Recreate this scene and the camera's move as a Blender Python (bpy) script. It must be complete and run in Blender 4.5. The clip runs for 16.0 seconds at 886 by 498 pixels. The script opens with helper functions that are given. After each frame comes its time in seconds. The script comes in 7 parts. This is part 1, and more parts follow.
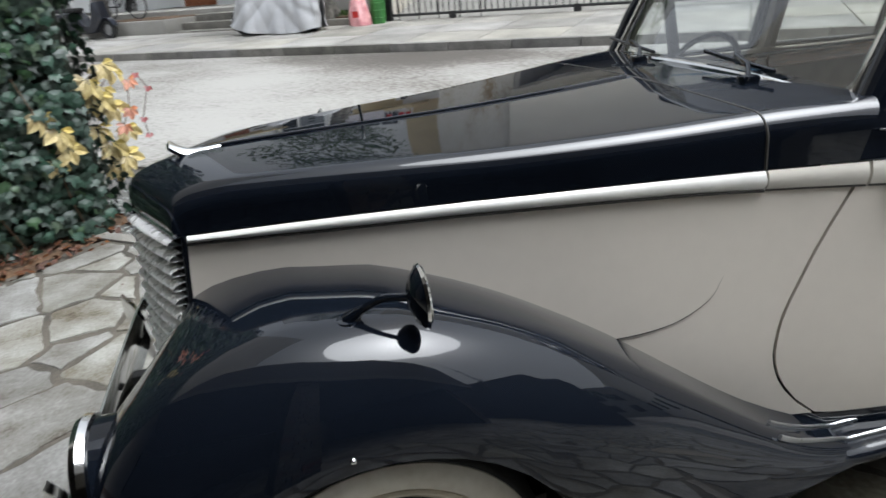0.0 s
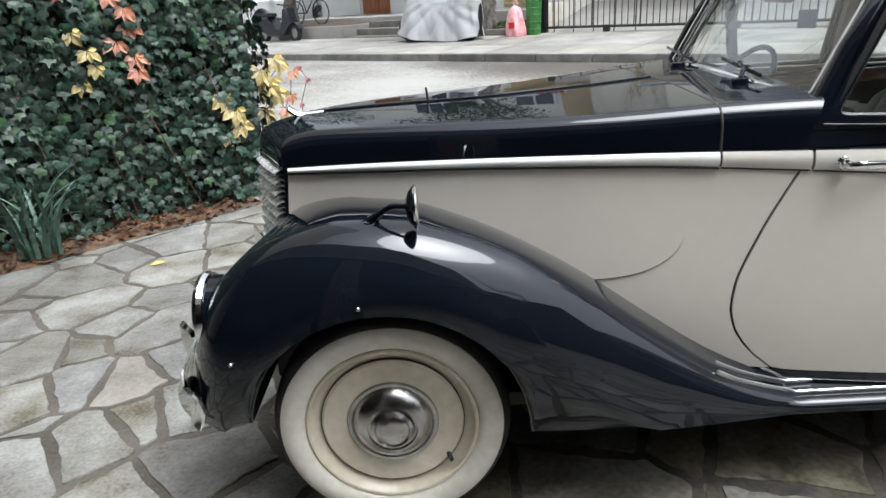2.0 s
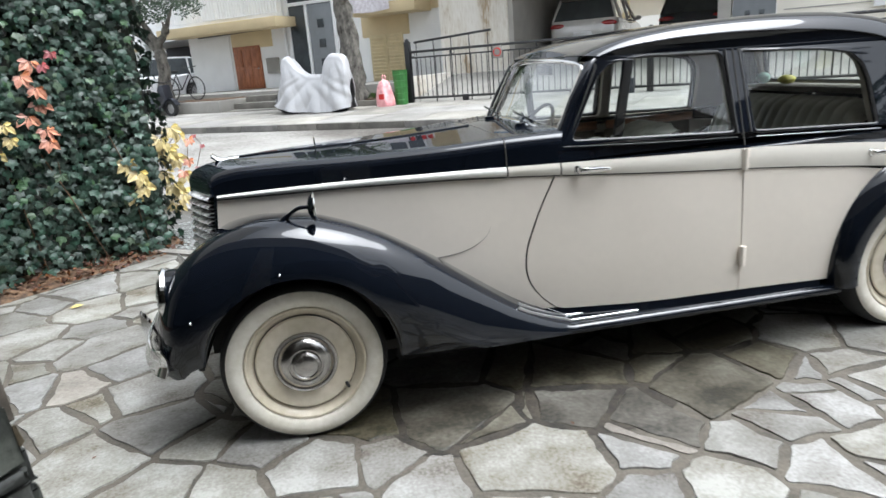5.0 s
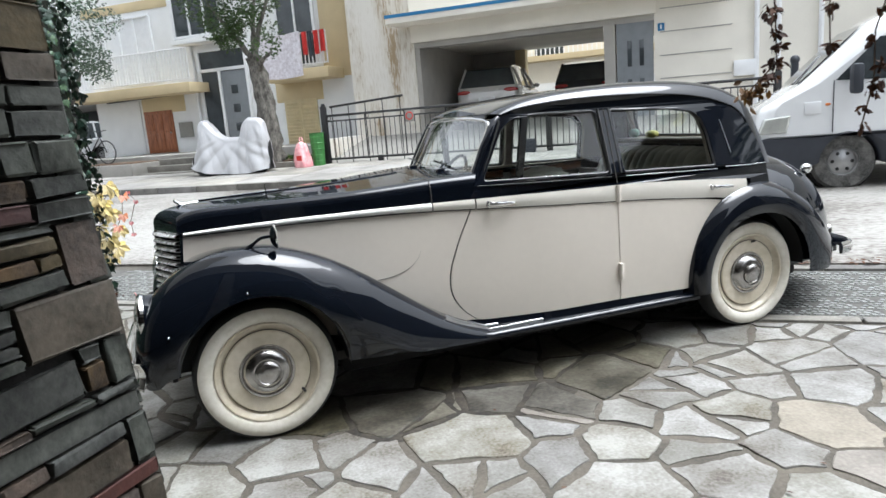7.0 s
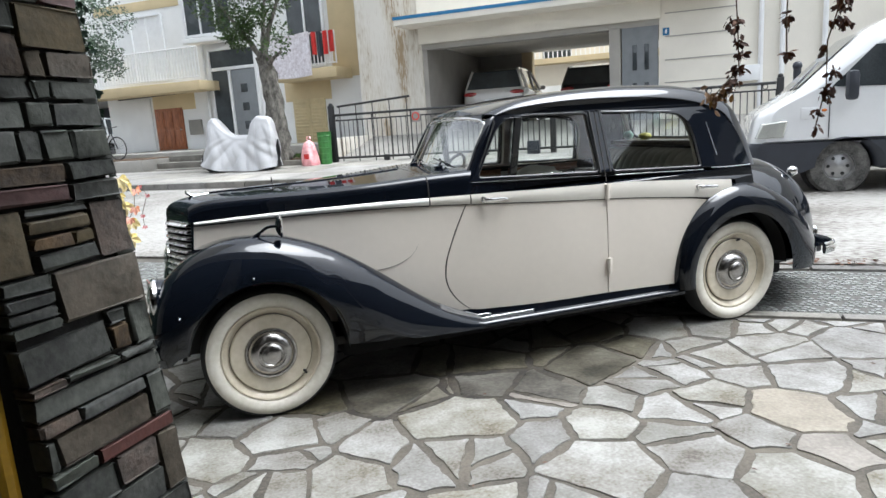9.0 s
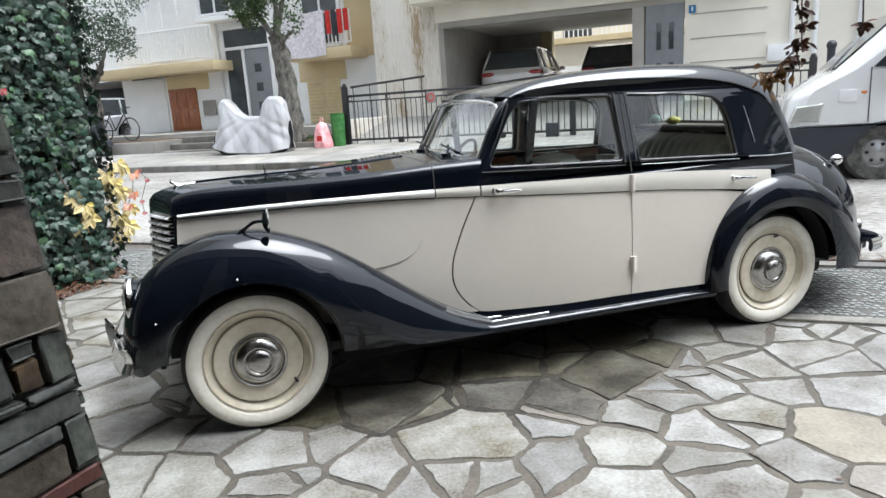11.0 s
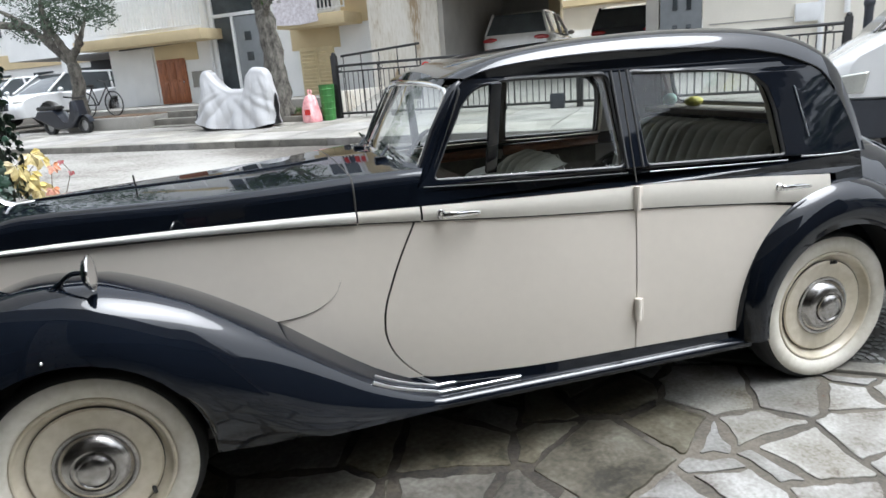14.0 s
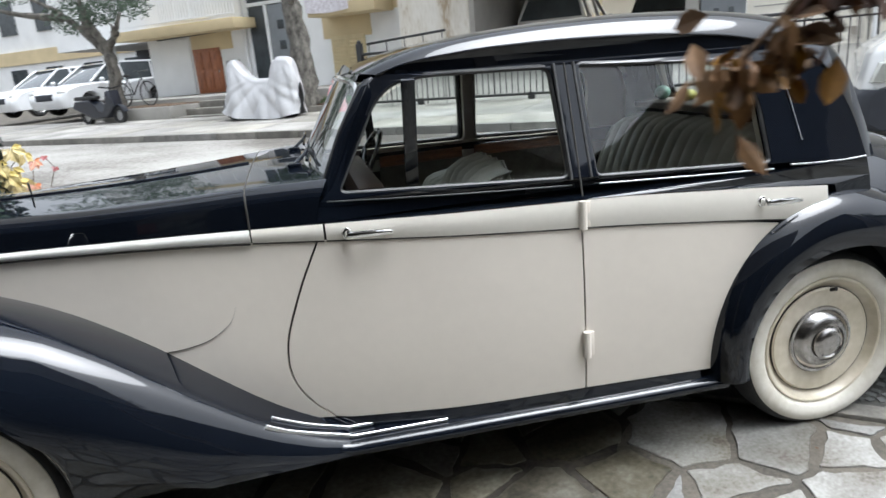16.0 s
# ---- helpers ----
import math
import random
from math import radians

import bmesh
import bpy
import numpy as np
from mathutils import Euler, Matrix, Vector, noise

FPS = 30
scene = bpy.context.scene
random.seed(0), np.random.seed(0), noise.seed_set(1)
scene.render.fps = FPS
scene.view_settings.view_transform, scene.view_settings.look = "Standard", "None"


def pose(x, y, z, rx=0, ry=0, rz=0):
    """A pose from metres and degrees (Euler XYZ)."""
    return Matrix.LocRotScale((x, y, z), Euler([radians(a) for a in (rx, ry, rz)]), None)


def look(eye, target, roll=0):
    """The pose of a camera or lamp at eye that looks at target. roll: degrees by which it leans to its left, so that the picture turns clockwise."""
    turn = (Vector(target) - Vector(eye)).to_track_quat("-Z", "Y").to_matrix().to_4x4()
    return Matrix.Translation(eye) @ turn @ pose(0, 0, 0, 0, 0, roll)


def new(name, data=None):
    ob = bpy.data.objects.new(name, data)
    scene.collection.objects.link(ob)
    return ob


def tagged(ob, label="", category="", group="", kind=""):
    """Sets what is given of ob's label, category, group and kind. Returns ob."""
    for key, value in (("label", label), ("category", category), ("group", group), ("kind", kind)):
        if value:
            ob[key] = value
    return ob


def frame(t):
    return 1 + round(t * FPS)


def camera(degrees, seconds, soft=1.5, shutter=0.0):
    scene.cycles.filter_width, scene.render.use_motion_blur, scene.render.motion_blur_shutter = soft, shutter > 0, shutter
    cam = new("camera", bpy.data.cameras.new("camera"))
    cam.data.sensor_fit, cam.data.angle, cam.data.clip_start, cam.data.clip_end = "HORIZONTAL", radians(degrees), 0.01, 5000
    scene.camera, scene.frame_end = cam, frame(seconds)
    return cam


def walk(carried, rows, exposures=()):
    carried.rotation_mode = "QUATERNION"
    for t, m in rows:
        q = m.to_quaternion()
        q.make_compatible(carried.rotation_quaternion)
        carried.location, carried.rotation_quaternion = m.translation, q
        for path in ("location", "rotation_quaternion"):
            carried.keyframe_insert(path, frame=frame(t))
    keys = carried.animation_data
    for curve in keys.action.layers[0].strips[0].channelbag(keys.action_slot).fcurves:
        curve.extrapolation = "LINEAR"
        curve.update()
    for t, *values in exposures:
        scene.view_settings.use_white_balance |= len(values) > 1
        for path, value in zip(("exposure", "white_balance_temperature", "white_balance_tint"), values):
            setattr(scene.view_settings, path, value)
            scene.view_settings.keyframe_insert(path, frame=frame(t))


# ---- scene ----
cam = camera(68.4, 16.0, shutter=0.5)
PATH = [
    (0, (-0.08, -0.934, 1.48), (0.363, 0.852, 0.698), -4.8),
    (0.5, (-0.038, -1.062, 1.483), (0.249, 0.766, 0.725), -3.7),
    (1, (-0.012, -1.194, 1.481), (0.194, 0.636, 0.701), -3.7),
    (1.5, (0.107, -1.367, 1.477), (0.154, 0.489, 0.735), -3.3),
    (2, (0.172, -1.523, 1.463), (0.176, 0.343, 0.743), -3.8),
    (2.5, (0.146, -1.682, 1.462), (0.214, 0.206, 0.807), -2.8),
    (3, (0.133, -1.856, 1.476), (0.262, 0.037, 0.843), -3.8),
    (3.5, (0.19, -2.032, 1.468), (0.313, -0.128, 0.868), -3.7),
    (4, (0.204, -2.187, 1.456), (0.312, -0.276, 0.875), -4.4),
    (4.5, (0.179, -2.328, 1.455), (0.416, -0.414, 0.925), -4.3),
    (5, (0.117, -2.486, 1.48), (0.484, -0.599, 0.93), -4.5),
    (5.2, (0.136, -2.569, 1.439), (0.522, -0.671, 0.94), -4.9),
    (7.3, (-0.151, -3.108, 1.451), (0.503, -1.258, 1.063), -4.5),
    (7.5, (-0.151, -3.153, 1.445), (0.454, -1.29, 1.042), -3.9),
    (8, (-0.153, -3.231, 1.441), (0.449, -1.37, 1.027), -3.7),
    (8.2, (-0.154, -3.253, 1.441), (0.473, -1.396, 1.043), -3.8),
    (10.3, (-0.057, -3.133, 1.424), (0.531, -1.258, 1.05), -3.2),
    (10.5, (-0.022, -3.057, 1.43), (0.539, -1.181, 1.022), -3.4),
    (11, (0.017, -2.939, 1.443), (0.585, -1.071, 1.008), -3.7),
    (11.5, (0.073, -2.817, 1.442), (0.595, -0.939, 0.994), -3.5),
    (12, (0.17, -2.657, 1.459), (0.699, -0.781, 1.012), -4.0),
    (12.5, (0.272, -2.516, 1.467), (0.81, -0.66, 0.955), -4.4),
    (13, (0.381, -2.306, 1.481), (0.984, -0.464, 0.986), -4.3),
    (13.5, (0.466, -2.181, 1.484), (1.059, -0.35, 0.941), -5.2),
    (14, (0.625, -2.077, 1.488), (1.144, -0.219, 0.961), -4.4),
    (14.5, (0.751, -1.989, 1.484), (1.224, -0.129, 0.922), -4.9),
    (15, (0.855, -1.885, 1.477), (1.348, -0.027, 0.924), -4.3),
    (15.5, (0.967, -1.827, 1.485), (1.455, 0.03, 0.923), -5.8),
    (16, (1.147, -1.843, 1.477), (1.526, 0.041, 0.924), -4.9),
]
walk(cam, [(t, look(eye, target, roll)) for t, eye, target, roll in PATH], exposures=[(0, 0.84, 6060, 8), (1.5, 1.04, 6060, 8), (2.5, 1.18, 6050, 8), (4, 1.30, 6020, 8), (16, 1.28, 5980, 8)])

# ---- world, sun ----
world = bpy.data.worlds.new("overcast_sky")
scene.world = world
world.use_nodes = True
wt = world.node_tree
wt.nodes.clear()
w_out = wt.nodes.new("ShaderNodeOutputWorld")
w_bg = wt.nodes.new("ShaderNodeBackground")
w_sky = wt.nodes.new("ShaderNodeTexSky")
w_hsv = wt.nodes.new("ShaderNodeHueSaturation")
w_sky.sky_type = "NISHITA"
w_sky.sun_disc = False
w_sky.sun_elevation, w_sky.sun_rotation = radians(71), radians(113)
w_sky.air_density, w_sky.dust_density = 1.0, 6.0
w_hsv.inputs["Saturation"].default_value = 0.12
w_bg.inputs["Strength"].default_value = 0.15
wt.links.new(w_sky.outputs[0], w_hsv.inputs["Color"])
wt.links.new(w_hsv.outputs[0], w_bg.inputs["Color"])
wt.links.new(w_bg.outputs[0], w_out.inputs["Surface"])

sun = new("sun", bpy.data.lights.new("sun", "SUN"))
sun.data.energy, sun.data.angle, sun.data.color = 1.7, radians(44), (1.0, 0.985, 0.97)
sun.matrix_world = look((2.8, -1.0, 9.0), (0, 0, 0))


# ---- materials ----
def mat(name, base, rough=0.5, metal=0.0, var=0.12, scale=6.0, fine=60.0, bump=0.0, bscale=None, coat=0.0, tint=None, island="", stretch=(1, 1, 1), rvar=0.1, trans=0.0, spec=0.5, coat_ior=1.5):
    """A procedural surface: base colour varied at two scales, roughness varied, fine relief. island: 'object' or 'island' varies piece by piece."""
    m = bpy.data.materials.new(name)
    m.use_nodes = True
    t = m.node_tree
    t.nodes.clear()
    N = t.nodes.new
    out, bs = N("ShaderNodeOutputMaterial"), N("ShaderNodeBsdfPrincipled")
    t.links.new(bs.outputs[0], out.inputs["Surface"])
    tc, mp = N("ShaderNodeTexCoord"), N("ShaderNodeMapping")
    mp.inputs["Scale"].default_value = stretch
    t.links.new(tc.outputs["Object"], mp.inputs["Vector"])
    n1, n2 = N("ShaderNodeTexNoise"), N("ShaderNodeTexNoise")
    n1.inputs["Scale"].default_value, n1.inputs["Detail"].default_value = scale, 5.0
    n2.inputs["Scale"].default_value, n2.inputs["Detail"].default_value = fine, 3.0
    vec = mp.outputs[0]
    if island:
        rnd = N("ShaderNodeObjectInfo").outputs["Random"] if island == "object" else N("ShaderNodeNewGeometry").outputs["Random Per Island"]
        off = N("ShaderNodeVectorMath")
        off.operation = "ADD"
        mul = N("ShaderNodeMath")
        mul.operation = "MULTIPLY"
        mul.inputs[1].default_value = 37.0
        t.links.new(rnd, mul.inputs[0])
        t.links.new(mp.outputs[0], off.inputs[0])
        t.links.new(mul.outputs[0], off.inputs[1])
        vec = off.outputs[0]
    for n in (n1, n2):
        t.links.new(vec, n.inputs["Vector"])
    mix = N("ShaderNodeMath")
    mix.operation = "MULTIPLY_ADD"
    mix.inputs[1].default_value = 0.35
    half = N("ShaderNodeMath")
    half.operation = "MULTIPLY"
    half.inputs[1].default_value = 0.65
    t.links.new(n1.outputs["Fac"], half.inputs[0])
    t.links.new(n2.outputs["Fac"], mix.inputs[0])
    t.links.new(half.outputs[0], mix.inputs[2])
    ramp = N("ShaderNodeValToRGB")
    c = Vector(base)
    second = Vector(tint) if tint else c
    lo, hi = c * (1 - var), second * (1 + var)
    ramp.color_ramp.elements[0].position, ramp.color_ramp.elements[1].position = 0.36, 0.64
    ramp.color_ramp.elements[0].color = (*[max(0.0, a) for a in lo], 1)
    ramp.color_ramp.elements[1].color = (*[min(1.0, a) for a in hi], 1)
    t.links.new(mix.outputs[0], ramp.inputs[0])
    col = ramp.outputs[0]
    m["ramp"] = ramp.name
    if island:
        hsv = N("ShaderNodeHueSaturation")
        mr = N("ShaderNodeMapRange")
        mr.inputs["To Min"].default_value, mr.inputs["To Max"].default_value = 0.76, 1.15
        part_of = N("ShaderNodeMath")
        part_of.operation = "FRACT"
        sat, hue = N("ShaderNodeMapRange"), N("ShaderNodeMapRange")
        t.links.new(mul.outputs[0], part_of.inputs[0])
        for node, lo_hi, socket in ((sat, (0.65, 1.35), "Saturation"), (hue, (0.492, 0.508), "Hue")):
            node.inputs["To Min"].default_value, node.inputs["To Max"].default_value = lo_hi
            t.links.new(part_of.outputs[0], node.inputs["Value"])
            t.links.new(node.outputs[0], hsv.inputs[socket])
        t.links.new(rnd, mr.inputs["Value"])
        t.links.new(mr.outputs[0], hsv.inputs["Value"])
        t.links.new(col, hsv.inputs["Color"])
        col = hsv.outputs[0]
    t.links.new(col, bs.inputs["Base Color"])
    rr = N("ShaderNodeMapRange")
    rr.inputs["To Min"].default_value, rr.inputs["To Max"].default_value = max(0.0, rough - rvar), min(1.0, rough + rvar)
    t.links.new(mix.outputs[0], rr.inputs["Value"])
    t.links.new(rr.outputs[0], bs.inputs["Roughness"])
    bs.inputs["Metallic"].default_value = metal
    bs.inputs["Coat Weight"].default_value = coat
    bs.inputs["Coat Roughness"].default_value = 0.03
    bs.inputs["Coat IOR"].default_value = coat_ior
    bs.inputs["Specular IOR Level"].default_value = spec
    bs.inputs["Subsurface Weight"].default_value = 0.0
    if trans:
        bs.inputs["Transmission Weight"].default_value = trans
    if bump:
        b = N("ShaderNodeBump")
        b.inputs["Strength"].default_value = bump
        b.inputs["Distance"].default_value = 0.01
        src = n2
        if bscale:
            src = N("ShaderNodeTexNoise")
            src.inputs["Scale"].default_value, src.inputs["Detail"].default_value = bscale, 6.0
            t.links.new(vec, src.inputs["Vector"])
        t.links.new(src.outputs["Fac"], b.inputs["Height"])
        t.links.new(b.outputs[0], bs.inputs["Normal"])
        t.links.new(b.outputs[0], bs.inputs["Coat Normal"])
    return m


def stops(m, colours):
    """Give a material's ramp more stops: (position, colour)."""
    r = m.node_tree.nodes[m["ramp"]].color_ramp
    while len(r.elements) > 1:
        r.elements.remove(r.elements[-1])
    r.elements[0].position, r.elements[0].color = colours[0][0], (*colours[0][1], 1)
    for p, c in colours[1:]:
        r.elements.new(p).color = (*c, 1)
    return m


def glass_mat(name, tint=(0.93, 0.96, 0.95), ior=1.5):
    """A thin pane: clear, with a mirror film that grows towards grazing angles."""
    m = bpy.data.materials.new(name)
    m.use_nodes = True
    t = m.node_tree
    t.nodes.clear()
    N = t.nodes.new
    out, mix, tr, gl, lw = N("ShaderNodeOutputMaterial"), N("ShaderNodeMixShader"), N("ShaderNodeBsdfTransparent"), N("ShaderNodeBsdfGlossy"), N("ShaderNodeLayerWeight")
    tr.inputs[0].default_value = (*tint, 1)
    gl.inputs["Roughness"].default_value = 0.0
    lw.inputs["Blend"].default_value = 0.5
    pw, ma = N("ShaderNodeMath"), N("ShaderNodeMath")
    pw.operation, ma.operation = "POWER", "MULTIPLY_ADD"
    pw.inputs[1].default_value = 3.4
    f0 = 1.9 * ((ior - 1) / (ior + 1)) ** 2
    ma.inputs[1].default_value, ma.inputs[2].default_value = 1 - f0, f0
    t.links.new(lw.outputs["Facing"], pw.inputs[0])
    t.links.new(pw.outputs[0], ma.inputs[0])
    t.links.new(ma.outputs[0], mix.inputs[0])
    t.links.new(tr.outputs[0], mix.inputs[1])
    t.links.new(gl.outputs[0], mix.inputs[2])
    t.links.new(mix.outputs[0], out.inputs["Surface"])
    return m


M_BLACK = mat("black_gloss_paint", (0.0042, 0.0058, 0.0095), 0.06, var=0.2, scale=3, rvar=0.025, bump=0.05, bscale=3.5, coat=1.0, spec=0.0, coat_ior=1.52)
M_CREAM = mat("cream_paint", (0.69, 0.635, 0.56), 0.30, var=0.025, scale=2.5, fine=25, rvar=0.05, coat=0.25)
M_CREAM2 = mat("cream_moulding_paint", (0.66, 0.63, 0.565), 0.22, var=0.03, scale=4, coat=0.5)
M_CHROME = mat("chrome", (0.78, 0.78, 0.77), 0.08, 1.0, var=0.08, scale=14, rvar=0.05)
M_BRIGHT = mat("bright_moulding", (0.84, 0.83, 0.79), 0.30, 0.25, var=0.06, scale=10, rvar=0.06)
M_SLAT = mat("dulled_chrome", (0.92, 0.92, 0.91), 0.28, 0.4, var=0.12, scale=30, rvar=0.1)
M_HUB = mat("aged_chrome", (0.44, 0.425, 0.41), 0.24, 1.0, var=0.2, scale=14, rvar=0.06)
M_ALU = mat("polished_aluminium", (0.56, 0.57, 0.58), 0.30, 1.0, var=0.1, scale=12, fine=120, rvar=0.08)
M_RUBBER = mat("tyre_rubber", (0.022, 0.022, 0.022), 0.75, var=0.3, scale=20, fine=120, bump=0.2)
M_WHITEWALL = mat("whitewall_rubber", (0.64, 0.60, 0.50), 0.6, var=0.08, scale=4, fine=40, tint=(0.70, 0.67, 0.60), bump=0.08)
M_RIM = mat("cream_wheel_enamel", (0.60, 0.53, 0.39), 0.35, var=0.10, scale=5, fine=30, tint=(0.66, 0.60, 0.49), coat=0.3)
M_DARK = mat("black_underbody", (0.008, 0.008, 0.008), 0.8, var=0.4, scale=8)
M_SEAM = mat("dark_seam", (0.03, 0.027, 0.023), 0.7)
M_LEATHER = mat("grey_cream_leather", (0.47, 0.47, 0.415), 0.42, var=0.15, scale=7, fine=90, bump=0.2, tint=(0.53, 0.53, 0.475))
M_CARPET = mat("dark_interior_trim", (0.13, 0.12, 0.10), 0.9, var=0.2, scale=20)
M_HEADLINE = mat("grey_brown_headlining", (0.36, 0.33, 0.28), 0.9, var=0.1, scale=12)
M_WALNUT = mat("walnut_veneer", (0.17, 0.066, 0.028), 0.35, var=0.4, scale=5, fine=40, stretch=(1, 6, 8), tint=(0.24, 0.10, 0.045), coat=0.3)
M_GLASS = glass_mat("window_glass")
M_SCREEN = glass_mat("windscreen_glass", ior=1.85)
M_LENS = glass_mat("lamp_glass", (0.9, 0.92, 0.92), 1.7)
M_MIRROR = mat("mirror_silver", (0.9, 0.9, 0.9), 0.02, 1.0, var=0.0, rvar=0.01)


# ---- building helpers ----
class Geo:
    """Collects vertices and faces for one mesh."""

    def __init__(self):
        self.v, self.f = [], []

    def add(self, verts, faces):
        n = len(self.v)
        self.v += [tuple(p) for p in verts]
        self.f += [tuple(i + n for i in f) for f in faces]
        return self

    def box(self, c, size, bevel=0.0, m=None):
        bm = bmesh.new()
        bmesh.ops.create_cube(bm, size=1.0)
        bmesh.ops.scale(bm, vec=Vector(size), verts=bm.verts)
        if bevel:
            bmesh.ops.bevel(bm, geom=bm.edges[:], offset=min(bevel, 0.45 * min(size)), segments=2, affect="EDGES", profile=0.6)
        full = Matrix.Translation(Vector(c)) @ (m or Matrix())
        bm.verts.index_update()
        self.add([full @ v.co for v in bm.verts], [[v.index for v in f.verts] for f in bm.faces])
        bm.free()
        return self

    def tube(self, pts, r, n=8, cap=True, flat=1.0):
        pts = [Vector(p) for p in pts]
        rs = r if isinstance(r, (list, tuple)) else [r] * len(pts)
        verts, faces, last = [], [], None
        for i, p in enumerate(pts):
            d = (pts[min(i + 1, len(pts) - 1)] - pts[max(i - 1, 0)]).normalized()
            a = last if last is not None else (Vector((0, 0, 1)) if abs(d.z) < 0.9 else Vector((1, 0, 0)))
            a = (a - d * a.dot(d)).normalized()
            b, last = d.cross(a), a
            for k in range(n):
                th = 2 * math.pi * k / n
                verts.append(p + (a * math.cos(th) + b * math.sin(th) * flat) * rs[i])
        for i in range(len(pts) - 1):
            for k in range(n):
                faces.append((i * n + k, i * n + (k + 1) % n, (i + 1) * n + (k + 1) % n, (i + 1) * n + k))
        if cap:
            faces.append(tuple(range(n))[::-1])
            faces.append(tuple((len(pts) - 1) * n + k for k in range(n)))
        return self.add(verts, faces)

    def lathe(self, prof, origin, axis="y", seg=40, close=False):
        """prof: (radius, offset along the axis)."""
        verts, faces, o = [], [], Vector(origin)
        for r, h in prof:
            for k in range(seg):
                a = 2 * math.pi * k / seg
                c, s = r * math.cos(a), r * math.sin(a)
                verts.append(o + Vector({"y": (c, h, s), "x": (h, c, s), "z": (c, s, h)}[axis]))
        for i in range(len(prof) - 1 + (1 if close else 0)):
            j = (i + 1) % len(prof)
            for k in range(seg):
                faces.append((i * seg + k, i * seg + (k + 1) % seg, j * seg + (k + 1) % seg, j * seg + k))
        return self.add(verts, faces)

    def grid(self, func, nu, nv, thick=0.0):
        """A sheet func(u, v), u and v from 0 to 1; thick: given a back that far off, with closed rims."""
        P = [[Vector(func(i / nu, j / nv)) for j in range(nv + 1)] for i in range(nu + 1)]
        verts = [p for row in P for p in row]
        w = nv + 1
        faces = [(i * w + j, (i + 1) * w + j, (i + 1) * w + j + 1, i * w + j + 1) for i in range(nu) for j in range(nv)]
        if thick:
            n0 = len(verts)
            back = []
            for i in range(nu + 1):
                for j in range(w):
                    du = P[min(i + 1, nu)][j] - P[max(i - 1, 0)][j]
                    dv = P[i][min(j + 1, nv)] - P[i][max(j - 1, 0)]
                    n = du.cross(dv)
                    n = n.normalized() if n.length > 1e-12 else Vector((0, 0, 1))
                    back.append(P[i][j] - n * thick)
            verts += back
            faces += [tuple(k + n0 for k in f[::-1]) for f in faces[:]]
            ring = [i * w for i in range(nu + 1)] + [nu * w + j for j in range(1, w)] + [i * w + nv for i in range(nu - 1, -1, -1)] + [j for j in range(nv - 1, 0, -1)]
            for a, b in zip(ring, ring[1:] + ring[:1]):
                faces.append((a, a + n0, b + n0, b)[::-1])
        return self.add(verts, faces)

    def prism(self, poly, off):
        """A flat polygon of 3D points, drawn out by the vector off."""
        n, off = len(poly), Vector(off)
        verts = [Vector(p) for p in poly] + [Vector(p) + off for p in poly]
        faces = [tuple(range(n))[::-1], tuple(range(n, 2 * n))] + [(i, (i + 1) % n, n + (i + 1) % n, n + i) for i in range(n)]
        return self.add(verts, faces)

    def ball(self, c, r, seg=12, rings=8):
        r = (r, r, r) if isinstance(r, (int, float)) else r
        verts, faces = [], []
        for i in range(rings + 1):
            th = math.pi * i / rings
            for k in range(seg):
                ph = 2 * math.pi * k / seg
                verts.append((c[0] + r[0] * math.sin(th) * math.cos(ph), c[1] + r[1] * math.sin(th) * math.sin(ph), c[2] + r[2] * math.cos(th)))
        for i in range(rings):
            for k in range(seg):
                faces.append((i * seg + k, (i + 1) * seg + k, (i + 1) * seg + (k + 1) % seg, i * seg + (k + 1) % seg))
        return self.add(verts, faces)

    def flipped(self, plane_y):
        """The mirror image across y = plane_y."""
        g = Geo()
        g.v = [(x, 2 * plane_y - y, z) for x, y, z in self.v]
        g.f = [f[::-1] for f in self.f]
        return g

    def moved(self, m):
        self.v = [tuple(m @ Vector(p)) for p in self.v]
        return self


BASES = {}


def thing(name, label, category, group="", base=(0, 0, 0), kind=""):
    """An Empty at the base of a thing; its parts are given in the frame in which base is given."""
    ob = new(name)
    ob.empty_display_size = 0.1
    ob.location = base
    BASES[ob.name] = Matrix.Translation(Vector(base))
    return tagged(ob, label, category, group, kind)


def mesh_of(name, geo, material, smooth=True, sharp=35):
    me = bpy.data.meshes.new(name)
    me.from_pydata(geo.v, [], geo.f)
    me.materials.append(material)
    if smooth:
        me.polygons.foreach_set("use_smooth", [True] * len(me.polygons))
        me.set_sharp_from_angle(angle=radians(sharp))
    me.validate()
    me.update()
    return me


def tidy(geo):
    """Turn all faces outwards."""
    bm = bmesh.new()
    vs = [bm.verts.new(p) for p in geo.v]
    for f in geo.f:
        try:
            bm.faces.new([vs[i] for i in f])
        except ValueError:
            pass
    bmesh.ops.remove_doubles(bm, verts=bm.verts, dist=1e-5)
    bmesh.ops.recalc_face_normals(bm, faces=bm.faces)
    bm.verts.index_update()
    geo.v, geo.f = [tuple(v.co) for v in bm.verts], [tuple(v.index for v in f.verts) for f in bm.faces]
    bm.free()
    return geo


def part(name, geo, material, parent=None, label="", smooth=True, sharp=35, clean=False):
    """Link a mesh as one object, under a thing or under a part."""
    if clean:
        tidy(geo)
    ob = new(name, mesh_of(name, geo, material, smooth, sharp))
    if parent is not None:
        ob.parent = parent
        if parent.name in BASES:
            ob.matrix_parent_inverse = BASES[parent.name].inverted()
    return tagged(ob, label) if label else ob


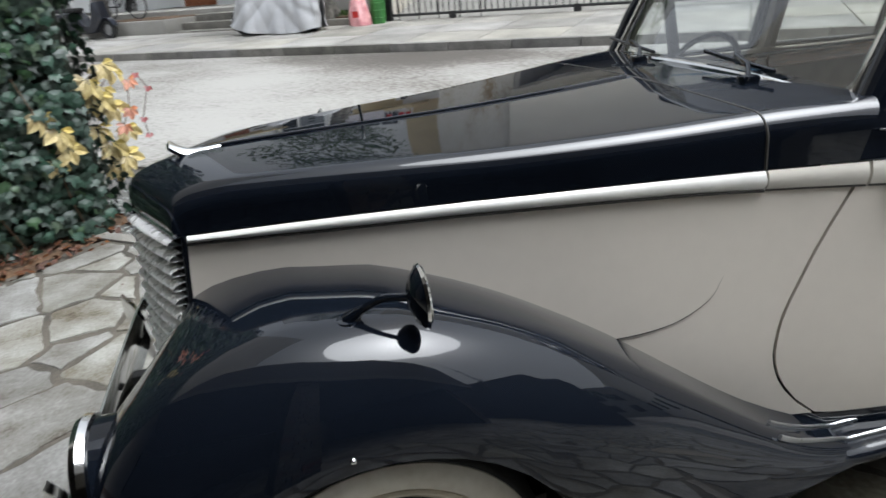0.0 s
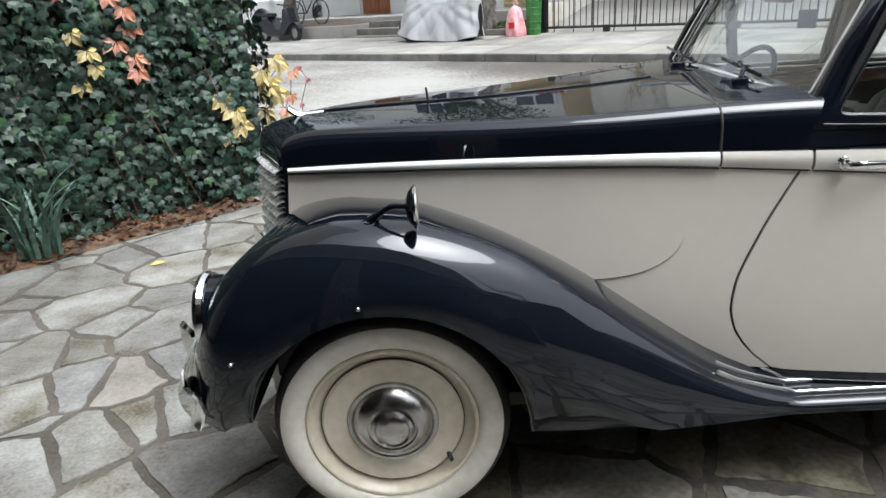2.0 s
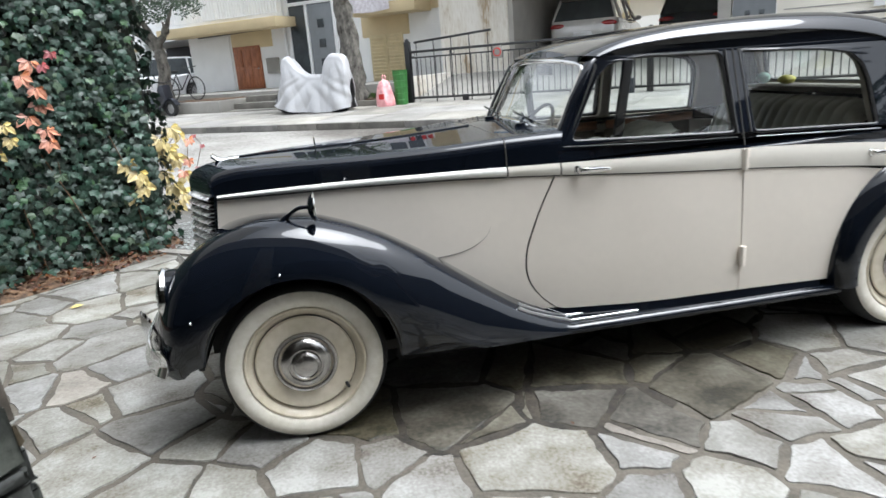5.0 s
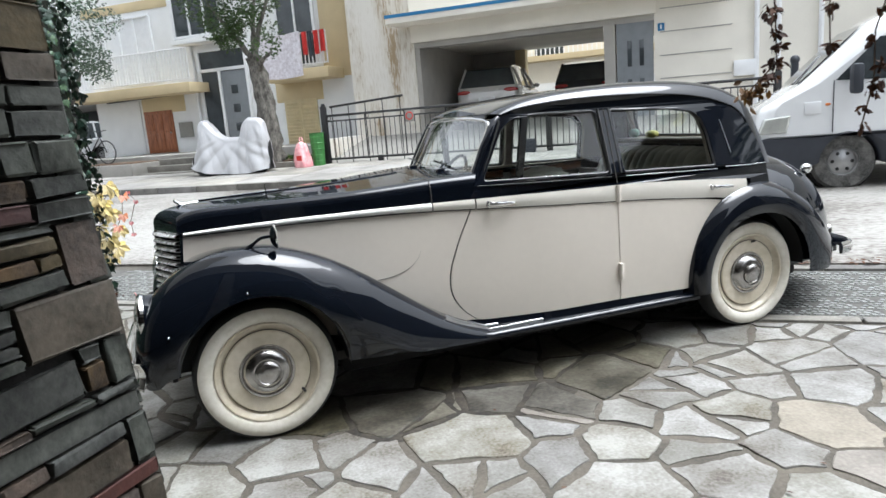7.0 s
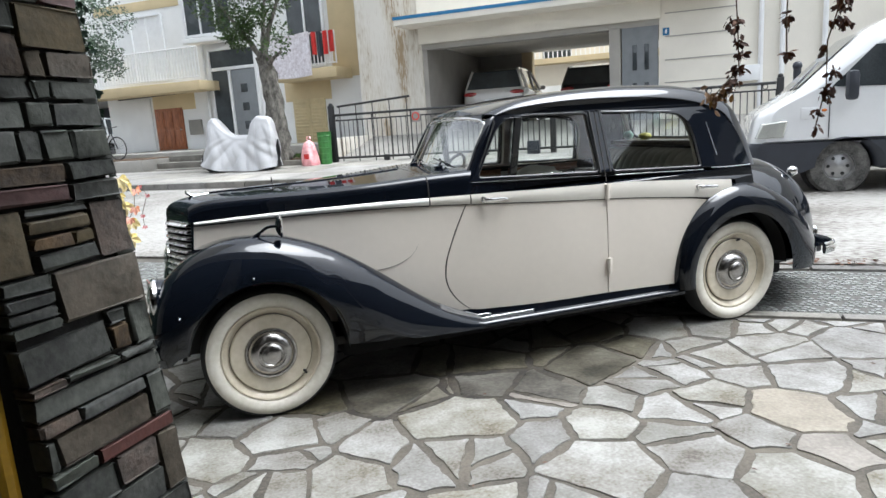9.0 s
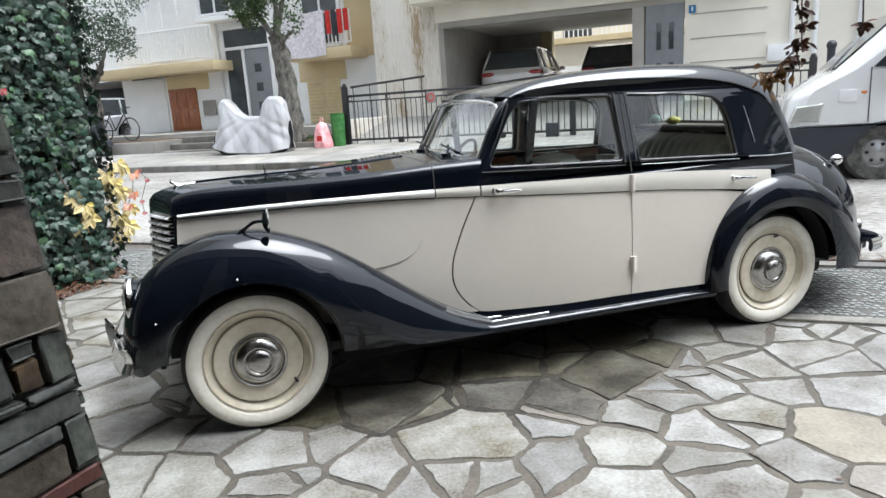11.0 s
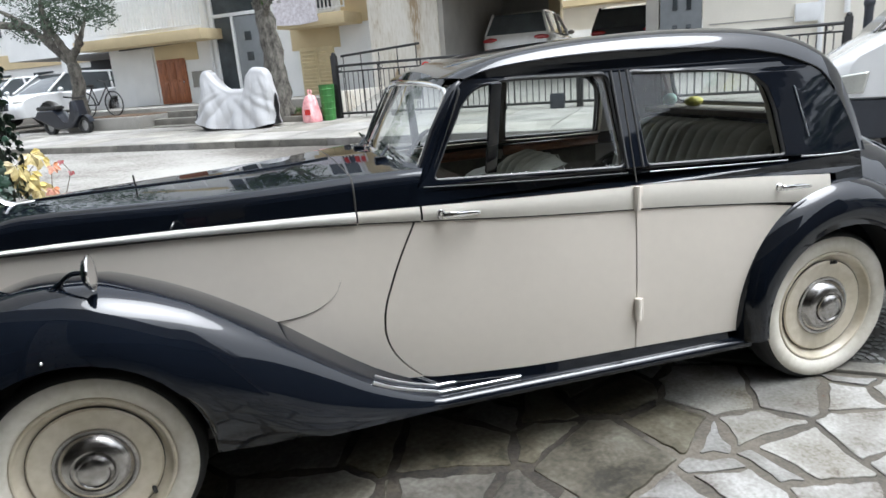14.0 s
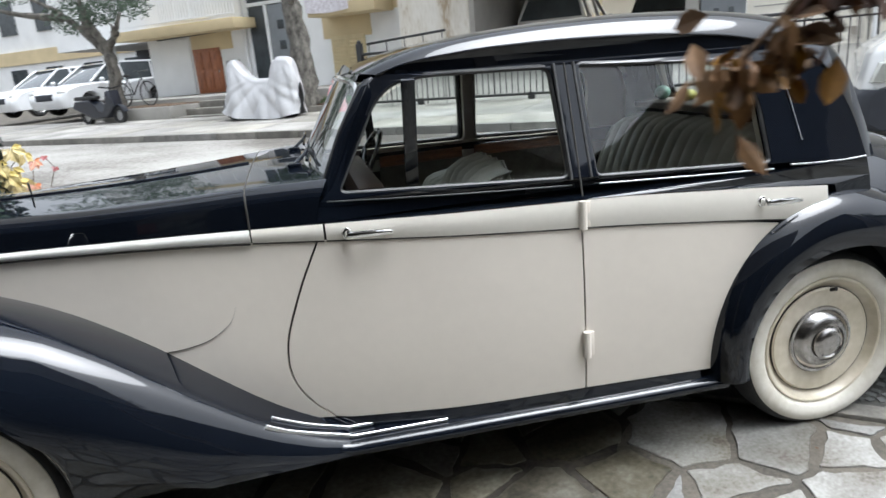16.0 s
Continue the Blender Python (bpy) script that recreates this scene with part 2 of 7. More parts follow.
def solo(name, geo, material, label, category, group="", kind="", smooth=True, sharp=35, clean=False):
    """A thing that is a single mesh."""
    return tagged(part(name, geo, material, None, "", smooth, sharp, clean), label, category, group, kind)


def curve(table):
    """A smooth function through (x, y) pairs."""
    xs, ys = [p[0] for p in table], [p[1] for p in table]
    n = len(xs)
    d = [(ys[i + 1] - ys[i]) / (xs[i + 1] - xs[i]) for i in range(n - 1)]
    m = [d[0]] + [(0 if d[i - 1] * d[i] <= 0 else 2 * d[i - 1] * d[i] / (d[i - 1] + d[i])) for i in range(1, n - 1)] + [d[-1]]

    def f(x):
        if x <= xs[0]:
            return ys[0]
        if x >= xs[-1]:
            return ys[-1]
        i = max(k for k in range(n - 1) if xs[k] <= x)
        h = xs[i + 1] - xs[i]
        t = (x - xs[i]) / h
        return (2 * t**3 - 3 * t**2 + 1) * ys[i] + (t**3 - 2 * t**2 + t) * h * m[i] + (-2 * t**3 + 3 * t**2) * ys[i + 1] + (t**3 - t**2) * h * m[i + 1]

    return f


def path3(pts, n):
    """n + 1 points along a smooth line through 3D points, evenly by arc."""
    pts = [Vector(p) for p in pts]
    s = [0.0]
    for a, b in zip(pts, pts[1:]):
        s.append(s[-1] + (b - a).length)
    fs = [curve([(s[i], p[k]) for i, p in enumerate(pts)]) for k in range(3)]
    return [Vector([f(s[-1] * i / n) for f in fs]) for i in range(n + 1)]


# the street runs at an angle to the car: S(s, n, z) is s along it, n across it
TURN = radians(-39)
UX, UY = math.cos(TURN), math.sin(TURN)
STREET = Matrix.Rotation(TURN, 4, "Z")


def S(s, n, z=0.0):
    return Vector((s * UX - n * UY, s * UY + n * UX, z))


def slope(n):
    """Height of the ground, which climbs from the drive to the street."""
    p = 0.049 * n - 0.05
    return 0.5 * (p + math.sqrt(p * p + 0.0009)) if n < 8.6 else 0.372 + 0.02 * (min(n, 60) - 8.6)

# ---- ground, street and walls ----
M_MORTAR = mat("paving_mortar", (0.075, 0.066, 0.052), 0.85, var=0.5, scale=3, fine=70, bump=0.4, bscale=45)
M_ROAD = stops(mat("worn_concrete_road", (0.3, 0.3, 0.3), 0.62, scale=0.55, fine=30, bump=0.35, bscale=60, stretch=(1, 1, 1)), [(0.41, (0.07, 0.062, 0.053)), (0.465, (0.135, 0.125, 0.11)), (0.50, (0.21, 0.20, 0.184)), (0.57, (0.285, 0.277, 0.258))])
road_map = M_ROAD.node_tree.nodes["Mapping"]
road_map.vector_type = "TEXTURE"
road_map.inputs["Rotation"].default_value = (0, 0, radians(-39))
road_map.inputs["Scale"].default_value = (2.0, 1.0, 1)
M_PAVE = mat("pavement_slabs", (0.25, 0.239, 0.217), 0.7, var=0.34, scale=1.5, fine=40, bump=0.25, bscale=60, island="object")
M_KERB = mat("kerb_stone", (0.15, 0.143, 0.13), 0.75, var=0.35, scale=4, fine=50, bump=0.3, island="object")
M_SOIL = mat("soil_and_leaf_litter", (0.045, 0.028, 0.018), 0.95, var=0.5, scale=9, fine=60, bump=0.9, bscale=25, tint=(0.11, 0.065, 0.035))
M_STONE = stops(mat("paving_stone", (0.4, 0.4, 0.38), 0.58, scale=5, fine=70, bump=0.85, bscale=20, island="object", rvar=0.14), [(0.32, (0.055, 0.045, 0.032)), (0.385, (0.108, 0.095, 0.076)), (0.44, (0.150, 0.142, 0.124)), (0.52, (0.190, 0.185, 0.168)), (0.63, (0.270, 0.266, 0.248))])
M_STONE_REST = stops(mat("paving_stone_far", (0.4, 0.4, 0.38), 0.58, scale=5, fine=70, bump=0.85, bscale=20, island="island", rvar=0.14), [(0.32, (0.055, 0.045, 0.032)), (0.385, (0.108, 0.095, 0.076)), (0.44, (0.150, 0.142, 0.124)), (0.52, (0.190, 0.185, 0.168)), (0.63, (0.270, 0.266, 0.248))])
# damp moss, with the car's shade darkened into the colour
M_MOSS_SHADE = stops(mat("damp_mossy_stone", (0.1, 0.1, 0.08), 0.55, scale=5, fine=45, bump=0.5, bscale=22, island="object", rvar=0.15), [(0.38, (0.018, 0.016, 0.010)), (0.46, (0.050, 0.044, 0.030)), (0.54, (0.080, 0.072, 0.053)), (0.62, (0.118, 0.110, 0.088)), (0.70, (0.16, 0.15, 0.125))])
M_TAN = mat("tan_paving_stone", (0.150, 0.132, 0.110), 0.58, var=0.22, scale=4, fine=60, bump=0.7, bscale=20, island="object", tint=(0.200, 0.182, 0.155))
M_BED = mat("cobble_bed", (0.085, 0.083, 0.076), 0.9, var=0.3, scale=9, fine=50, bump=0.4)
M_COBBLE = mat("scallop_cobbles", (0.20, 0.207, 0.197), 0.7, var=0.25, scale=10, fine=60, bump=0.3, island="island")
M_PLASTER = mat("grey_beige_plaster", (0.42, 0.40, 0.36), 0.85, var=0.1, scale=2, fine=50, bump=0.15)
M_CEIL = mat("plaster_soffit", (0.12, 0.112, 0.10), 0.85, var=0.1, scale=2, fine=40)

ns = [-60, -20, -8, -4, -2, -1, 0] + [0.3 * k for k in range(1, 12)] + [3.6, 4.5, 5.5, 6.5, 7.5, 8.4, 8.58, 8.62, 9.5, 11.8, 14, 18, 30, 60, 200]
ss = [-300, -80, -40, -25, -15, -8, -4, 0, 4, 8, 15, 30, 80, 300]
ground = solo("ground", Geo().grid(lambda u, v: S(ss[round(u * (len(ss) - 1))], ns[round(v * (len(ns) - 1))], slope(ns[round(v * (len(ns) - 1))]) - 0.022), len(ss) - 1, len(ns) - 1), M_MORTAR, "mortared ground under the paving and street", "ground", kind="structure")
road = solo("road", Geo().grid(lambda u, v: S(-60 + 120 * u, 3.22 + 5.38 * v, slope(3.22 + 5.36 * v) + 0.004), 40, 12, 0.02), M_ROAD, "pale worn concrete road with dark damp patches", "road", kind="structure")

# far kerb and pavement
kerb = solo("kerb", Geo().box((0, 0, 0), (0.01, 0.01, 0.01)).moved(Matrix.Translation(S(-3.0, 8.7, 0.40))), M_KERB, "grey stone kerb along the far pavement", "kerb", kind="structure")
for k in range(44):
    s = -26 + 1.0 * k
    b = Geo().box((0, 0, 0), (0.985, 0.17, 0.26), 0.012, Matrix()).moved(Matrix.Translation(S(s, 8.68, 0.372)) @ STREET)
    part("kerb_stone", b, M_KERB, kerb)
pavement = solo("pavement", Geo().grid(lambda u, v: S(-40 + 70 * u, 8.76 + 3.3 * v, 0.478 + 0.13 * v), 20, 4, 0.1), M_MORTAR, "pale concrete slab pavement across the street", "pavement", kind="structure")
slab_rng = random.Random(4)
for i in range(24):
    for j in range(3):
        s, n = -22.5 + 1.25 * i, 9.28 + 1.04 * j
        if -2.5 + 10 < s:
            continue
        m = Matrix.Translation(S(s, n, 0.478 + 0.13 * (n - 8.76) / 3.3 + 0.004 + slab_rng.uniform(0, 0.006))) @ STREET @ Matrix.Rotation(0.039, 4, "X")
        part("slab", Geo().box((0, 0, 0), (1.235, 1.025, 0.03), 0.006).moved(m), M_PAVE, pavement)

# near pavement: fish-scale cobbles and a stone edging
near_pavement = solo("near_pavement", Geo().grid(lambda u, v: S(-14 + 30 * u, 1.98 + 1.04 * v, slope(1.98 + 1.04 * v) - 0.002), 20, 4, 0.03), M_BED, "mortar bed of the near pavement", "pavement", kind="structure")
cob = Geo()
for j in range(-1, 10):
    for i in range(-6, 46):
        cx, cy = -2.2 + 0.5 * i * 0.5 * 1.0 + (0.25 * 0.5 if j % 2 else 0.0), 1.92 + 0.125 * j
        for r in (0.022, 0.062, 0.102):
            n = max(2, int(math.pi * r / 0.042))
            for k in range(n):
                a = math.pi * (k + 0.5) / n
                x, y = cx + r * math.cos(a), cy + r * math.sin(a)
                if not 2.0 < y < 2.98:
                    continue
                w, h = math.pi * r / n * 0.42, 0.016
                ca, sa = math.cos(a), math.sin(a)
                z = slope(y)
                q = [(-w, -h), (w, -h), (w, h), (-w, h)]
                base = [S(x + ta * -sa + tb * ca, y + ta * ca + tb * sa, 0) for ta, tb in q]
                top = [p.lerp(sum(base, Vector()) / 4, 0.16) for p in base]
                cob.add([p + Vector((0, 0, z - 0.01)) for p in base] + [p + Vector((0, 0, z + 0.003)) for p in top], [(4, 5, 6, 7), (0, 1, 5, 4), (1, 2, 6, 5), (2, 3, 7, 6), (3, 0, 4, 7)])
tagged(part("cobbles", cob, M_COBBLE, near_pavement, "small grey cobbles laid in fish-scale arcs", smooth=False), kind="stuff")
for k in range(26):
    s = -3 + 0.62 * k
    part("edging_stone", Geo().box((0, 0, 0), (0.60, 0.10, 0.06), 0.008).moved(Matrix.Translation(S(s, 1.955, slope(1.955) - 0.018)) @ STREET), M_KERB, near_pavement)
    part("edging_stone", Geo().box((0, 0, 0), (0.60, 0.13, 0.10), 0.01).moved(Matrix.Translation(S(s, 3.09, slope(3.09) - 0.035)) @ STREET), M_KERB, near_pavement)

# side wall under ivy, and its bed
WALL_A, WALL_B = (-3.38, 2.12), (-4.75, -3.6)
def on_wall(k, out=0.0, z=0.0):
    """k from 0 at the street end to 1; out: metres in front of the wall's face."""
    a, b = Vector(WALL_A), Vector(WALL_B)
    d = (b - a).normalized()
    p = a + (b - a) * k + Vector((-d.y, d.x)) * out
    return S(p.x, p.y, z)
wd = (S(*WALL_B) - S(*WALL_A))
# carried up to 9.5 m, far above the ivy, to shade the left paving
wall_side = solo("wall_side", Geo().prism([on_wall(0, 0, -0.05), on_wall(1, 0, -0.05), on_wall(1, -0.2, -0.05), on_wall(0, -0.2, -0.05)], (0, 0, 9.5)), M_PLASTER, "plastered boundary wall under ivy, raised high to shade the drive", "wall", kind="structure", smooth=False)
bed = solo("planting_bed", Geo().grid(lambda u, v: on_wall(u * 1.0 - 0.02, 0.0 + 0.36 * v + 0.03 * math.sin(u * 23), 0.012 + 0.09 * (1 - v) ** 1.3 + 0.012 * math.sin(u * 61 + v * 9)), 60, 6), M_SOIL, "brown soil bed with dry leaf litter at the foot of the ivy", "soil", kind="structure")

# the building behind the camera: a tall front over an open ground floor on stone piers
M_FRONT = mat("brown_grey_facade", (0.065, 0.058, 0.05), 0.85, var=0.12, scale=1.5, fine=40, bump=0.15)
def street_box(s0, s1, n0, n1, z0, z1):
    return Geo().box((0, 0, 0), (s1 - s0, n1 - n0, z1 - z0)).moved(Matrix.Translation(S((s0 + s1) / 2, (n0 + n1) / 2, (z0 + z1) / 2)) @ STREET)
# soffit, front and walls are out of view, darkened so the car mirrors them black
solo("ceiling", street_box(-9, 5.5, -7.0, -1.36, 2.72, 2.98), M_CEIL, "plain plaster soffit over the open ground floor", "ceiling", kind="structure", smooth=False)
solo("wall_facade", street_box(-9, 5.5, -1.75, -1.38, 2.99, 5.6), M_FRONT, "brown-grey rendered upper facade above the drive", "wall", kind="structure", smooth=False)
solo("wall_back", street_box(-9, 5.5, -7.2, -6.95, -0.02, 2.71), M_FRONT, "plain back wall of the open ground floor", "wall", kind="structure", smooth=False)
solo("wall_end", street_box(-9, -8.7, -6.9, -1.4, -0.02, 2.71), M_FRONT, "unseen plain end wall that closes the open ground floor", "wall", kind="structure", smooth=False)

# second end wall, unseen, added to keep street light off the pier
solo("wall_end", street_box(4.4, 4.7, -6.9, -1.9, -0.02, 2.71), M_FRONT, "unseen plain end wall that closes the open ground floor", "wall", kind="structure", smooth=False)
# added dark block, out of view, against low sky in the car's reflections
solo("wall_neighbour", street_box(8.4, 26.0, -12.0, 1.2, -0.02, 4.4), M_FRONT, "unseen dark block added to keep low sky out of reflections", "wall", kind="structure", smooth=False)

# stone-faced pier
M_PIER = [mat("pier_stone_grey", (0.028, 0.031, 0.027), 0.7, var=0.4, scale=7, fine=60, bump=0.7, bscale=25, island="object", tint=(0.055, 0.058, 0.050)), mat("pier_stone_tan", (0.058, 0.045, 0.025), 0.7, var=0.3, scale=7, fine=60, bump=0.7, bscale=25, island="object", tint=(0.084, 0.066, 0.043)), mat("pier_stone_red", (0.075, 0.022, 0.016), 0.7, var=0.3, scale=8, fine=60, bump=0.6, bscale=25, island="object"), mat("pier_stone_brown", (0.030, 0.022, 0.015), 0.75, var=0.5, scale=9, fine=50, bump=0.9, bscale=30, island="object", tint=(0.062, 0.042, 0.027))]
M_JOINT = mat("pier_joint", (0.014, 0.013, 0.012), 0.9, var=0.3, scale=30, bump=0.4)
PS, PN, PW, PD = 0.690, -1.40, 0.40, 0.345  # street-side corner; width along s, depth along n
prng = random.Random(11)
def battered(g):
    """The pier narrows a little towards its top."""
    g.v = [tuple(Vector(v) + S(-0.052 * (v[2] - 0.9), -0.042 * (v[2] - 0.9))) for v in g.v]
    return g
pier = solo("stone_pier", battered(Geo().box((0, 0, 0), (PW - 0.03, PD - 0.03, 2.72)).moved(Matrix.Translation(S(PS - PW / 2, PN - PD / 2, 1.35)) @ STREET)), M_JOINT, "pier faced with grey, tan and red split stone", "pier", kind="structure", smooth=False)
def lay_stone(place, mt, a0, a1, z0, z1):
    """One split stone on a face of the pier: from a0 to a1 along it, z0 to z1 up."""
    w, h = a1 - a0, z1 - z0
    d = 0.022 + prng.uniform(0, 0.007)
    g = Geo().box((0, 0, 0), (w - 0.010, d * 2, h - 0.009), 0.004, Matrix.Rotation(prng.uniform(-0.02, 0.02), 4, "Y"))
    g.v = [(x + prng.uniform(-1, 1) * 0.004, y + prng.uniform(-1, 1) * 0.004, q + prng.uniform(-1, 1) * 0.003) for x, y, q in g.v]
    part("facing_stone", battered(g.moved(place((a0 + a1) / 2, (z0 + z1) / 2))), mt, pier)
def pier_face(length, place, low, high):
    """A mosaic of split stones: a stretch of the face is cut again and again into flat rectangles."""
    n = max(1, round((high - low) / 0.34))
    todo = [(0.0, length, low + (high - low) * k / n, low + (high - low) * (k + 1) / n) for k in range(n)]
    while todo:
        a0, a1, z0, z1 = todo.pop()
        w, h = a1 - a0, z1 - z0
        if h > 0.16 or (h > 0.08 and prng.random() < 0.45):
            c = z0 + h * prng.uniform(0.28, 0.72)
            todo += [(a0, a1, z0, c), (a0, a1, c, z1)]
        elif w > 0.34 or (w > 0.14 and w > 1.5 * h and prng.random() < 0.5):
            c = a0 + w * prng.uniform(0.28, 0.72)
            todo += [(a0, c, z0, z1), (c, a1, z0, z1)]
        else:
            lay_stone(place, prng.choices(M_PIER, (5, 2.0, 0.8, 1.6))[0], a0, a1, z0, z1)
end_face = lambda a, z: Matrix.Translation(S(PS - 0.02, PN - PD + a, z)) @ STREET @ Matrix.Rotation(math.pi / 2, 4, "Z")
pier_face(PD, end_face, 0.0, 0.56)
pier_face(PD, end_face, 1.405, 2.72)
pier_face(PW, lambda a, z: Matrix.Translation(S(PS - PW + a, PN - 0.02, z)) @ STREET, 0.0, 2.72)
# the eye-level stretch, stone by stone from the top course down
GREY, TAN, RED, RUST = M_PIER
lay_stone(end_face, RUST, 0, 0.215, 1.36, 1.405)
lay_stone(end_face, GREY, 0.215, 0.345, 1.36, 1.405)
lay_stone(end_face, RED, 0, 0.212, 1.318, 1.36)
lay_stone(end_face, GREY, 0.212, 0.345, 1.312, 1.36)
lay_stone(end_face, GREY, 0.09, 0.248, 1.292, 1.318)
lay_stone(end_face, TAN, 0, 0.085, 1.18, 1.318)
lay_stone(end_face, TAN, 0.09, 0.245, 1.257, 1.292)
lay_stone(end_face, RUST, 0.09, 0.192, 1.222, 1.257)
lay_stone(end_face, TAN, 0.192, 0.245, 1.222, 1.257)
lay_stone(end_face, GREY, 0.09, 0.245, 1.18, 1.222)
lay_stone(end_face, RUST, 0.248, 0.345, 1.18, 1.312)
lay_stone(end_face, GREY, 0, 0.116, 1.144, 1.18)
lay_stone(end_face, GREY, 0, 0.116, 1.112, 1.144)
lay_stone(end_face, GREY, 0, 0.116, 1.084, 1.112)
lay_stone(end_face, GREY, 0, 0.116, 1.055, 1.084)
lay_stone(end_face, TAN, 0.118, 0.345, 1.06, 1.178)
lay_stone(end_face, GREY, 0, 0.22, 0.957, 1.042)
lay_stone(end_face, GREY, 0.222, 0.281, 1.02, 1.058)
lay_stone(end_face, RUST, 0.222, 0.281, 0.96, 1.02)
lay_stone(end_face, GREY, 0.283, 0.345, 0.955, 1.06)
lay_stone(end_face, GREY, 0.088, 0.232, 0.931, 0.956)
lay_stone(end_face, RUST, 0, 0.088, 0.93, 0.956)
lay_stone(end_face, GREY, 0.232, 0.345, 0.929, 0.954)
lay_stone(end_face, GREY, 0, 0.345, 0.876, 0.93)
lay_stone(end_face, GREY, 0.1, 0.285, 0.84, 0.876)
lay_stone(end_face, RUST, 0, 0.1, 0.838, 0.876)
lay_stone(end_face, GREY, 0.285, 0.345, 0.765, 0.876)
lay_stone(end_face, TAN, 0.028, 0.283, 0.763, 0.838)
lay_stone(end_face, GREY, 0, 0.028, 0.763, 0.838)
lay_stone(end_face, RED, 0.115, 0.345, 0.722, 0.763)
lay_stone(end_face, GREY, 0, 0.113, 0.722, 0.763)
lay_stone(end_face, TAN, 0.28, 0.345, 0.56, 0.722)
lay_stone(end_face, RUST, 0.155, 0.28, 0.645, 0.722)
lay_stone(end_face, GREY, 0, 0.153, 0.64, 0.722)
lay_stone(end_face, GREY, 0, 0.28, 0.56, 0.642)
M_GAS = mat("yellow_pipe_paint", (0.45, 0.26, 0.02), 0.5, var=0.2, scale=8)
solo("gas_pipe", Geo().tube([S(PS - 0.075, PN - PD - 0.03, 0.0), S(PS - 0.075, PN - PD - 0.03, 2.7)], 0.022, 10), M_GAS, "yellow painted gas pipe beside the pier", "pipe")

from mathutils.geometry import tessellate_polygon

# ---- the vintage saloon ----
YC = 0.80  # middle plane of the car
plan_top = curve([(-0.31, 0.53), (0.0, 0.445), (0.5, 0.325), (0.95, 0.225), (1.27, 0.15), (1.6, 0.085), (2.0, 0.045), (2.5, 0.02), (2.9, 0.012), (3.2, 0.05), (3.5, 0.16)])
plan_low = curve([(-0.31, 0.51), (0.3, 0.36), (0.6, 0.285), (0.95, 0.205), (1.27, 0.135), (1.6, 0.078), (2.0, 0.04), (2.5, 0.02), (2.9, 0.012), (3.5, 0.1)])
belt = curve([(-0.31, 0.985), (0.0, 1.002), (0.35, 1.013), (0.93, 1.021), (1.3, 1.022), (2.0, 1.018), (2.5, 0.995), (2.9, 0.965), (3.3, 0.94)])
swage = curve([(-0.31, 0.016), (0.0, 0.024), (0.35, 0.028), (0.76, 0.035), (0.95, 0.042), (2.0, 0.088), (2.9, 0.115)])
sill = curve([(0.0, 0.44), (0.9, 0.42), (1.02, 0.395), (1.16, 0.355), (1.5, 0.354), (2.0, 0.362), (2.45, 0.355), (3.2, 0.34)])
door_edge = curve([(0.34, 1.17), (0.37, 1.125), (0.40, 1.09), (0.44, 1.055), (0.50, 1.022), (0.56, 1.01), (0.62, 1.014), (0.78, 1.066), (0.95, 1.145), (1.04, 1.19)])
ridge = curve([(-0.40, 1.088), (-0.25, 1.106), (0.0, 1.118), (0.4, 1.126), (0.72, 1.140), (1.0, 1.158), (1.24, 1.168)])
B_POST = 1.984


def side_y(x, z):
    """The body's flank: upright, with a flare towards the sill ahead of the doors."""
    t = min(1.0, max(0.0, (z - 0.45) / 0.5))
    t = t * t * (3 - 2 * t)
    return plan_low(x) * (1 - t) + plan_top(x) * t - 0.012 * math.sin(math.pi * min(1, max(0, (z - 0.33) / 0.72)))


def upper_y(x, z):
    """The glasshouse leans inwards above the belt."""
    return plan_top(x) + 0.004 + max(0.0, z - 1.04) * 0.30


car = thing("vintage_car", "black and cream vintage saloon with whitewall tyres on stone paving", "car", base=(1.46, YC, 0.0))


def both(name, geo, material, parent, label="", smooth=True, sharp=35, clean=False):
    """The near part and its mirror image on the far side."""
    far = geo.flipped(YC)
    return (part(name, geo, material, parent, label, smooth, sharp, clean), part(name, far, material, parent, label, smooth, sharp, clean))


def flank(x0, x1, z0, z1, nu=24, nv=16, off=0.0, thick=0.012):
    """A panel of the flank between edges x0(z), x1(z) and z0(x), z1(x)."""

    def f(u, v):
        zz = 0.38 + 0.65 * v
        x = x0(zz) * (1 - u) + x1(zz) * u
        z = z0(x) * (1 - v) + z1(x) * v
        x = x0(z) * (1 - u) + x1(z) * u
        return (x, side_y(x, z) + off, z)

    return Geo().grid(f, nu, nv, thick)


GAP = 0.004
low_belt = lambda x: belt(x) - swage(x)
body_core = Geo().grid(lambda u, v: (-0.26 + 2.66 * u, side_y(-0.26 + 2.66 * u, 0.3 + 0.66 * v) + 0.02, 0.3 + 0.66 * v), 40, 10)
body_core.add(body_core.flipped(YC).v, body_core.flipped(YC).f)
body_core.box((1.35, YC, 0.30), (3.3, 1.25, 0.05), 0.01)
body_core.box((-0.27, YC, 0.74), (0.03, 0.5, 0.5), 0.005)
body_core.box((1.12, YC, 0.72), (0.03, 1.1, 0.6), 0.005)
part("body_shell", body_core, M_SEAM, car, "dark inner body shell and floor")

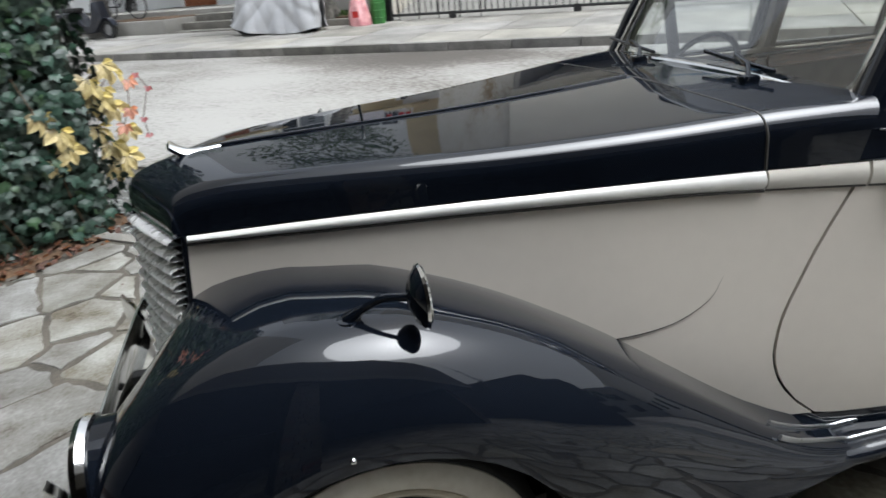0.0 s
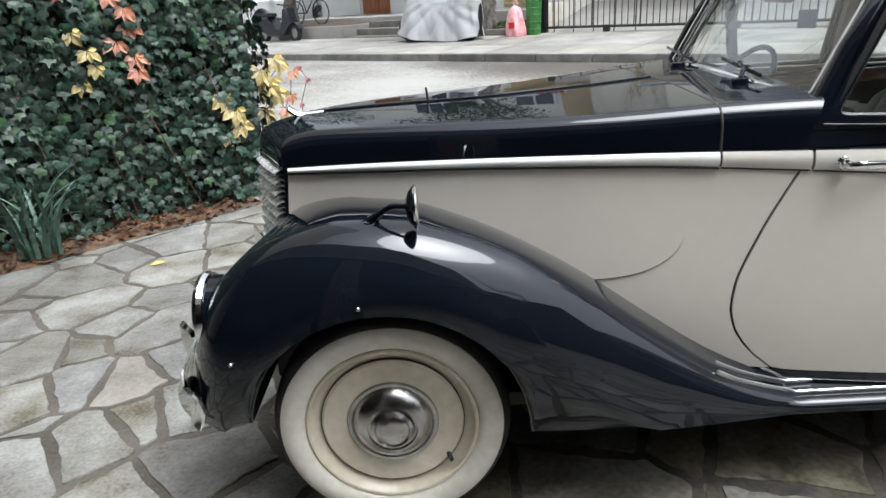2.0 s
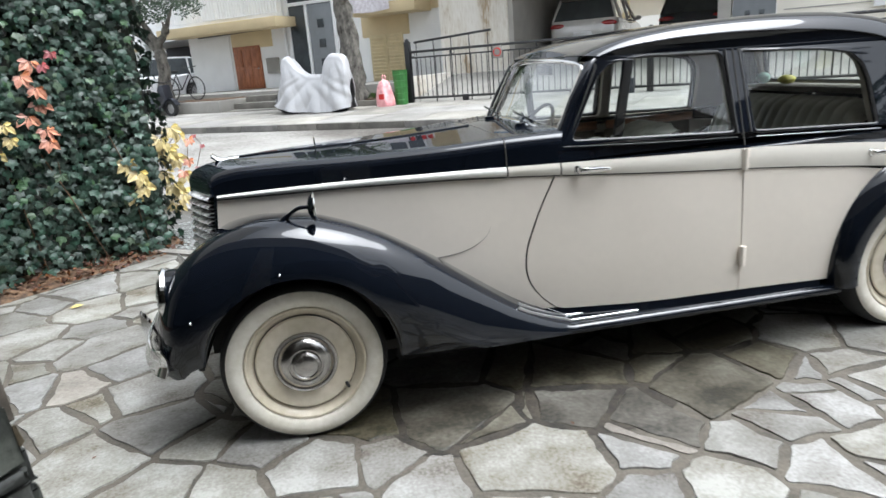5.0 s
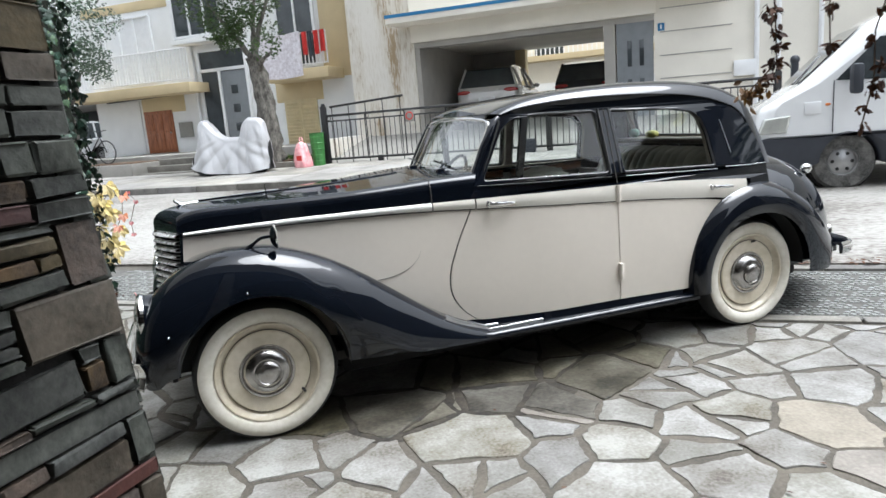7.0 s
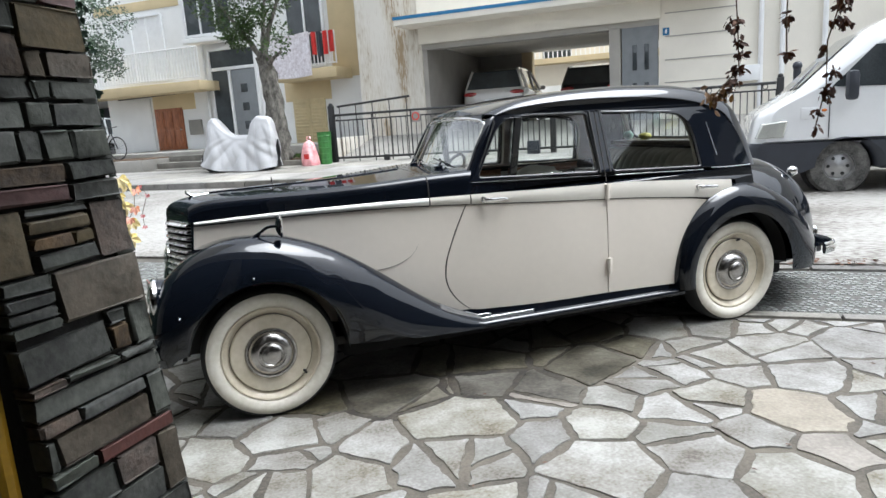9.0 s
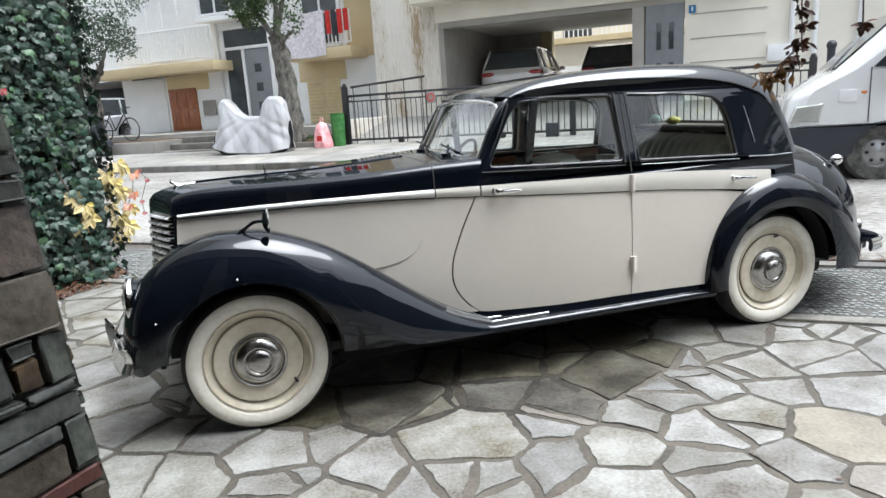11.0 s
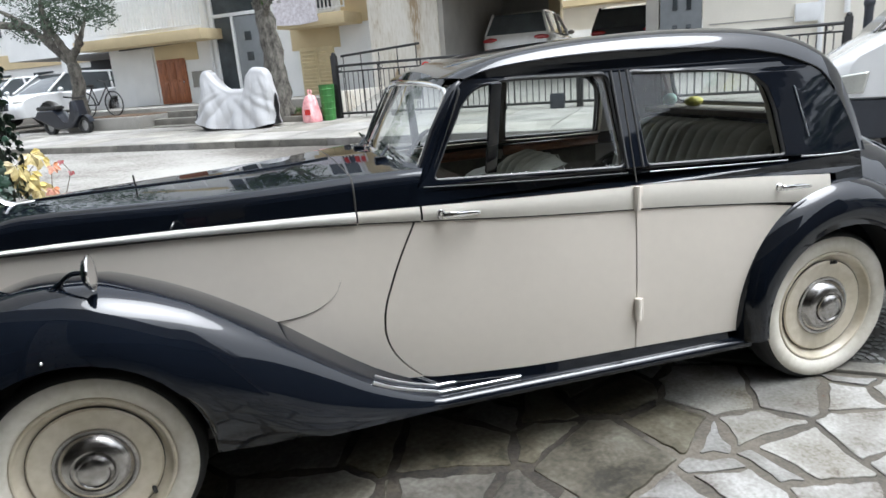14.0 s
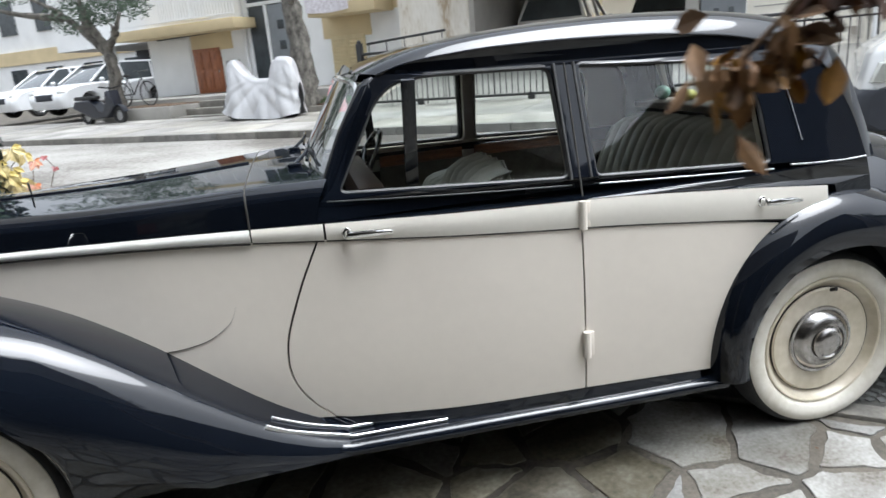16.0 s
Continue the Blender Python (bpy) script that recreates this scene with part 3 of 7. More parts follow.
# cream flanks: bonnet side with cowl, front door, rear door
side_panel = flank(lambda z: -0.302 - 0.05 * max(0.0, (0.985 - z) / 0.47), lambda z: door_edge(z) - GAP, lambda x: 0.36 + 0.42 * max(0.0, (0.35 - x) / 0.65), lambda x: low_belt(x) - 0.001, 40, 16)
near_side, far_side = both("side_panel", side_panel, M_CREAM, car, "cream painted bonnet side panel")
front_door_geo = flank(lambda z: door_edge(z) + GAP, lambda z: B_POST - GAP * 0.7, sill, low_belt, 30, 18)
rear_door_geo = flank(lambda z: B_POST + GAP * 0.7, lambda z: 2.92 - math.sqrt(max(0.0, 0.47 ** 2 - (z - 0.38) ** 2)) if z < 0.83 else 2.92 - 0.135 + (z - 0.83) * 0.9, sill, low_belt, 24, 18)
front_doors = both("front_door", front_door_geo, M_CREAM, car, "cream front door hinged at the rear post")
rear_doors = both("rear_door", rear_door_geo, M_CREAM, car, "cream rear door")
# the raised belt moulding, in lengths
for x0, x1, owner, up in ((-0.30, 0.950, (near_side, far_side), 0.014), (0.957, None, (near_side, far_side), 0.010), (None, B_POST - GAP * 0.7, front_doors, 0.008), (B_POST + GAP * 0.7, 2.86, rear_doors, 0.008)):
    def strip(u, v, x0=x0, x1=x1, up=up):
        a = x0 if x0 is not None else door_edge(1.02) + GAP
        b = x1 if x1 is not None else door_edge(1.02) - GAP
        x = a * (1 - u) + b * u
        z = low_belt(x) + swage(x) * v
        return (x, side_y(x, z) - up * math.sin(math.pi * (0.12 + 0.76 * v)) - 0.001, z)
    g = Geo().grid(strip, 24, 6, 0.01)
    front = up > 0.012
    line = Geo().tube([Vector(strip(k / 24, 0.0)) + Vector((0, -0.001 if front else 0.002, -0.003)) for k in range(25)], 0.0035 if front else 0.0024, 6)
    for ob, geo, low in zip(owner, (g, g.flipped(YC)), (line, line.flipped(YC))):
        m = part("belt_moulding", geo, M_BRIGHT if front else M_CREAM2, ob, "bright raised belt moulding" if front else "off-white raised belt moulding")
        part("groove", low, M_SEAM, m)
# the thin crease on the bonnet side, its shade drawn as a tapering dark tube
crease = path3([(0.57, 0, 0.634), (0.66, 0, 0.642), (0.75, 0, 0.662), (0.815, 0, 0.696), (0.855, 0, 0.735), (0.872, 0, 0.775)], 20)
crease = [Vector((p.x, side_y(p.x, p.z) - 0.0015, p.z)) for p in crease]
both("crease_line", Geo().tube(crease, [0.0021 - 0.0019 * i / 20 for i in range(21)], 6), M_SEAM, car)

# handles and hinges
for doors, hx, hz in ((front_doors, 1.30, 0.985), (rear_doors, 2.66, 0.938)):
    y = side_y(hx, hz)
    g = Geo().tube(path3([(hx - 0.055, y + 0.004, hz + 0.004), (hx - 0.05, y - 0.032, hz + 0.004), (hx - 0.02, y - 0.038, hz + 0.004), (hx + 0.06, y - 0.034, hz), (hx + 0.085, y - 0.030, hz - 0.002)], 14), [0.013, 0.013, 0.012] + [0.011] * 8 + [0.009, 0.008, 0.007, 0.005], 10, flat=0.7)
    g.lathe([(0.0, -0.012), (0.016, -0.010), (0.019, 0.0)], (hx - 0.052, y, hz + 0.004), "y", 16)
    for ob, geo in zip(doors, (g, g.flipped(YC))):
        part("handle", geo, M_CHROME, ob, "chrome lever door handle")
for hz, mtl in ((0.972, M_CREAM), (0.53, M_CREAM)):
    y = side_y(B_POST, hz)
    g = Geo().tube([(B_POST, y - 0.012, hz - 0.046), (B_POST, y - 0.012, hz + 0.046)], 0.013, 12).box((B_POST + 0.012, y - 0.004, hz), (0.03, 0.012, 0.085), 0.003)
    for ob, geo in zip(rear_doors, (g, g.flipped(YC))):
        part("hinge", geo, mtl, ob, "cream painted external hinge")


# bonnet and scuttle: one swept section, split at the bonnet's rear edge
def hood(x, v):
    """Upright side, a tight shoulder, then an almost flat top that rises a little to the centre crease."""
    ys = side_y(x, belt(x))
    half = YC - ys
    b = 1 - abs(2 * v - 1)
    h, r, rise = ridge(x) - belt(x), 0.055, 0.014
    wall = h - rise - r
    if b < 0.15:
        inset, z = 0.004 * b / 0.15, wall * b / 0.15
    elif b < 0.5:
        ph = (b - 0.15) / 0.35 * math.pi / 2
        inset, z = 0.004 + r * (1 - math.cos(ph)), wall + r * math.sin(ph)
    else:
        q = (b - 0.5) / 0.5
        inset, z = 0.004 + r + (half - 0.004 - r) * q, h - rise + rise * (1 - (1 - q) ** 1.7)
    nose = min(1.0, max(0.0, (x + 0.315) / 0.17))
    z *= 0.56 + 0.44 * math.sqrt(max(0.0, 1 - (1 - nose) ** 2))
    prow = 0.125 * (inset / half) * max(0.0, min(1.0, (0.35 - x) / 0.66))
    y = ys + inset
    return (x - prow, y if v <= 0.5 else 2 * YC - y, belt(x) + 0.002 + z)


HOOD_END = 0.951
us = [-0.315 + 0.15 * (k / 12) ** 1.6 for k in range(12)] + [-0.165 + (HOOD_END + 0.165) * k / 24 for k in range(25)]
bonnet = part("bonnet", Geo().grid(lambda u, v: hood(us[round(u * (len(us) - 1))], v), len(us) - 1, 48, 0.008), M_BLACK, car, "glossy black bonnet with a raised centre crease", sharp=50)
def nose_pt(u, v):
    """The rounded cap in front of the bonnet, down to the grille."""
    p = Vector(hood(-0.315, v))
    low = belt(-0.315) + 0.004
    return (p.x - 0.012 * math.sin(math.pi * u * 0.6) + 0.006 * u, p.y, p.z + (low - p.z) * u)
part("nose_cap", Geo().grid(nose_pt, 8, 48, 0.006), M_BLACK, bonnet, "black rounded nose above the grille", sharp=50)
part("grille_rim", Geo().tube([Vector(nose_pt(1.0, k / 40)) + Vector((-0.004, 0, -0.002)) for k in range(41)], 0.006, 8), M_CHROME, bonnet, "thin chrome line above the grille")
def scuttle_pt(u, v):
    a = abs(2 * v - 1)
    x = HOOD_END + 0.006 + u * (0.275 - 0.075 * a * a)
    return hood(x, v)
scuttle = part("scuttle", Geo().grid(scuttle_pt, 10, 44, 0.008), M_BLACK, car, "glossy black scuttle below the windscreen", sharp=50)
part("seam_line", Geo().tube([Vector(hood(HOOD_END + 0.003, v / 40)) - Vector((0, 0, 0.0025)) for v in range(41)], 0.004, 6), M_SEAM, bonnet)
part("centre_hinge", Geo().tube([Vector(hood(-0.16 + 1.1 * k / 30, 0.5)) + Vector((0, 0, 0.001)) for k in range(31)], 0.006, 8, flat=1.0), M_BLACK, bonnet)
part("trim_strip", Geo().tube([Vector(hood(-0.12 + 0.30 * k / 16, 0.5)) + Vector((0, 0, 0.000)) for k in range(17)], 0.004, 8), M_CHROME, bonnet, "thin chrome centre strip")
# bare mascot mount: an upswept chrome lip at the prow, and a thin stalk behind
part("mascot_base", Geo().grid(lambda u, v: Vector(hood(-0.22 + 0.10 * u, 0.5)) + Vector((0.0, (v - 0.5) * (0.05 - 0.025 * u), 0.006 + 0.034 * max(0.0, 1 - u * 2.0) ** 2 - 0.012 * abs(2 * v - 1) ** 2)), 14, 6, 0.012), M_CHROME, bonnet, "upswept chrome mascot base")
qx, qy, qz = hood(0.19, 0.5)
part("stalk", Geo().tube([(qx, qy, qz - 0.01), (qx - 0.005, qy, qz + 0.05)], 0.004, 8), M_CHROME, bonnet)
kx, ky, kz = 1.07, 0.25, 1.094
for s in (1, -1):
    yy = ky if s == 1 else 2 * YC - ky
    part("scuttle_knob", Geo().lathe([(0.012, 0.0), (0.014, 0.012), (0.019, 0.02), (0.02, 0.03), (0.013, 0.038), (0.0, 0.04)], (kx, yy, kz - 0.008), "z", 16), M_BLACK, scuttle, "small black filler knob")

# grille: two banks of slats that meet in a prow
g_back = Geo()
for sgn in (1, -1):
    ys = [YC, YC - sgn * 0.262]
    g_back.add([(-0.425, ys[0], 0.99), (-0.295, ys[1], 0.985), (-0.345, YC - sgn * 0.262, 0.52), (-0.455, YC, 0.50)], [(0, 1, 2, 3)] if sgn == 1 else [(3, 2, 1, 0)])
grille = part("grille", g_back, M_DARK, car, "dark grille opening with chrome slats", smooth=False)
for sgn in (1, -1):
    for k in range(13):
        z = 0.966 - 0.036 * k
        f = (0.985 - z) / 0.47
        a = Vector((-0.440 - 0.03 * f, YC - sgn * 0.012, z))
        b = Vector((-0.318 - 0.052 * f, YC - sgn * 0.262, z))
        o = Vector((-0.94, -0.34 * sgn, 0))
        prof = [(-0.004, 0.011), (0.012, 0.010), (0.024, 0.005), (0.027, -0.001), (0.022, -0.006), (-0.004, -0.008)]
        part("slat", Geo().grid(lambda u, v: a.lerp(b, u) + o * (prof[round(v * 5)][0] + 0.006 * math.sin(math.pi * u)) + Vector((0, 0, prof[round(v * 5)][1])), 8, 5), M_SLAT, grille, "chrome grille slat", sharp=50)
part("grille_bar", Geo().tube([(-0.442, YC, 0.995), (-0.472, YC, 0.49)], 0.012, 10), M_BLACK, grille)
for sgn in (1, -1):
    part("grille_edge", Geo().tube([(-0.306, YC - sgn * 0.270, 0.985), (-0.332, YC - sgn * 0.270, 0.75), (-0.358, YC - sgn * 0.270, 0.5)], 0.009, 8), M_BLACK, grille)

# front wings
crown = curve([(-0.575, 0.46), (-0.56, 0.58), (-0.52, 0.68), (-0.45, 0.768), (-0.35, 0.850), (-0.22, 0.910), (-0.08, 0.935), (0.05, 0.933), (0.2, 0.896), (0.35, 0.834), (0.5, 0.745), (0.65, 0.638), (0.8, 0.526), (0.95, 0.422), (1.05, 0.368), (1.17, 0.318)])
wing_out = curve([(-0.575, 0.14), (-0.54, 0.06), (-0.45, -0.01), (-0.3, -0.05), (-0.1, -0.066), (0.4, -0.072), (0.7, -0.045), (0.95, 0.0), (1.17, 0.045)])
wing_top = curve([(-0.575, 0.22), (-0.45, 0.16), (-0.2, 0.11), (0.2, 0.09), (0.6, 0.08), (1.0, 0.075), (1.17, 0.095)])
wing_in = curve([(-0.575, 0.34), (-0.45, 0.50), (-0.31, 0.55), (-0.2, 0.51), (0.0, 0.455), (0.3, 0.38), (0.6, 0.31), (0.95, 0.23), (1.17, 0.185)])
wing_drop = curve([(-0.575, 0.05), (-0.45, 0.10), (-0.3, 0.035), (-0.15, 0.040), (0.0, 0.050), (0.2, 0.050), (0.35, 0.046), (0.5, 0.034), (0.6, 0.022), (0.95, 0.0), (1.17, -0.015)])
ARCH = 0.388
wing_tip = curve([(-0.575, 0.385), (-0.52, 0.345), (-0.48, 0.352), (-0.43, 0.392), (-0.388, 0.405)])


def wing_low(x):
    if abs(x) < ARCH:
        z = 0.345 + math.sqrt(max(0.0, ARCH * ARCH - x * x))
        return max(z, 0.405) if x < 0 else z
    if x < 0:
        return wing_tip(x)
    return 0.345 - 0.075 * min(1.0, (x - ARCH) / 0.8)


def wing(u, v):
    x = WX[round(u * (len(WX) - 1))]
    zc, zb, yo, yk = crown(x), wing_low(x), wing_out(x), wing_top(x)
    zb = min(zb, zc - 0.01)
    zm = max(zb, zc - 0.28)
    if v < 0.3:
        t = v / 0.3
        return (x, yo + 0.025 * (1 - t) ** 2, zb + (zm - zb) * t)
    if v < 0.7:
        ph = (v - 0.3) / 0.4 * math.pi / 2
        return (x, yk - (yk - yo) * math.cos(ph), zm + (zc - zm) * math.sin(ph))
    t = (v - 0.7) / 0.3
    return (x, yk + (wing_in(x) - yk) * t, zc - wing_drop(x) * t ** 1.7)


WX = [-0.575, -0.57, -0.56, -0.545, -0.525, -0.50, -0.47, -0.44, -0.415, -0.398, -0.389, -0.387, -0.38, -0.365, -0.34, -0.31, -0.27, -0.22, -0.16, -0.1, -0.04, 0.02, 0.08, 0.14, 0.2, 0.26, 0.31, 0.345, 0.368, 0.382, 0.387, 0.3885, 0.395, 0.42, 0.47, 0.53, 0.6, 0.67, 0.74, 0.81, 0.88, 0.95, 1.02, 1.09, 1.17]
wings = both("front_wing", Geo().grid(wing, len(WX) - 1, 40), M_BLACK, car, "glossy black sweeping front wing", sharp=60)
lip = [(ARCH * math.cos(math.pi * k / 31.6), -0.045, 0.345 + ARCH * math.sin(math.pi * k / 31.6)) for k in range(31)]
for ob, geo in zip(wings, (lambda g: (g, g.flipped(YC)))(Geo().tube([(x, wing_out(x) + 0.027, z) for x, _, z in lip], 0.006, 6))):
    part("arch_lip", geo, M_BLACK, ob)
both("wheel_well", Geo().grid(lambda u, v: (0.40 * math.cos(math.pi * (0.96 * u - 0.03)), 0.0 + 0.5 * v, 0.345 + 0.40 * math.sin(math.pi * (0.96 * u - 0.03))), 24, 2).box((-0.02, 0.46, 0.44), (0.80, 0.02, 0.34)).box((-0.41, 0.26, 0.46), (0.02, 0.38, 0.20)), M_DARK, car, "black inner wheel arch")
# side screw heads on the wing, small and bright
for sx, sz in ((-0.045, 0.755), (-0.40, 0.60)):
    both("wing_screw", Geo().ball((sx, wing_out(sx) + 0.002, sz), 0.006, 8, 6), M_CHROME, car)

# headlamps set into the wing fronts
lamp = Geo().lathe([(0.10, 0.18), (0.108, 0.06), (0.108, 0.0)], (-0.505, 0.20, 0.652), "x", 32)
lamps = both("headlamp", lamp, M_BLACK, car, "black headlamp pod with chrome rim")
for ob, f in zip(lamps, (lambda g: g, lambda g: g.flipped(YC))):
    part("rim", f(Geo().lathe([(0.108, 0.012), (0.115, 0.008), (0.119, -0.006), (0.114, -0.018), (0.102, -0.021), (0.098, -0.012)], (-0.505, 0.20, 0.652), "x", 36)), M_CHROME, ob, "chrome headlamp rim")
    part("lens", f(Geo().lathe([(0.10, -0.014), (0.08, -0.030), (0.05, -0.041), (0.02, -0.046), (0.0, -0.046)], (-0.505, 0.20, 0.652), "x", 32)), M_LENS, ob, "clear glass headlamp lens")
    part("reflector", f(Geo().lathe([(0.099, -0.008), (0.085, 0.03), (0.05, 0.06), (0.0, 0.07)], (-0.505, 0.20, 0.652), "x", 28)), M_CHROME, ob)

# front bumper: a curved blade with two upright overriders
blade = path3([(-0.535, 0.02, 0.43), (-0.572, 0.06, 0.43), (-0.60, 0.16, 0.43), (-0.62, 0.4, 0.43), (-0.625, YC, 0.43), (-0.62, 1.2, 0.43), (-0.60, 1.44, 0.43), (-0.572, 1.54, 0.43), (-0.535, 1.58, 0.43)], 60)
bp = Geo()
rows = []
for i, p in enumerate(blade):
    d = (blade[min(i + 1, 60)] - blade[max(i - 1, 0)]).normalized()
    out = Vector((0, 0, 1)).cross(d).normalized() * -1
    if out.x > 0.0 and abs(p.y - YC) < 0.7:
        out = -out
    h = 0.075 * (1.0 if 3 < i < 57 else 0.8)
    rows.append([p + out * (0.022 * math.cos(math.pi * (k / 8 - 0.5))) + Vector((0, 0, h * (k / 4 - 1))) for k in range(9)])
bp.grid(lambda u, v: rows[round(u * 60)][round(v * 8)], 60, 8, 0.006)
bumper = part("front_bumper", bp, M_CHROME, car, "curved chrome front bumper blade", sharp=60)
for oy in (0.33, 2 * YC - 0.33):
    part("overrider", Geo().prism([(x, oy - 0.016, z) for x, z in ((-0.662, 0.560), (-0.635, 0.52), (-0.615, 0.46), (-0.607, 0.40), (-0.605, 0.34), (-0.580, 0.25), (-0.617, 0.30), (-0.640, 0.37), (-0.655, 0.43), (-0.664, 0.50))], (0, 0.032, 0)), M_CHROME, bumper, "pointed chrome overrider", smooth=False)
for oy in (0.62, 0.98):
    part("bumper_iron", Geo().box((-0.50, oy, 0.40), (0.24, 0.04, 0.03), 0.004), M_DARK, bumper)

# wing mirrors
mx, my, mz = 0.110, 0.020, 0.984
stem = Geo().tube(path3([(-0.007, 0.09, 0.930), (0.018, 0.072, 0.955), (0.06, 0.045, 0.982), (0.10, my, mz + 0.002)], 12), [0.016, 0.013, 0.011] + [0.0075] * 8 + [0.008, 0.01], 10)
stem.lathe([(0.0, 0.012), (0.024, 0.010), (0.028, 0.0)], (-0.007, 0.09, 0.924), "z", 16)
mirrors = both("wing_mirror", stem, M_BLACK, car, "round wing mirror on a curved stalk")
for ob, f in zip(mirrors, (lambda g: g, lambda g: g.flipped(YC))):
    part("mirror_shell", f(Geo().lathe([(0.0, -0.022), (0.02, -0.020), (0.04, -0.012), (0.053, 0.0), (0.054, 0.006)], (mx, my, mz), "x", 28)), M_BLACK, ob)
    part("mirror_rim", f(Geo().lathe([(0.054, 0.0), (0.057, 0.005), (0.054, 0.009), (0.05, 0.008)], (mx, my, mz), "x", 28)), M_CHROME, ob, "thin chrome mirror rim")
    part("mirror_glass", f(Geo().lathe([(0.051, 0.0075), (0.0, 0.0075)], (mx, my, mz), "x", 28)), M_MIRROR, ob)


# wheels
def wheel(x, yz, sgn, name="road_wheel"):
    """sgn 1: the near side. The hub stands at x, z; the outer face looks along -y for the near side."""
    z = yz
    y = 0.095 if sgn == 1 else 2 * YC - 0.095
    f = lambda prof: [(r, h * sgn) for r, h in prof]
    w = thing_part("road_wheel", Geo().lathe(f([(0.20, 0.06), (0.25, 0.075), (0.30, 0.072), (0.330, 0.058), (0.339, 0.04), (0.341, 0.0), (0.339, -0.04), (0.333, -0.057), (0.325, -0.067), (0.317, -0.0735), (0.312, -0.0725)]), (x, y, z), "y", 64), M_RUBBER, "whitewall tyre on a cream disc wheel")
    part("whitewall", Geo().lathe(f([(0.3165, -0.070), (0.3155, -0.0765), (0.302, -0.0835), (0.282, -0.0845), (0.262, -0.079), (0.250, -0.070), (0.246, -0.062)]), (x, y, z), "y", 64), M_WHITEWALL, w, "cream whitewall band")
    disc = part("disc", Geo().lathe(f([(0.247, -0.055), (0.246, -0.069), (0.241, -0.072), (0.235, -0.070), (0.229, -0.058), (0.221, -0.047), (0.211, -0.041), (0.2055, -0.040), (0.2035, -0.047), (0.197, -0.052), (0.17, -0.050), (0.135, -0.046), (0.0, -0.043)]), (x, y, z), "y", 64), M_RIM, w, "cream enamelled wheel disc with a stepped rim")
    part("rim_groove", Geo().lathe(f([(0.2032, -0.0470), (0.2060, -0.0470), (0.2060, -0.036), (0.2032, -0.036)]), (x, y, z), "y", 64, True), M_SEAM, disc)
    part("hubcap", Geo().lathe(f([(0.128, -0.0405), (0.132, -0.0475), (0.128, -0.0537), (0.119, -0.0546), (0.116, -0.0510), (0.111, -0.0581), (0.100, -0.0722), (0.084, -0.0818), (0.071, -0.0854), (0.0695, -0.0783), (0.063, -0.0783), (0.060, -0.0906), (0.051, -0.0977), (0.047, -0.0942), (0.043, -0.0968), (0.026, -0.1012), (0.0, -0.1021)]), (x, y, z), "y", 48), M_HUB, w, "domed chrome hubcap with a stepped centre")
    a = math.radians(-38 if x < 1 else 82)
    vx, vz = x + 0.192 * math.cos(a), z + 0.192 * math.sin(a)
    part("valve", Geo().tube([(vx, y - 0.045 * sgn, vz), (vx + 0.012 * math.cos(a), y - 0.075 * sgn, vz + 0.012 * math.sin(a))], 0.007, 8), M_RUBBER, w, "black rubber valve stem")


def thing_part(name, geo, material, label):
    return part(name, geo, material, car, label, sharp=60)


for sgn in (1, -1):
    wheel(0.0, 0.338, sgn)
    wheel(2.921, 0.372, sgn)

# running boards with bright strips
def wing_z(x, y):
    """Height of the front wing's rounded flank at y."""
    zc, yo, yk = crown(x), wing_out(x), wing_top(x)
    zm = max(wing_low(x), zc - 0.28)
    c = min(1.0, max(0.0, (yk - y) / (yk - yo)))
    return zm + (zc - zm) * math.sqrt(1 - c * c)


def board(u, v):
    x = 0.90 + (2.50 - 0.90) * u
    zt = (max(0.305, crown(x) - 0.012) if x < 1.17 else 0.306 + 0.014 * (x - 1.17))
    yo = (wing_out(x) if x < 1.17 else 0.045 - 0.062 * (x - 1.17) / 1.33)
    e = max(0.0, (1.17 - x) / 0.27)
    yo, zt = yo + 0.05 * e, zt - 0.035 * e
    prof = [(yo + 0.02, zt - 0.045), (yo, zt - 0.035), (yo - 0.002, zt - 0.015), (yo + 0.012, zt), (yo + 0.06, zt + 0.004), (yo + 0.15, zt + 0.012)]
    k = v * 5
    i = min(4, int(k))
    a, b = prof[i], prof[i + 1]
    return (x, a[0] + (b[0] - a[0]) * (k - i), a[1] + (b[1] - a[1]) * (k - i))
boards = both("running_board", Geo().grid(board, 40, 10), M_BLACK, car, "black running board with bright strips", sharp=60)
both("sill_panel", Geo().grid(lambda u, v: (0.95 + 1.46 * u, side_y(0.95 + 1.46 * u, 0.4) + 0.004 - 0.012 * (1 - v), 0.295 + (sill(0.95 + 1.46 * u) - 0.295 - 0.003) * v), 30, 4), M_BLACK, car, "black sill below the doors")


def bright(x0, x1, dy, dz, r0, name, x_fade=0.2):
    pts, rs = [], []
    for k in range(41):
        x = x0 + (x1 - x0) * k / 40
        zt = (max(0.305, crown(x) - 0.012) if x < 1.17 else 0.306 + 0.014 * (x - 1.17))
        yo = (wing_out(x) if x < 1.17 else 0.045 - 0.062 * (x - 1.17) / 1.33)
        zz = max(zt + dz, wing_z(x, yo + dy) + 0.003) if x < 1.17 else zt + dz
        pts.append((x, yo + dy, zz))
        rs.append(r0)
    g = Geo().tube(pts, rs, 8, flat=0.55)
    for ob, geo in zip(boards, (g, g.flipped(YC))):
        part("bright_strip", geo, M_ALU, ob, "polished aluminium strip")


bright(0.92, 1.50, 0.045, 0.008, 0.0075, "inner_strip")
bright(0.935, 1.54, 0.095, 0.014, 0.008, "upper_strip")

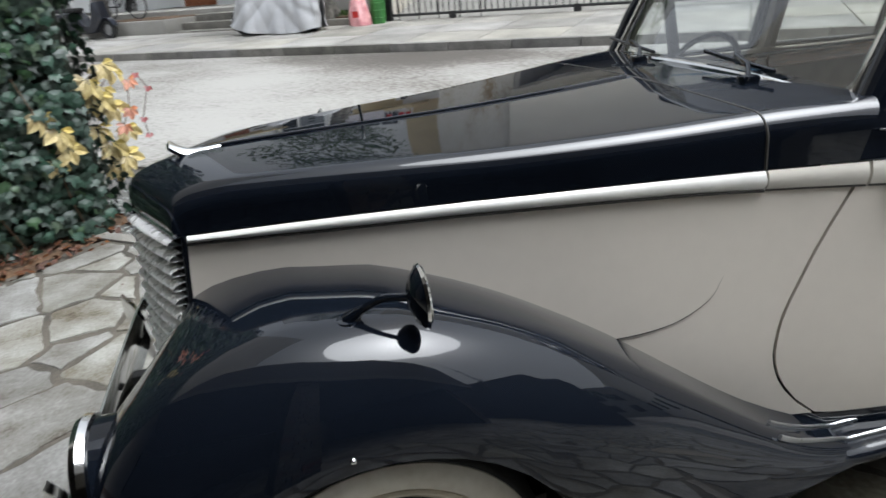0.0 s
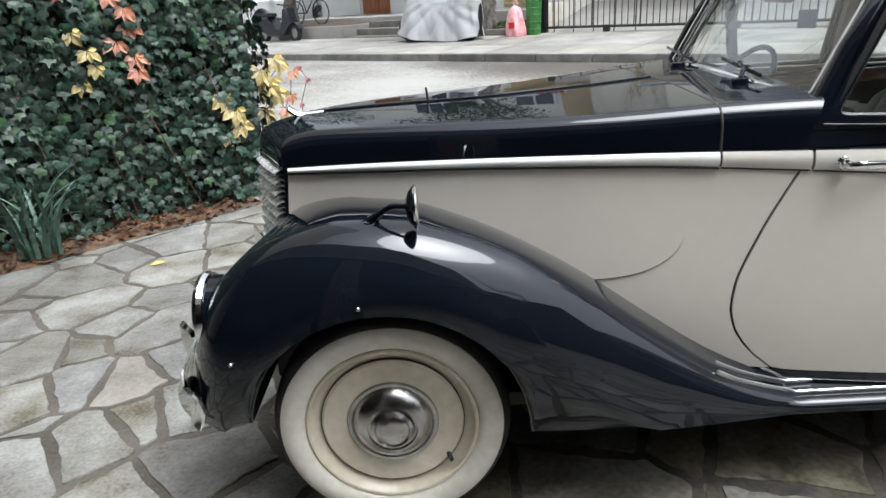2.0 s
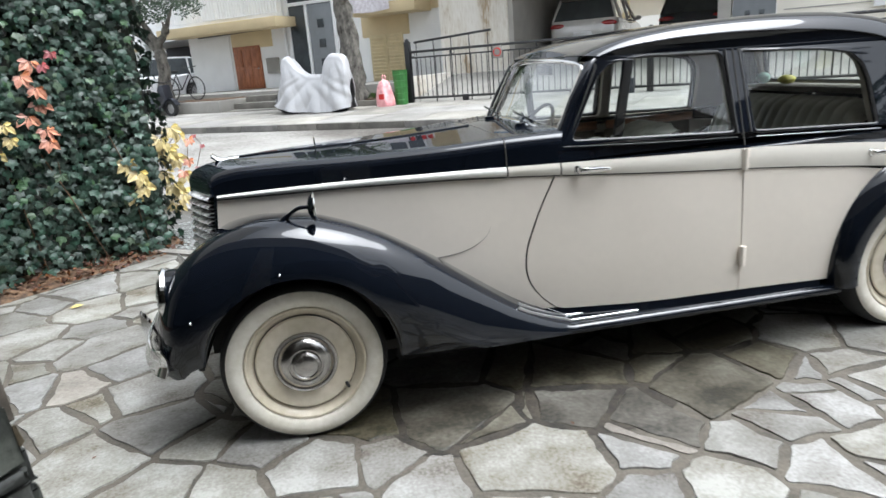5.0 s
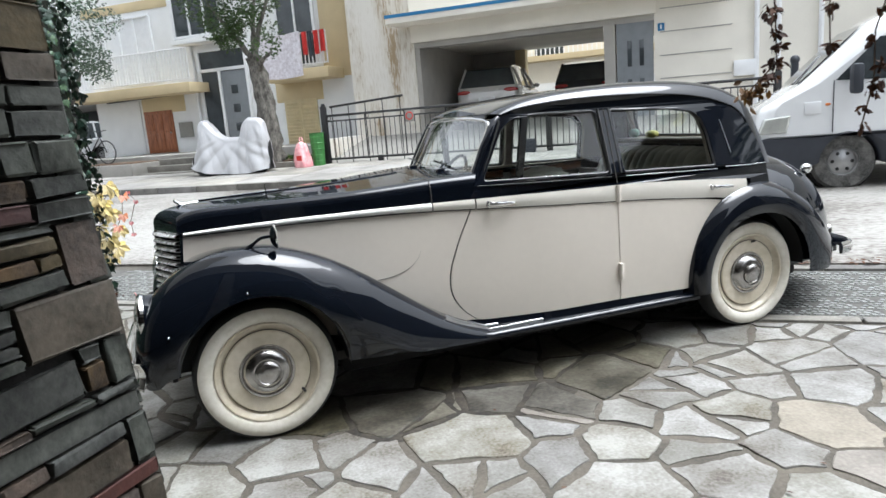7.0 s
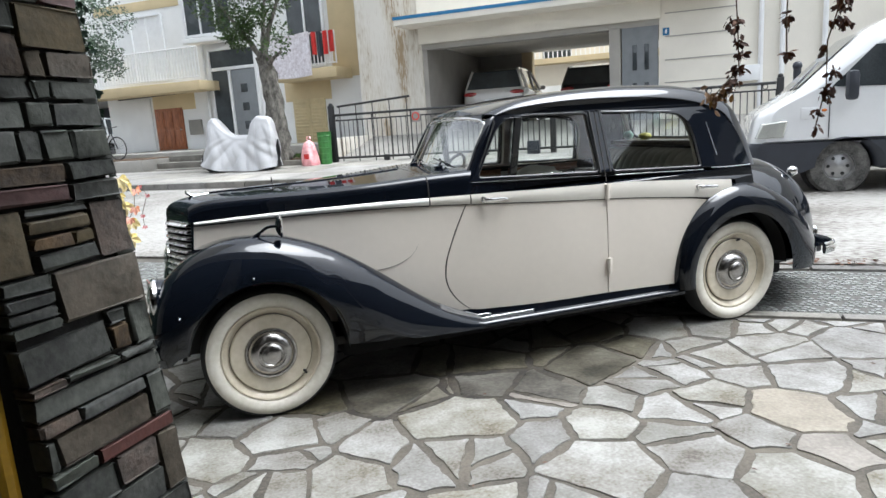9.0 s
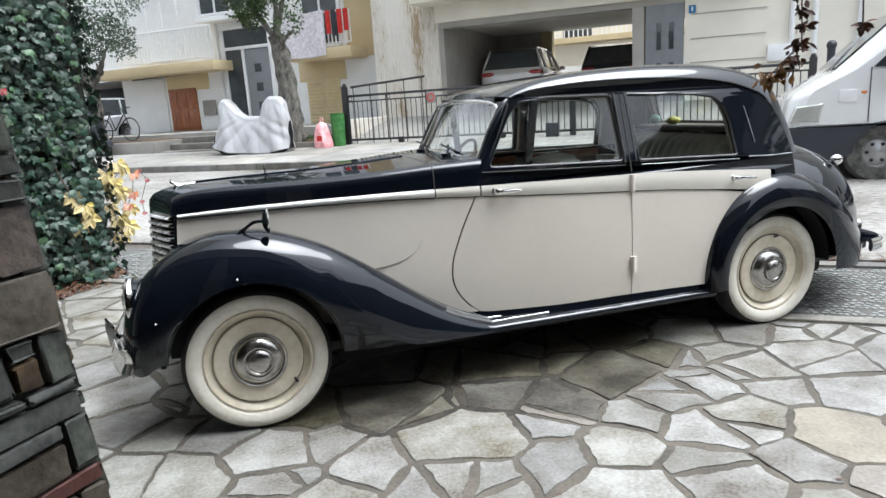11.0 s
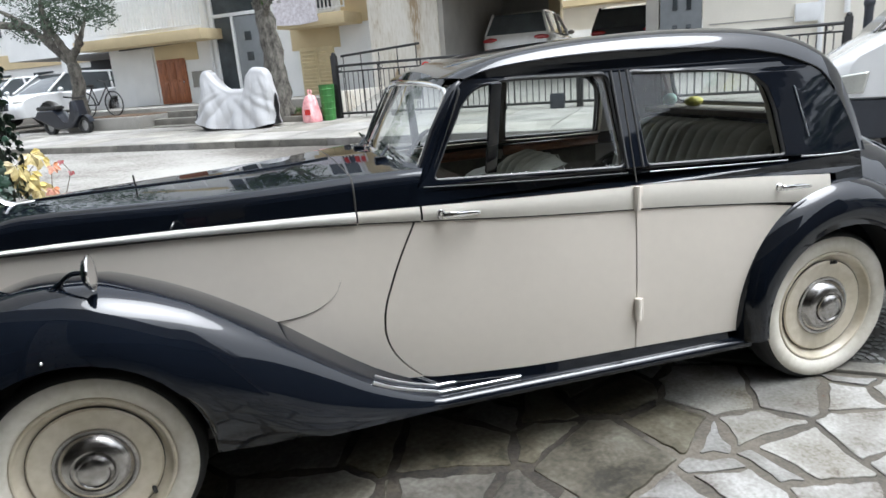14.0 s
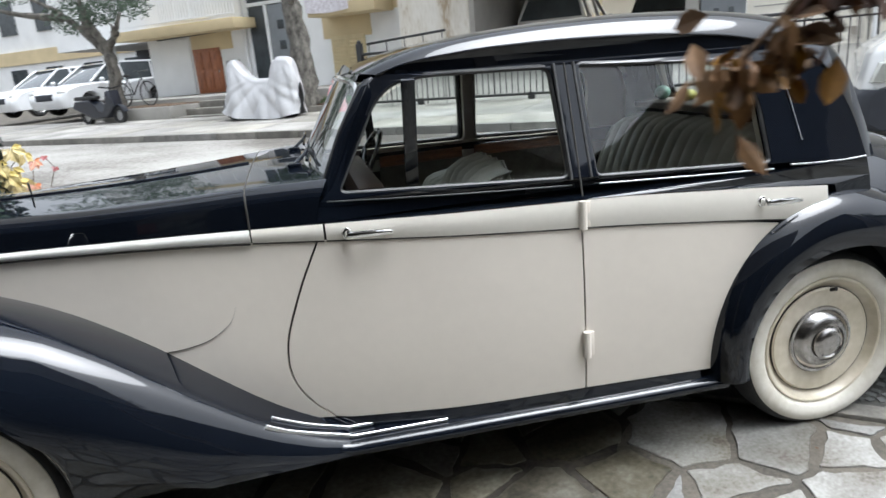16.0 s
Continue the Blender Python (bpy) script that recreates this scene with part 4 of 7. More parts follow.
# rear wings, built round the wheel
HX, HZ = 2.921, 0.380
reach = curve([(-6, 0.80), (3.3, 0.795), (15.7, 0.725), (35, 0.63), (55.5, 0.585), (76, 0.575), (97.9, 0.573), (118.8, 0.555), (138.6, 0.525), (161, 0.495), (175, 0.485), (188, 0.482)])
def rear_wing(u, v):
    a = 188 - 194 * u
    r0 = 0.376 + 0.016 * min(1.0, max(0.0, (90 - a) / 60))
    r1 = reach(a)
    t = math.sin(v * math.pi / 2)
    k = max(0.0, (t - 0.22) / 0.78)
    y = -0.060 - 0.006 * min(1.0, t / 0.2) + 0.186 * (1 - max(0.0, 1 - k ** 2.3) ** (1 / 2.3))
    r = r0 + (r1 - r0) * t
    tail = max(0.0, (40 - a) / 46)
    return (HX + r * math.cos(radians(a)), y + 0.10 * tail * t, max(0.315, HZ + r * math.sin(radians(a))))
rear_wings = both("rear_wing", Geo().grid(rear_wing, 48, 24), M_BLACK, car, "glossy black rounded rear wing", sharp=60)
both("inner_rear_wing", Geo().grid(lambda u, v: (HX + reach(188 - 194 * u) * math.cos(radians(188 - 194 * u)) * (1 - 0.25 * v), 0.118 + 0.10 * max(0.0, (40 - (188 - 194 * u)) / 46) + 0.35 * v, max(0.33, HZ + reach(188 - 194 * u) * math.sin(radians(188 - 194 * u)) - 0.02 * v)), 40, 4), M_BLACK, car)
both("wheel_well", Geo().grid(lambda u, v: (HX + 0.40 * math.cos(math.pi * u), 0.0 + 0.45 * v, HZ + 0.40 * math.sin(math.pi * u)), 24, 2).box((HX, 0.45, 0.6), (0.8, 0.02, 0.55)), M_DARK, car, "black inner wheel arch")


# upper flank with window openings
def rounded(poly, r, n=6):
    """A polygon in 2D with rounded corners."""
    out = []
    P = [Vector(p) for p in poly]
    for i, p in enumerate(P):
        a, b = P[i - 1], P[(i + 1) % len(P)]
        rr = min(r, 0.45 * (a - p).length, 0.45 * (b - p).length)
        p0, p1 = p + (a - p).normalized() * rr, p + (b - p).normalized() * rr
        for k in range(n + 1):
            t = k / n
            out.append(tuple((1 - t) ** 2 * p0 + 2 * t * (1 - t) * p + t * t * p1))
    return out


def dense(poly, step=0.04):
    out = []
    for (ax, az), (bx, bz) in zip(poly, poly[1:] + poly[:1]):
        n = max(1, int(math.hypot(bx - ax, bz - az) / step))
        out += [(ax + (bx - ax) * k / n, az + (bz - az) * k / n) for k in range(n)]
    return out


gutter = [(1.405, 1.452), (1.49, 1.477), (1.6, 1.492), (1.8, 1.506), (2.0, 1.510), (2.25, 1.505), (2.5, 1.488), (2.7, 1.458), (2.84, 1.422), (2.95, 1.38), (3.03, 1.29), (3.09, 1.18), (3.12, 1.08), (3.13, 1.04)]
tuck = lambda x: x if x < 2.6 else 2.6 + (x - 2.6) * 0.81  # the tail of the cabin
gutter = [(tuck(x), z) for x, z in gutter]
WIN_F = rounded([(1.235, 1.105), (1.965, 1.086), (1.945, 1.432), (1.56, 1.44), (1.445, 1.425), (1.385, 1.375)], 0.035)
WIN_R = rounded([(2.048, 1.083), (2.660, 1.062), (2.648, 1.25), (2.625, 1.335), (2.565, 1.388), (2.42, 1.412), (2.035, 1.432)], 0.022)
outer = [(1.150, belt(1.15) + 0.001), (1.150, 1.070), (1.18, 1.085), (1.225, 1.13), (1.30, 1.275), (1.375, 1.425)] + gutter + [(3.05, 0.98), (3.08, 0.85), (2.95, 0.8), (2.9, belt(2.9) + 0.001)] + [(x, belt(x) + 0.001) for x in (2.7, 2.5, 2.2, 2.0, 1.7, 1.4, 1.2)]


def pierced(outline, holes, yfun):
    """A sheet with openings, laid on the surface y = yfun(x, z), with rims turned inwards."""
    loops = [dense(outline)] + holes
    tris = tessellate_polygon([[Vector((x, z, 0)) for x, z in lp] for lp in loops])
    flat = [p for lp in loops for p in lp]
    g = Geo()
    g.add([(x, yfun(x, z), z) for x, z in flat], [tuple(t) for t in tris])
    for lp in loops:
        n = len(lp)
        vs = [(x, yfun(x, z), z) for x, z in lp] + [(x, yfun(x, z) + 0.035, z) for x, z in lp]
        g.add(vs, [(i, (i + 1) % n, n + (i + 1) % n, n + i) for i in range(n)])
    return g


upper = pierced(outer, [dense(WIN_F, 0.03), dense(WIN_R, 0.03)], upper_y)
uppers = both("upper_side", upper, M_BLACK, car, "black upper body side with window openings", clean=True, sharp=25)
inner_rim = [(1.19, 1.06), (1.25, 1.13), (1.32, 1.275), (1.40, 1.425)] + [(x, z - 0.03) for x, z in gutter[1:9]] + [(2.84, 1.34), (2.88, 1.24), (2.90, 1.06)]
grown = lambda win: [(x + (0.012 if x > sum(p[0] for p in win) / len(win) else -0.012), z + (0.012 if z > 1.25 else -0.012)) for x, z in win]
lining = pierced(inner_rim, [dense(grown(WIN_F), 0.03), dense(grown(WIN_R), 0.03)], lambda x, z: upper_y(x, z) + 0.042)
both("side_lining", lining, M_HEADLINE, car, "grey brown cloth lining round the windows", clean=True, sharp=25)
M_FRAME = mat("grey_window_frame", (0.055, 0.055, 0.055), 0.45, 0.3, var=0.2, scale=20)
for win, owners, nm in ((WIN_F, front_doors, "front"), (WIN_R, rear_doors, "rear")):
    ring = [(x, upper_y(x, z) + 0.012, z) for x, z in win]
    g = Geo().tube(ring + ring[:1], 0.0085, 8, cap=False)
    pane = Geo()
    tri = tessellate_polygon([[Vector((x, z, 0)) for x, z in win]])
    pane.add([(x, upper_y(x, z) + 0.022, z) for x, z in win], [tuple(t) for t in tri])
    for ob, f in zip(owners, (lambda g: g, lambda g: g.flipped(YC))):
        part("window_frame", f(g), M_FRAME, ob, "slim dark metal window frame")
        p = part("window_pane", f(pane), M_GLASS, ob, "clear side window glass", smooth=False)
        p.visible_shadow = False
# quarter-light bar in the front window, door shut line between the windows, bright strip on the quarter
for ob, f in zip(front_doors, (lambda g: g, lambda g: g.flipped(YC))):
    part("quarter_light_bar", f(Geo().box((1.482, upper_y(1.48, 1.26) + 0.012, 1.268), (0.042, 0.022, 0.345), 0.004, Matrix.Rotation(0.29, 4, "X"))), M_BLACK, ob, "black quarter light bar")
for x0, x1 in ((B_POST + 0.008, B_POST + 0.012),):
    both("door_shut_line", Geo().tube([(x0, upper_y(x0, z) - 0.0005, z) for z in (1.03, 1.2, 1.35, 1.44)], 0.0035, 6), M_SEAM, car)
for dx in (-0.022, 0.045):
    both("pillar_strip", Geo().tube([(B_POST + dx - 0.02 * (z - 1.1), upper_y(B_POST, z) - 0.002, z) for z in (1.085, 1.2, 1.32, 1.44)], 0.006, 6), M_FRAME, car, "slim grey strip on the door pillar")
both("quarter_strip", Geo().tube([(2.745, upper_y(2.745, 1.325) - 0.003, 1.325), (2.76, upper_y(2.76, 1.23) - 0.003, 1.23), (2.778, upper_y(2.778, 1.125) - 0.003, 1.125)], 0.0022, 6), M_ALU, car, "short bright strip on the rear quarter")
both("waist_strip", Geo().tube([(x, upper_y(x, 1.045) - 0.004, z) for x, z in ((2.72, 1.052), (2.82, 1.047), (2.92, 1.045), (3.02, 1.047))], 0.003, 6), M_ALU, car, "bright strip along the waist")
sill_line = [(x, upper_y(x, 1.07) - 0.004, 1.088 - 0.022 * (x - 1.2) / 0.8) for x in (1.20, 1.4, 1.6, 1.8, 1.96)]
both("window_sill_strip", Geo().tube(sill_line, 0.0022, 6), M_FRAME, car, "bright strip below the windows")
both("window_sill_strip", Geo().tube([(x, upper_y(x, 1.055) - 0.004, 1.064 - 0.02 * (x - 2.05) / 0.6) for x in (2.05, 2.2, 2.4, 2.66)], 0.0024, 6), M_ALU, car, "bright strip below the windows")

# roof and back: a sheet between the two gutters
edge = path3([(x, upper_y(x, z), z) for x, z in gutter], 60)
mid = path3([(1.335, YC, 1.462), (1.42, YC, 1.496), (1.58, YC, 1.540), (1.8, YC, 1.568), (2.0, YC, 1.581), (2.25, YC, 1.588), (2.5, YC, 1.582), (2.75, YC, 1.560), (2.95, YC, 1.522), (3.08, YC, 1.466), (3.16, YC, 1.405), (3.215, YC, 1.27), (3.26, YC, 1.12), (3.275, YC, 1.04)], 60)
mid = [Vector((tuck(p.x), p.y, p.z)) for p in mid]
def roof_pt(u, v):
    k = min(59.9999, max(0.0, u * 60))
    i = int(k)
    e, m = edge[i].lerp(edge[i + 1], k - i), mid[i].lerp(mid[i + 1], k - i)
    a = abs(2 * v - 1)
    b = 1 - a
    w = 0.84 * math.sqrt(1 - (1 - min(1.0, b / 0.22)) ** 2) + 0.16 * (1 - a ** 2.2)
    y = e.y + (YC - e.y) * (1 - a)
    y = y if v < 0.5 else 2 * YC - y
    return (e.x + (m.x - e.x) * w, y, e.z + (m.z - e.z) * w)
BACK_U0, BACK_U1, BACK_V0, BACK_V1 = 48, 56, 5, 51
shell = Geo().grid(roof_pt, 60, 56)
shell.f = [f for k, f in enumerate(shell.f) if not (BACK_U0 <= k // 56 < BACK_U1 and BACK_V0 <= k % 56 < BACK_V1)]
roof = part("roof", shell, M_BLACK, car, "glossy black domed roof and rounded back", sharp=60)
# the rear window: an opening with rounded ends in the back
u0, u1, v0, v1 = BACK_U0 / 60, BACK_U1 / 60, BACK_V0 / 56, BACK_V1 / 56
hole = rounded([(u0 + 0.012, v0 + 0.03), (u1 - 0.012, v0 + 0.03), (u1 - 0.012, v1 - 0.03), (u0 + 0.012, v1 - 0.03)], 0.05, 8)
plate_loops = [dense([(u0, v0), (u1, v0), (u1, v1), (u0, v1)], 0.01), dense(hole, 0.012)]
plate_tris = tessellate_polygon([[Vector((a, b, 0)) for a, b in lp] for lp in plate_loops])
part("rear_window_surround", Geo().add([roof_pt(a, b) for lp in plate_loops for a, b in lp], [tuple(t) for t in plate_tris]), M_BLACK, roof)
rw = part("rear_window", Geo().tube([roof_pt(a, b) for a, b in hole] + [roof_pt(*hole[0])], 0.008, 8, cap=False), M_FRAME, roof, "wide rear window with rounded ends")
rp = part("rear_pane", Geo().grid(lambda p, q: Vector(roof_pt(u0 + 0.012 + (u1 - u0 - 0.024) * p, v0 + 0.03 + (v1 - v0 - 0.06) * q)) - Vector((0.006, 0, 0)), 4, 20), M_GLASS, rw, "clear rear window glass")
rp.visible_shadow = False
part("inner_lining", Geo().add([Vector(roof_pt(a, b)) - Vector((0.02, 0, 0.004)) for lp in plate_loops for a, b in lp], [tuple(t)[::-1] for t in plate_tris]), M_HEADLINE, roof)
both("roof_gutter", Geo().tube([p + Vector((0, -0.003, 0)) for p in edge[:52]], 0.004, 8), M_BLACK, car)
part("headlining", Geo().grid(lambda u, v: Vector(roof_pt(round(u * 44) / 60, 0.02 + 0.96 * v)) - Vector((0, 0, 0.03)), 44, 20), M_HEADLINE, car, "grey brown cloth headlining")
# windscreen in a chrome frame
SB, ST = 0.268, 0.290
def screen(u, v):
    a = abs(2 * u - 1)
    y0 = SB + (ST - SB) * v
    y = y0 + (2 * YC - 2 * y0) * u
    zb = 1.168 - 0.042 * a ** 2.5
    zt = 1.446 - 0.026 * a ** 2.5
    xb = 1.150 + 0.050 * a ** 2
    xt = 1.318 + 0.035 * a ** 2
    return (xb + (xt - xb) * v, y, zb + (zt - zb) * v)
rim2 = rounded([(0.0, 0.0), (1.0, 0.0), (1.0, 1.0), (0.0, 1.0)], 0.10, 8)
rim2 = [(u, v) for u, v in dense(rim2, 0.05)]
screen_part = part("windscreen", Geo().tube([screen(u, v) for u, v in rim2] + [screen(*rim2[0])], 0.011, 10, cap=False), M_CHROME, car, "one-piece windscreen in a bright frame")
pane = part("screen_pane", Geo().grid(screen, 20, 8), M_SCREEN, screen_part, "clear windscreen glass")
pane.visible_shadow = False
part("screen_header", Geo().grid(lambda u, v: (Vector(screen(0.05 + 0.90 * u, 1.0)) + Vector((-0.004, 0, 0.006))).lerp(Vector(roof_pt(0.004, 0.05 + 0.90 * u)) + Vector((0, 0, 0.001)), v), 30, 4), M_BLACK, roof, "black header above the windscreen")
def surround(u, v):
    k = round(u * len(rim2)) % len(rim2)
    p = Vector(screen(*rim2[k]))
    c = Vector((1.26, YC, 1.29))
    d = (p - c)
    d.normalize()
    return p + Vector((0.03, d.y * 0.085, d.z * 0.05)) * v
part("screen_surround", Geo().grid(surround, len(rim2), 3), M_BLACK, car, "black surround of the windscreen")
both("front_pillar", Geo().tube([(1.205, 0.232, 1.09), (1.282, 0.246, 1.27), (1.360, 0.258, 1.410), (1.40, 0.275, 1.446)], [0.034, 0.028, 0.024, 0.012], 12, flat=1.0), M_BLACK, car, "black windscreen pillar")
for wy, base_y in ((0.62, 0.50), (1.16, 1.02)):
    g = Geo().box((1.115, base_y, 1.164), (0.05, 0.034, 0.026), 0.008).tube([(1.115, base_y, 1.172), (1.15, base_y + 0.05, 1.195), (1.168, wy, 1.208)], 0.007, 8).tube([(1.158, wy - 0.16, 1.186), (1.172, wy + 0.14, 1.208)], 0.006, 6)
    part("wiper", g, M_BLACK, car, "windscreen wiper on a pivot block")

# boot lid and rear
boot_top = curve([(3.10, 1.06), (3.35, 1.064), (3.52, 1.050), (3.66, 1.008), (3.78, 0.94), (3.87, 0.84), (3.93, 0.71), (3.965, 0.54), (3.975, 0.36)])
boot_half = curve([(3.10, 0.70), (3.35, 0.68), (3.6, 0.63), (3.8, 0.55), (3.93, 0.47), (3.975, 0.42)])
bx = [2.98, 3.2, 3.3, 3.4, 3.5, 3.58, 3.66, 3.73, 3.79, 3.84, 3.88, 3.91, 3.935, 3.955, 3.968, 3.975]
def boot_pt(u, v):
    x = bx[round(u * (len(bx) - 1))]
    ph = math.pi * v
    c, s = math.cos(ph), math.sin(ph)
    return (x, YC - boot_half(x) * math.copysign(abs(c) ** 0.7, c), 0.34 + (boot_top(x) - 0.34) * s ** 0.55)
boot = part("boot", Geo().grid(boot_pt, len(bx) - 1, 48), M_BLACK, car, "glossy black rounded boot", sharp=60)
part("rear_valance", Geo().box((3.55, YC, 0.36), (0.75, 1.1, 0.06), 0.02), M_BLACK, car)
for yy in (0.33, 2 * YC - 0.33):
    part("tail_lamp", Geo().ball((3.70, yy, 0.93), (0.045, 0.03, 0.035), 14, 8), M_CHROME, boot, "small chrome lamp on the boot")
rb = path3([(3.72, 0.06, 0.41), (3.84, 0.09, 0.41), (3.92, 0.22, 0.41), (3.97, 0.5, 0.41), (3.98, YC, 0.41), (3.97, 1.1, 0.41), (3.92, 1.38, 0.41), (3.84, 1.51, 0.41), (3.72, 1.54, 0.41)], 40)
rear_bumper = part("rear_bumper", Geo().tube(rb, 0.04, 10, flat=0.35), M_CHROME, car, "chrome rear bumper blade")
for yy in (0.38, 1.22):
    part("overrider", Geo().ball((3.985, yy, 0.42), (0.035, 0.03, 0.08), 12, 8), M_CHROME, rear_bumper)
for yy in (0.5, 1.1):
    part("bumper_iron", Geo().box((3.85, yy, 0.40), (0.22, 0.04, 0.03)), M_DARK, rear_bumper)

# cabin
def bench(x0, x1, zseat, ztop, xtop, y0, y1, name, label):
    """A bench: cushion, and a fluted leaning back."""
    seat = part(name, Geo().grid(lambda u, v: (x0 + (x1 - x0) * u, y0 + (y1 - y0) * v, zseat + 0.05 * math.sin(math.pi * min(1, u * 1.2)) - 0.06 * abs(2 * v - 1) ** 6), 10, 20).box(((x0 + x1) / 2, (y0 + y1) / 2, zseat / 2 + 0.17), (x1 - x0 - 0.03, y1 - y0 - 0.04, zseat - 0.36), 0.02), M_LEATHER, car, label)
    n = 200
    def back(u, v):
        y = y0 + (y1 - y0) * v
        h = (ztop - zseat) * u
        flute = (0.034 * abs(math.sin(math.pi * v * (y1 - y0) / 0.076)) ** 0.4 - (0.03 if y1 - y0 > 0.9 and abs(v - 0.5) < 0.02 else 0.0)) * (1 if u > 0.08 else 0)
        crown_z = -0.03 * abs(2 * v - 1) ** 8
        bulge = 0.07 * math.sin(math.pi * min(1.0, u)) ** 0.6
        roll = 0.06 * max(0.0, (u - 0.85) / 0.15) ** 2
        return (x1 + (xtop - x1) * u - bulge - flute + roll, y, zseat + h + crown_z * u - 0.02 * max(0.0, (u - 0.85) / 0.15) ** 2)
    part("backrest", Geo().grid(back, 16, n, 0.09), M_LEATHER, seat, "fluted leather backrest", sharp=80)
bench(1.38, 1.69, 0.62, 1.135, 1.80, 0.34, 0.76, "front_seat", "grey-cream leather front seat with fluted back")
bench(1.38, 1.69, 0.58, 1.00, 1.80, 0.82, 1.28, "front_seat", "grey-cream leather front seat with fluted back")
bench(2.24, 2.66, 0.66, 1.175, 2.81, 0.22, 1.30, "rear_seat", "grey-cream leather rear bench with fluted back")
M_DASH = mat("dark_walnut", (0.030, 0.014, 0.008), 0.5, var=0.3, scale=6, stretch=(1, 6, 8))
part("dashboard", Geo().box((1.36, YC, 1.02), (0.10, 0.90, 0.14), 0.03), M_DASH, car, "walnut dashboard")
part("parcel_shelf", Geo().box((2.95, YC, 1.185), (0.22, 0.98, 0.03), 0.01), M_CARPET, car)
part("carpet", Geo().box((1.95, YC, 0.345), (1.7, 1.2, 0.03), 0.005), M_CARPET, car)
for (xa, xb), ob in (((1.52, 1.96), front_doors), ((2.03, 2.66), rear_doors)):
    g = Geo().grid(lambda u, v: (xa + (xb - xa) * u, side_y(xa + (xb - xa) * u, 1.0) + 0.075 - 0.012 * math.sin(math.pi * v), 0.985 + 0.055 * v), 12, 4, 0.01)
    h = Geo().grid(lambda u, v: (xa + (xb - xa) * u, side_y(xa + (xb - xa) * u, 0.8) + 0.05, 0.40 + 0.58 * v), 12, 4, 0.005)
    for o, f in zip(ob, (lambda g: g, lambda g: g.flipped(YC))):
        part("door_cap", f(g), M_WALNUT, o, "walnut door capping")
        part("door_card", f(h), M_CARPET, o)
sw = Geo()
ring = [Vector((1.40 + 0.10 * math.sin(a) , 1.13 + 0.2 * math.cos(a), 1.03 + 0.17 * math.sin(a))) for a in [2 * math.pi * k / 32 for k in range(33)]]
sw.tube(ring, 0.011, 8, cap=False).tube([(1.2, 1.13, 0.93), (1.40, 1.13, 1.03)], 0.02, 8)
for a in (0.5, 2.64, 4.71):
    sw.tube([(1.40, 1.13, 1.03), (1.40 + 0.10 * math.sin(a), 1.13 + 0.2 * math.cos(a), 1.03 + 0.17 * math.sin(a))], 0.007, 6)
part("steering_wheel", sw, M_BLACK, car, "black three-spoke steering wheel")
part("rear_view_mirror", Geo().box((1.36, YC, 1.40), (0.02, 0.17, 0.05), 0.012).tube([(1.36, YC, 1.42), (1.38, YC, 1.48)], 0.006, 6), M_BLACK, car, "black interior mirror")
M_PLASTIC_Y = mat("faded_yellow_plastic", (0.45, 0.42, 0.08), 0.5)
M_PLASTIC_G = mat("pale_green_plastic", (0.25, 0.42, 0.34), 0.5)
solo("shelf_toy", Geo().ball((2.97, 1.02, 1.226), (0.05, 0.05, 0.027), 12, 8), M_PLASTIC_Y, "small yellow soft object on the rear parcel shelf", "ornament", "things on the parcel shelf")
solo("shelf_toy", Geo().ball((2.95, 1.20, 1.234), (0.035, 0.045, 0.035), 12, 8), M_PLASTIC_G, "small pale green object on the rear parcel shelf", "ornament", "things on the parcel shelf")
# added boxes that stop light from passing under the car
part("underbody", Geo().box((1.5, YC, 0.215), (2.2, 1.05, 0.11), 0.03).box((3.3, YC, 0.25), (0.7, 0.9, 0.12), 0.03), M_DARK, car, "plain black boxes added below the floor to block light")
part("chassis", Geo().box((1.55, 0.42, 0.26), (3.6, 0.07, 0.09), 0.01).box((1.55, 1.18, 0.26), (3.6, 0.07, 0.09), 0.01).tube([(0, 0.1, 0.345), (0, 1.5, 0.345)], 0.04, 8).tube([(HX, 0.1, HZ), (HX, 1.5, HZ)], 0.05, 8).box((1.0, YC, 0.30), (1.2, 0.35, 0.16), 0.03), M_DARK, car, "black chassis rails and axles")

# ---- across the street; things are built in street coordinates (s along, n across, z up) and turned as a whole ----
M_WHITE = mat("white_render", (0.82, 0.825, 0.82), 0.85, var=0.06, scale=1.2, fine=40, bump=0.1)
M_BEIGE = mat("ochre_beige_render", (0.62, 0.51, 0.315), 0.85, var=0.08, scale=1.5, fine=40, bump=0.1)
M_STAIN = stops(mat("stained_pale_render", (0.66, 0.62, 0.54), 0.85, scale=0.9, fine=14, bump=0.1, stretch=(2.2, 2.2, 0.35)), [(0.36, (0.36, 0.27, 0.17)), (0.44, (0.62, 0.58, 0.50)), (0.56, (0.72, 0.69, 0.63))])
M_CREAMWALL = mat("cream_render", (0.77, 0.735, 0.655), 0.85, var=0.06, scale=1.2, fine=40, bump=0.1)
M_BDOOR = mat("varnished_brown_wood", (0.26, 0.085, 0.03), 0.4, var=0.3, scale=3, fine=40, stretch=(8, 8, 1), tint=(0.33, 0.12, 0.05))
M_SHUTTER = mat("pale_yellow_shutter", (0.64, 0.54, 0.33), 0.6, var=0.08, scale=5)
M_ALUW = mat("white_aluminium", (0.78, 0.79, 0.8), 0.35, var=0.04)
M_GREYDOOR = mat("grey_door_panel", (0.20, 0.215, 0.23), 0.45, var=0.08)
M_DARKGLASS = mat("dark_window_glass", (0.045, 0.053, 0.058), 0.06, var=0.3, scale=2, rvar=0.03, coat=0.5)
M_IRON = mat("black_painted_iron", (0.015, 0.015, 0.016), 0.5, var=0.3, scale=20)
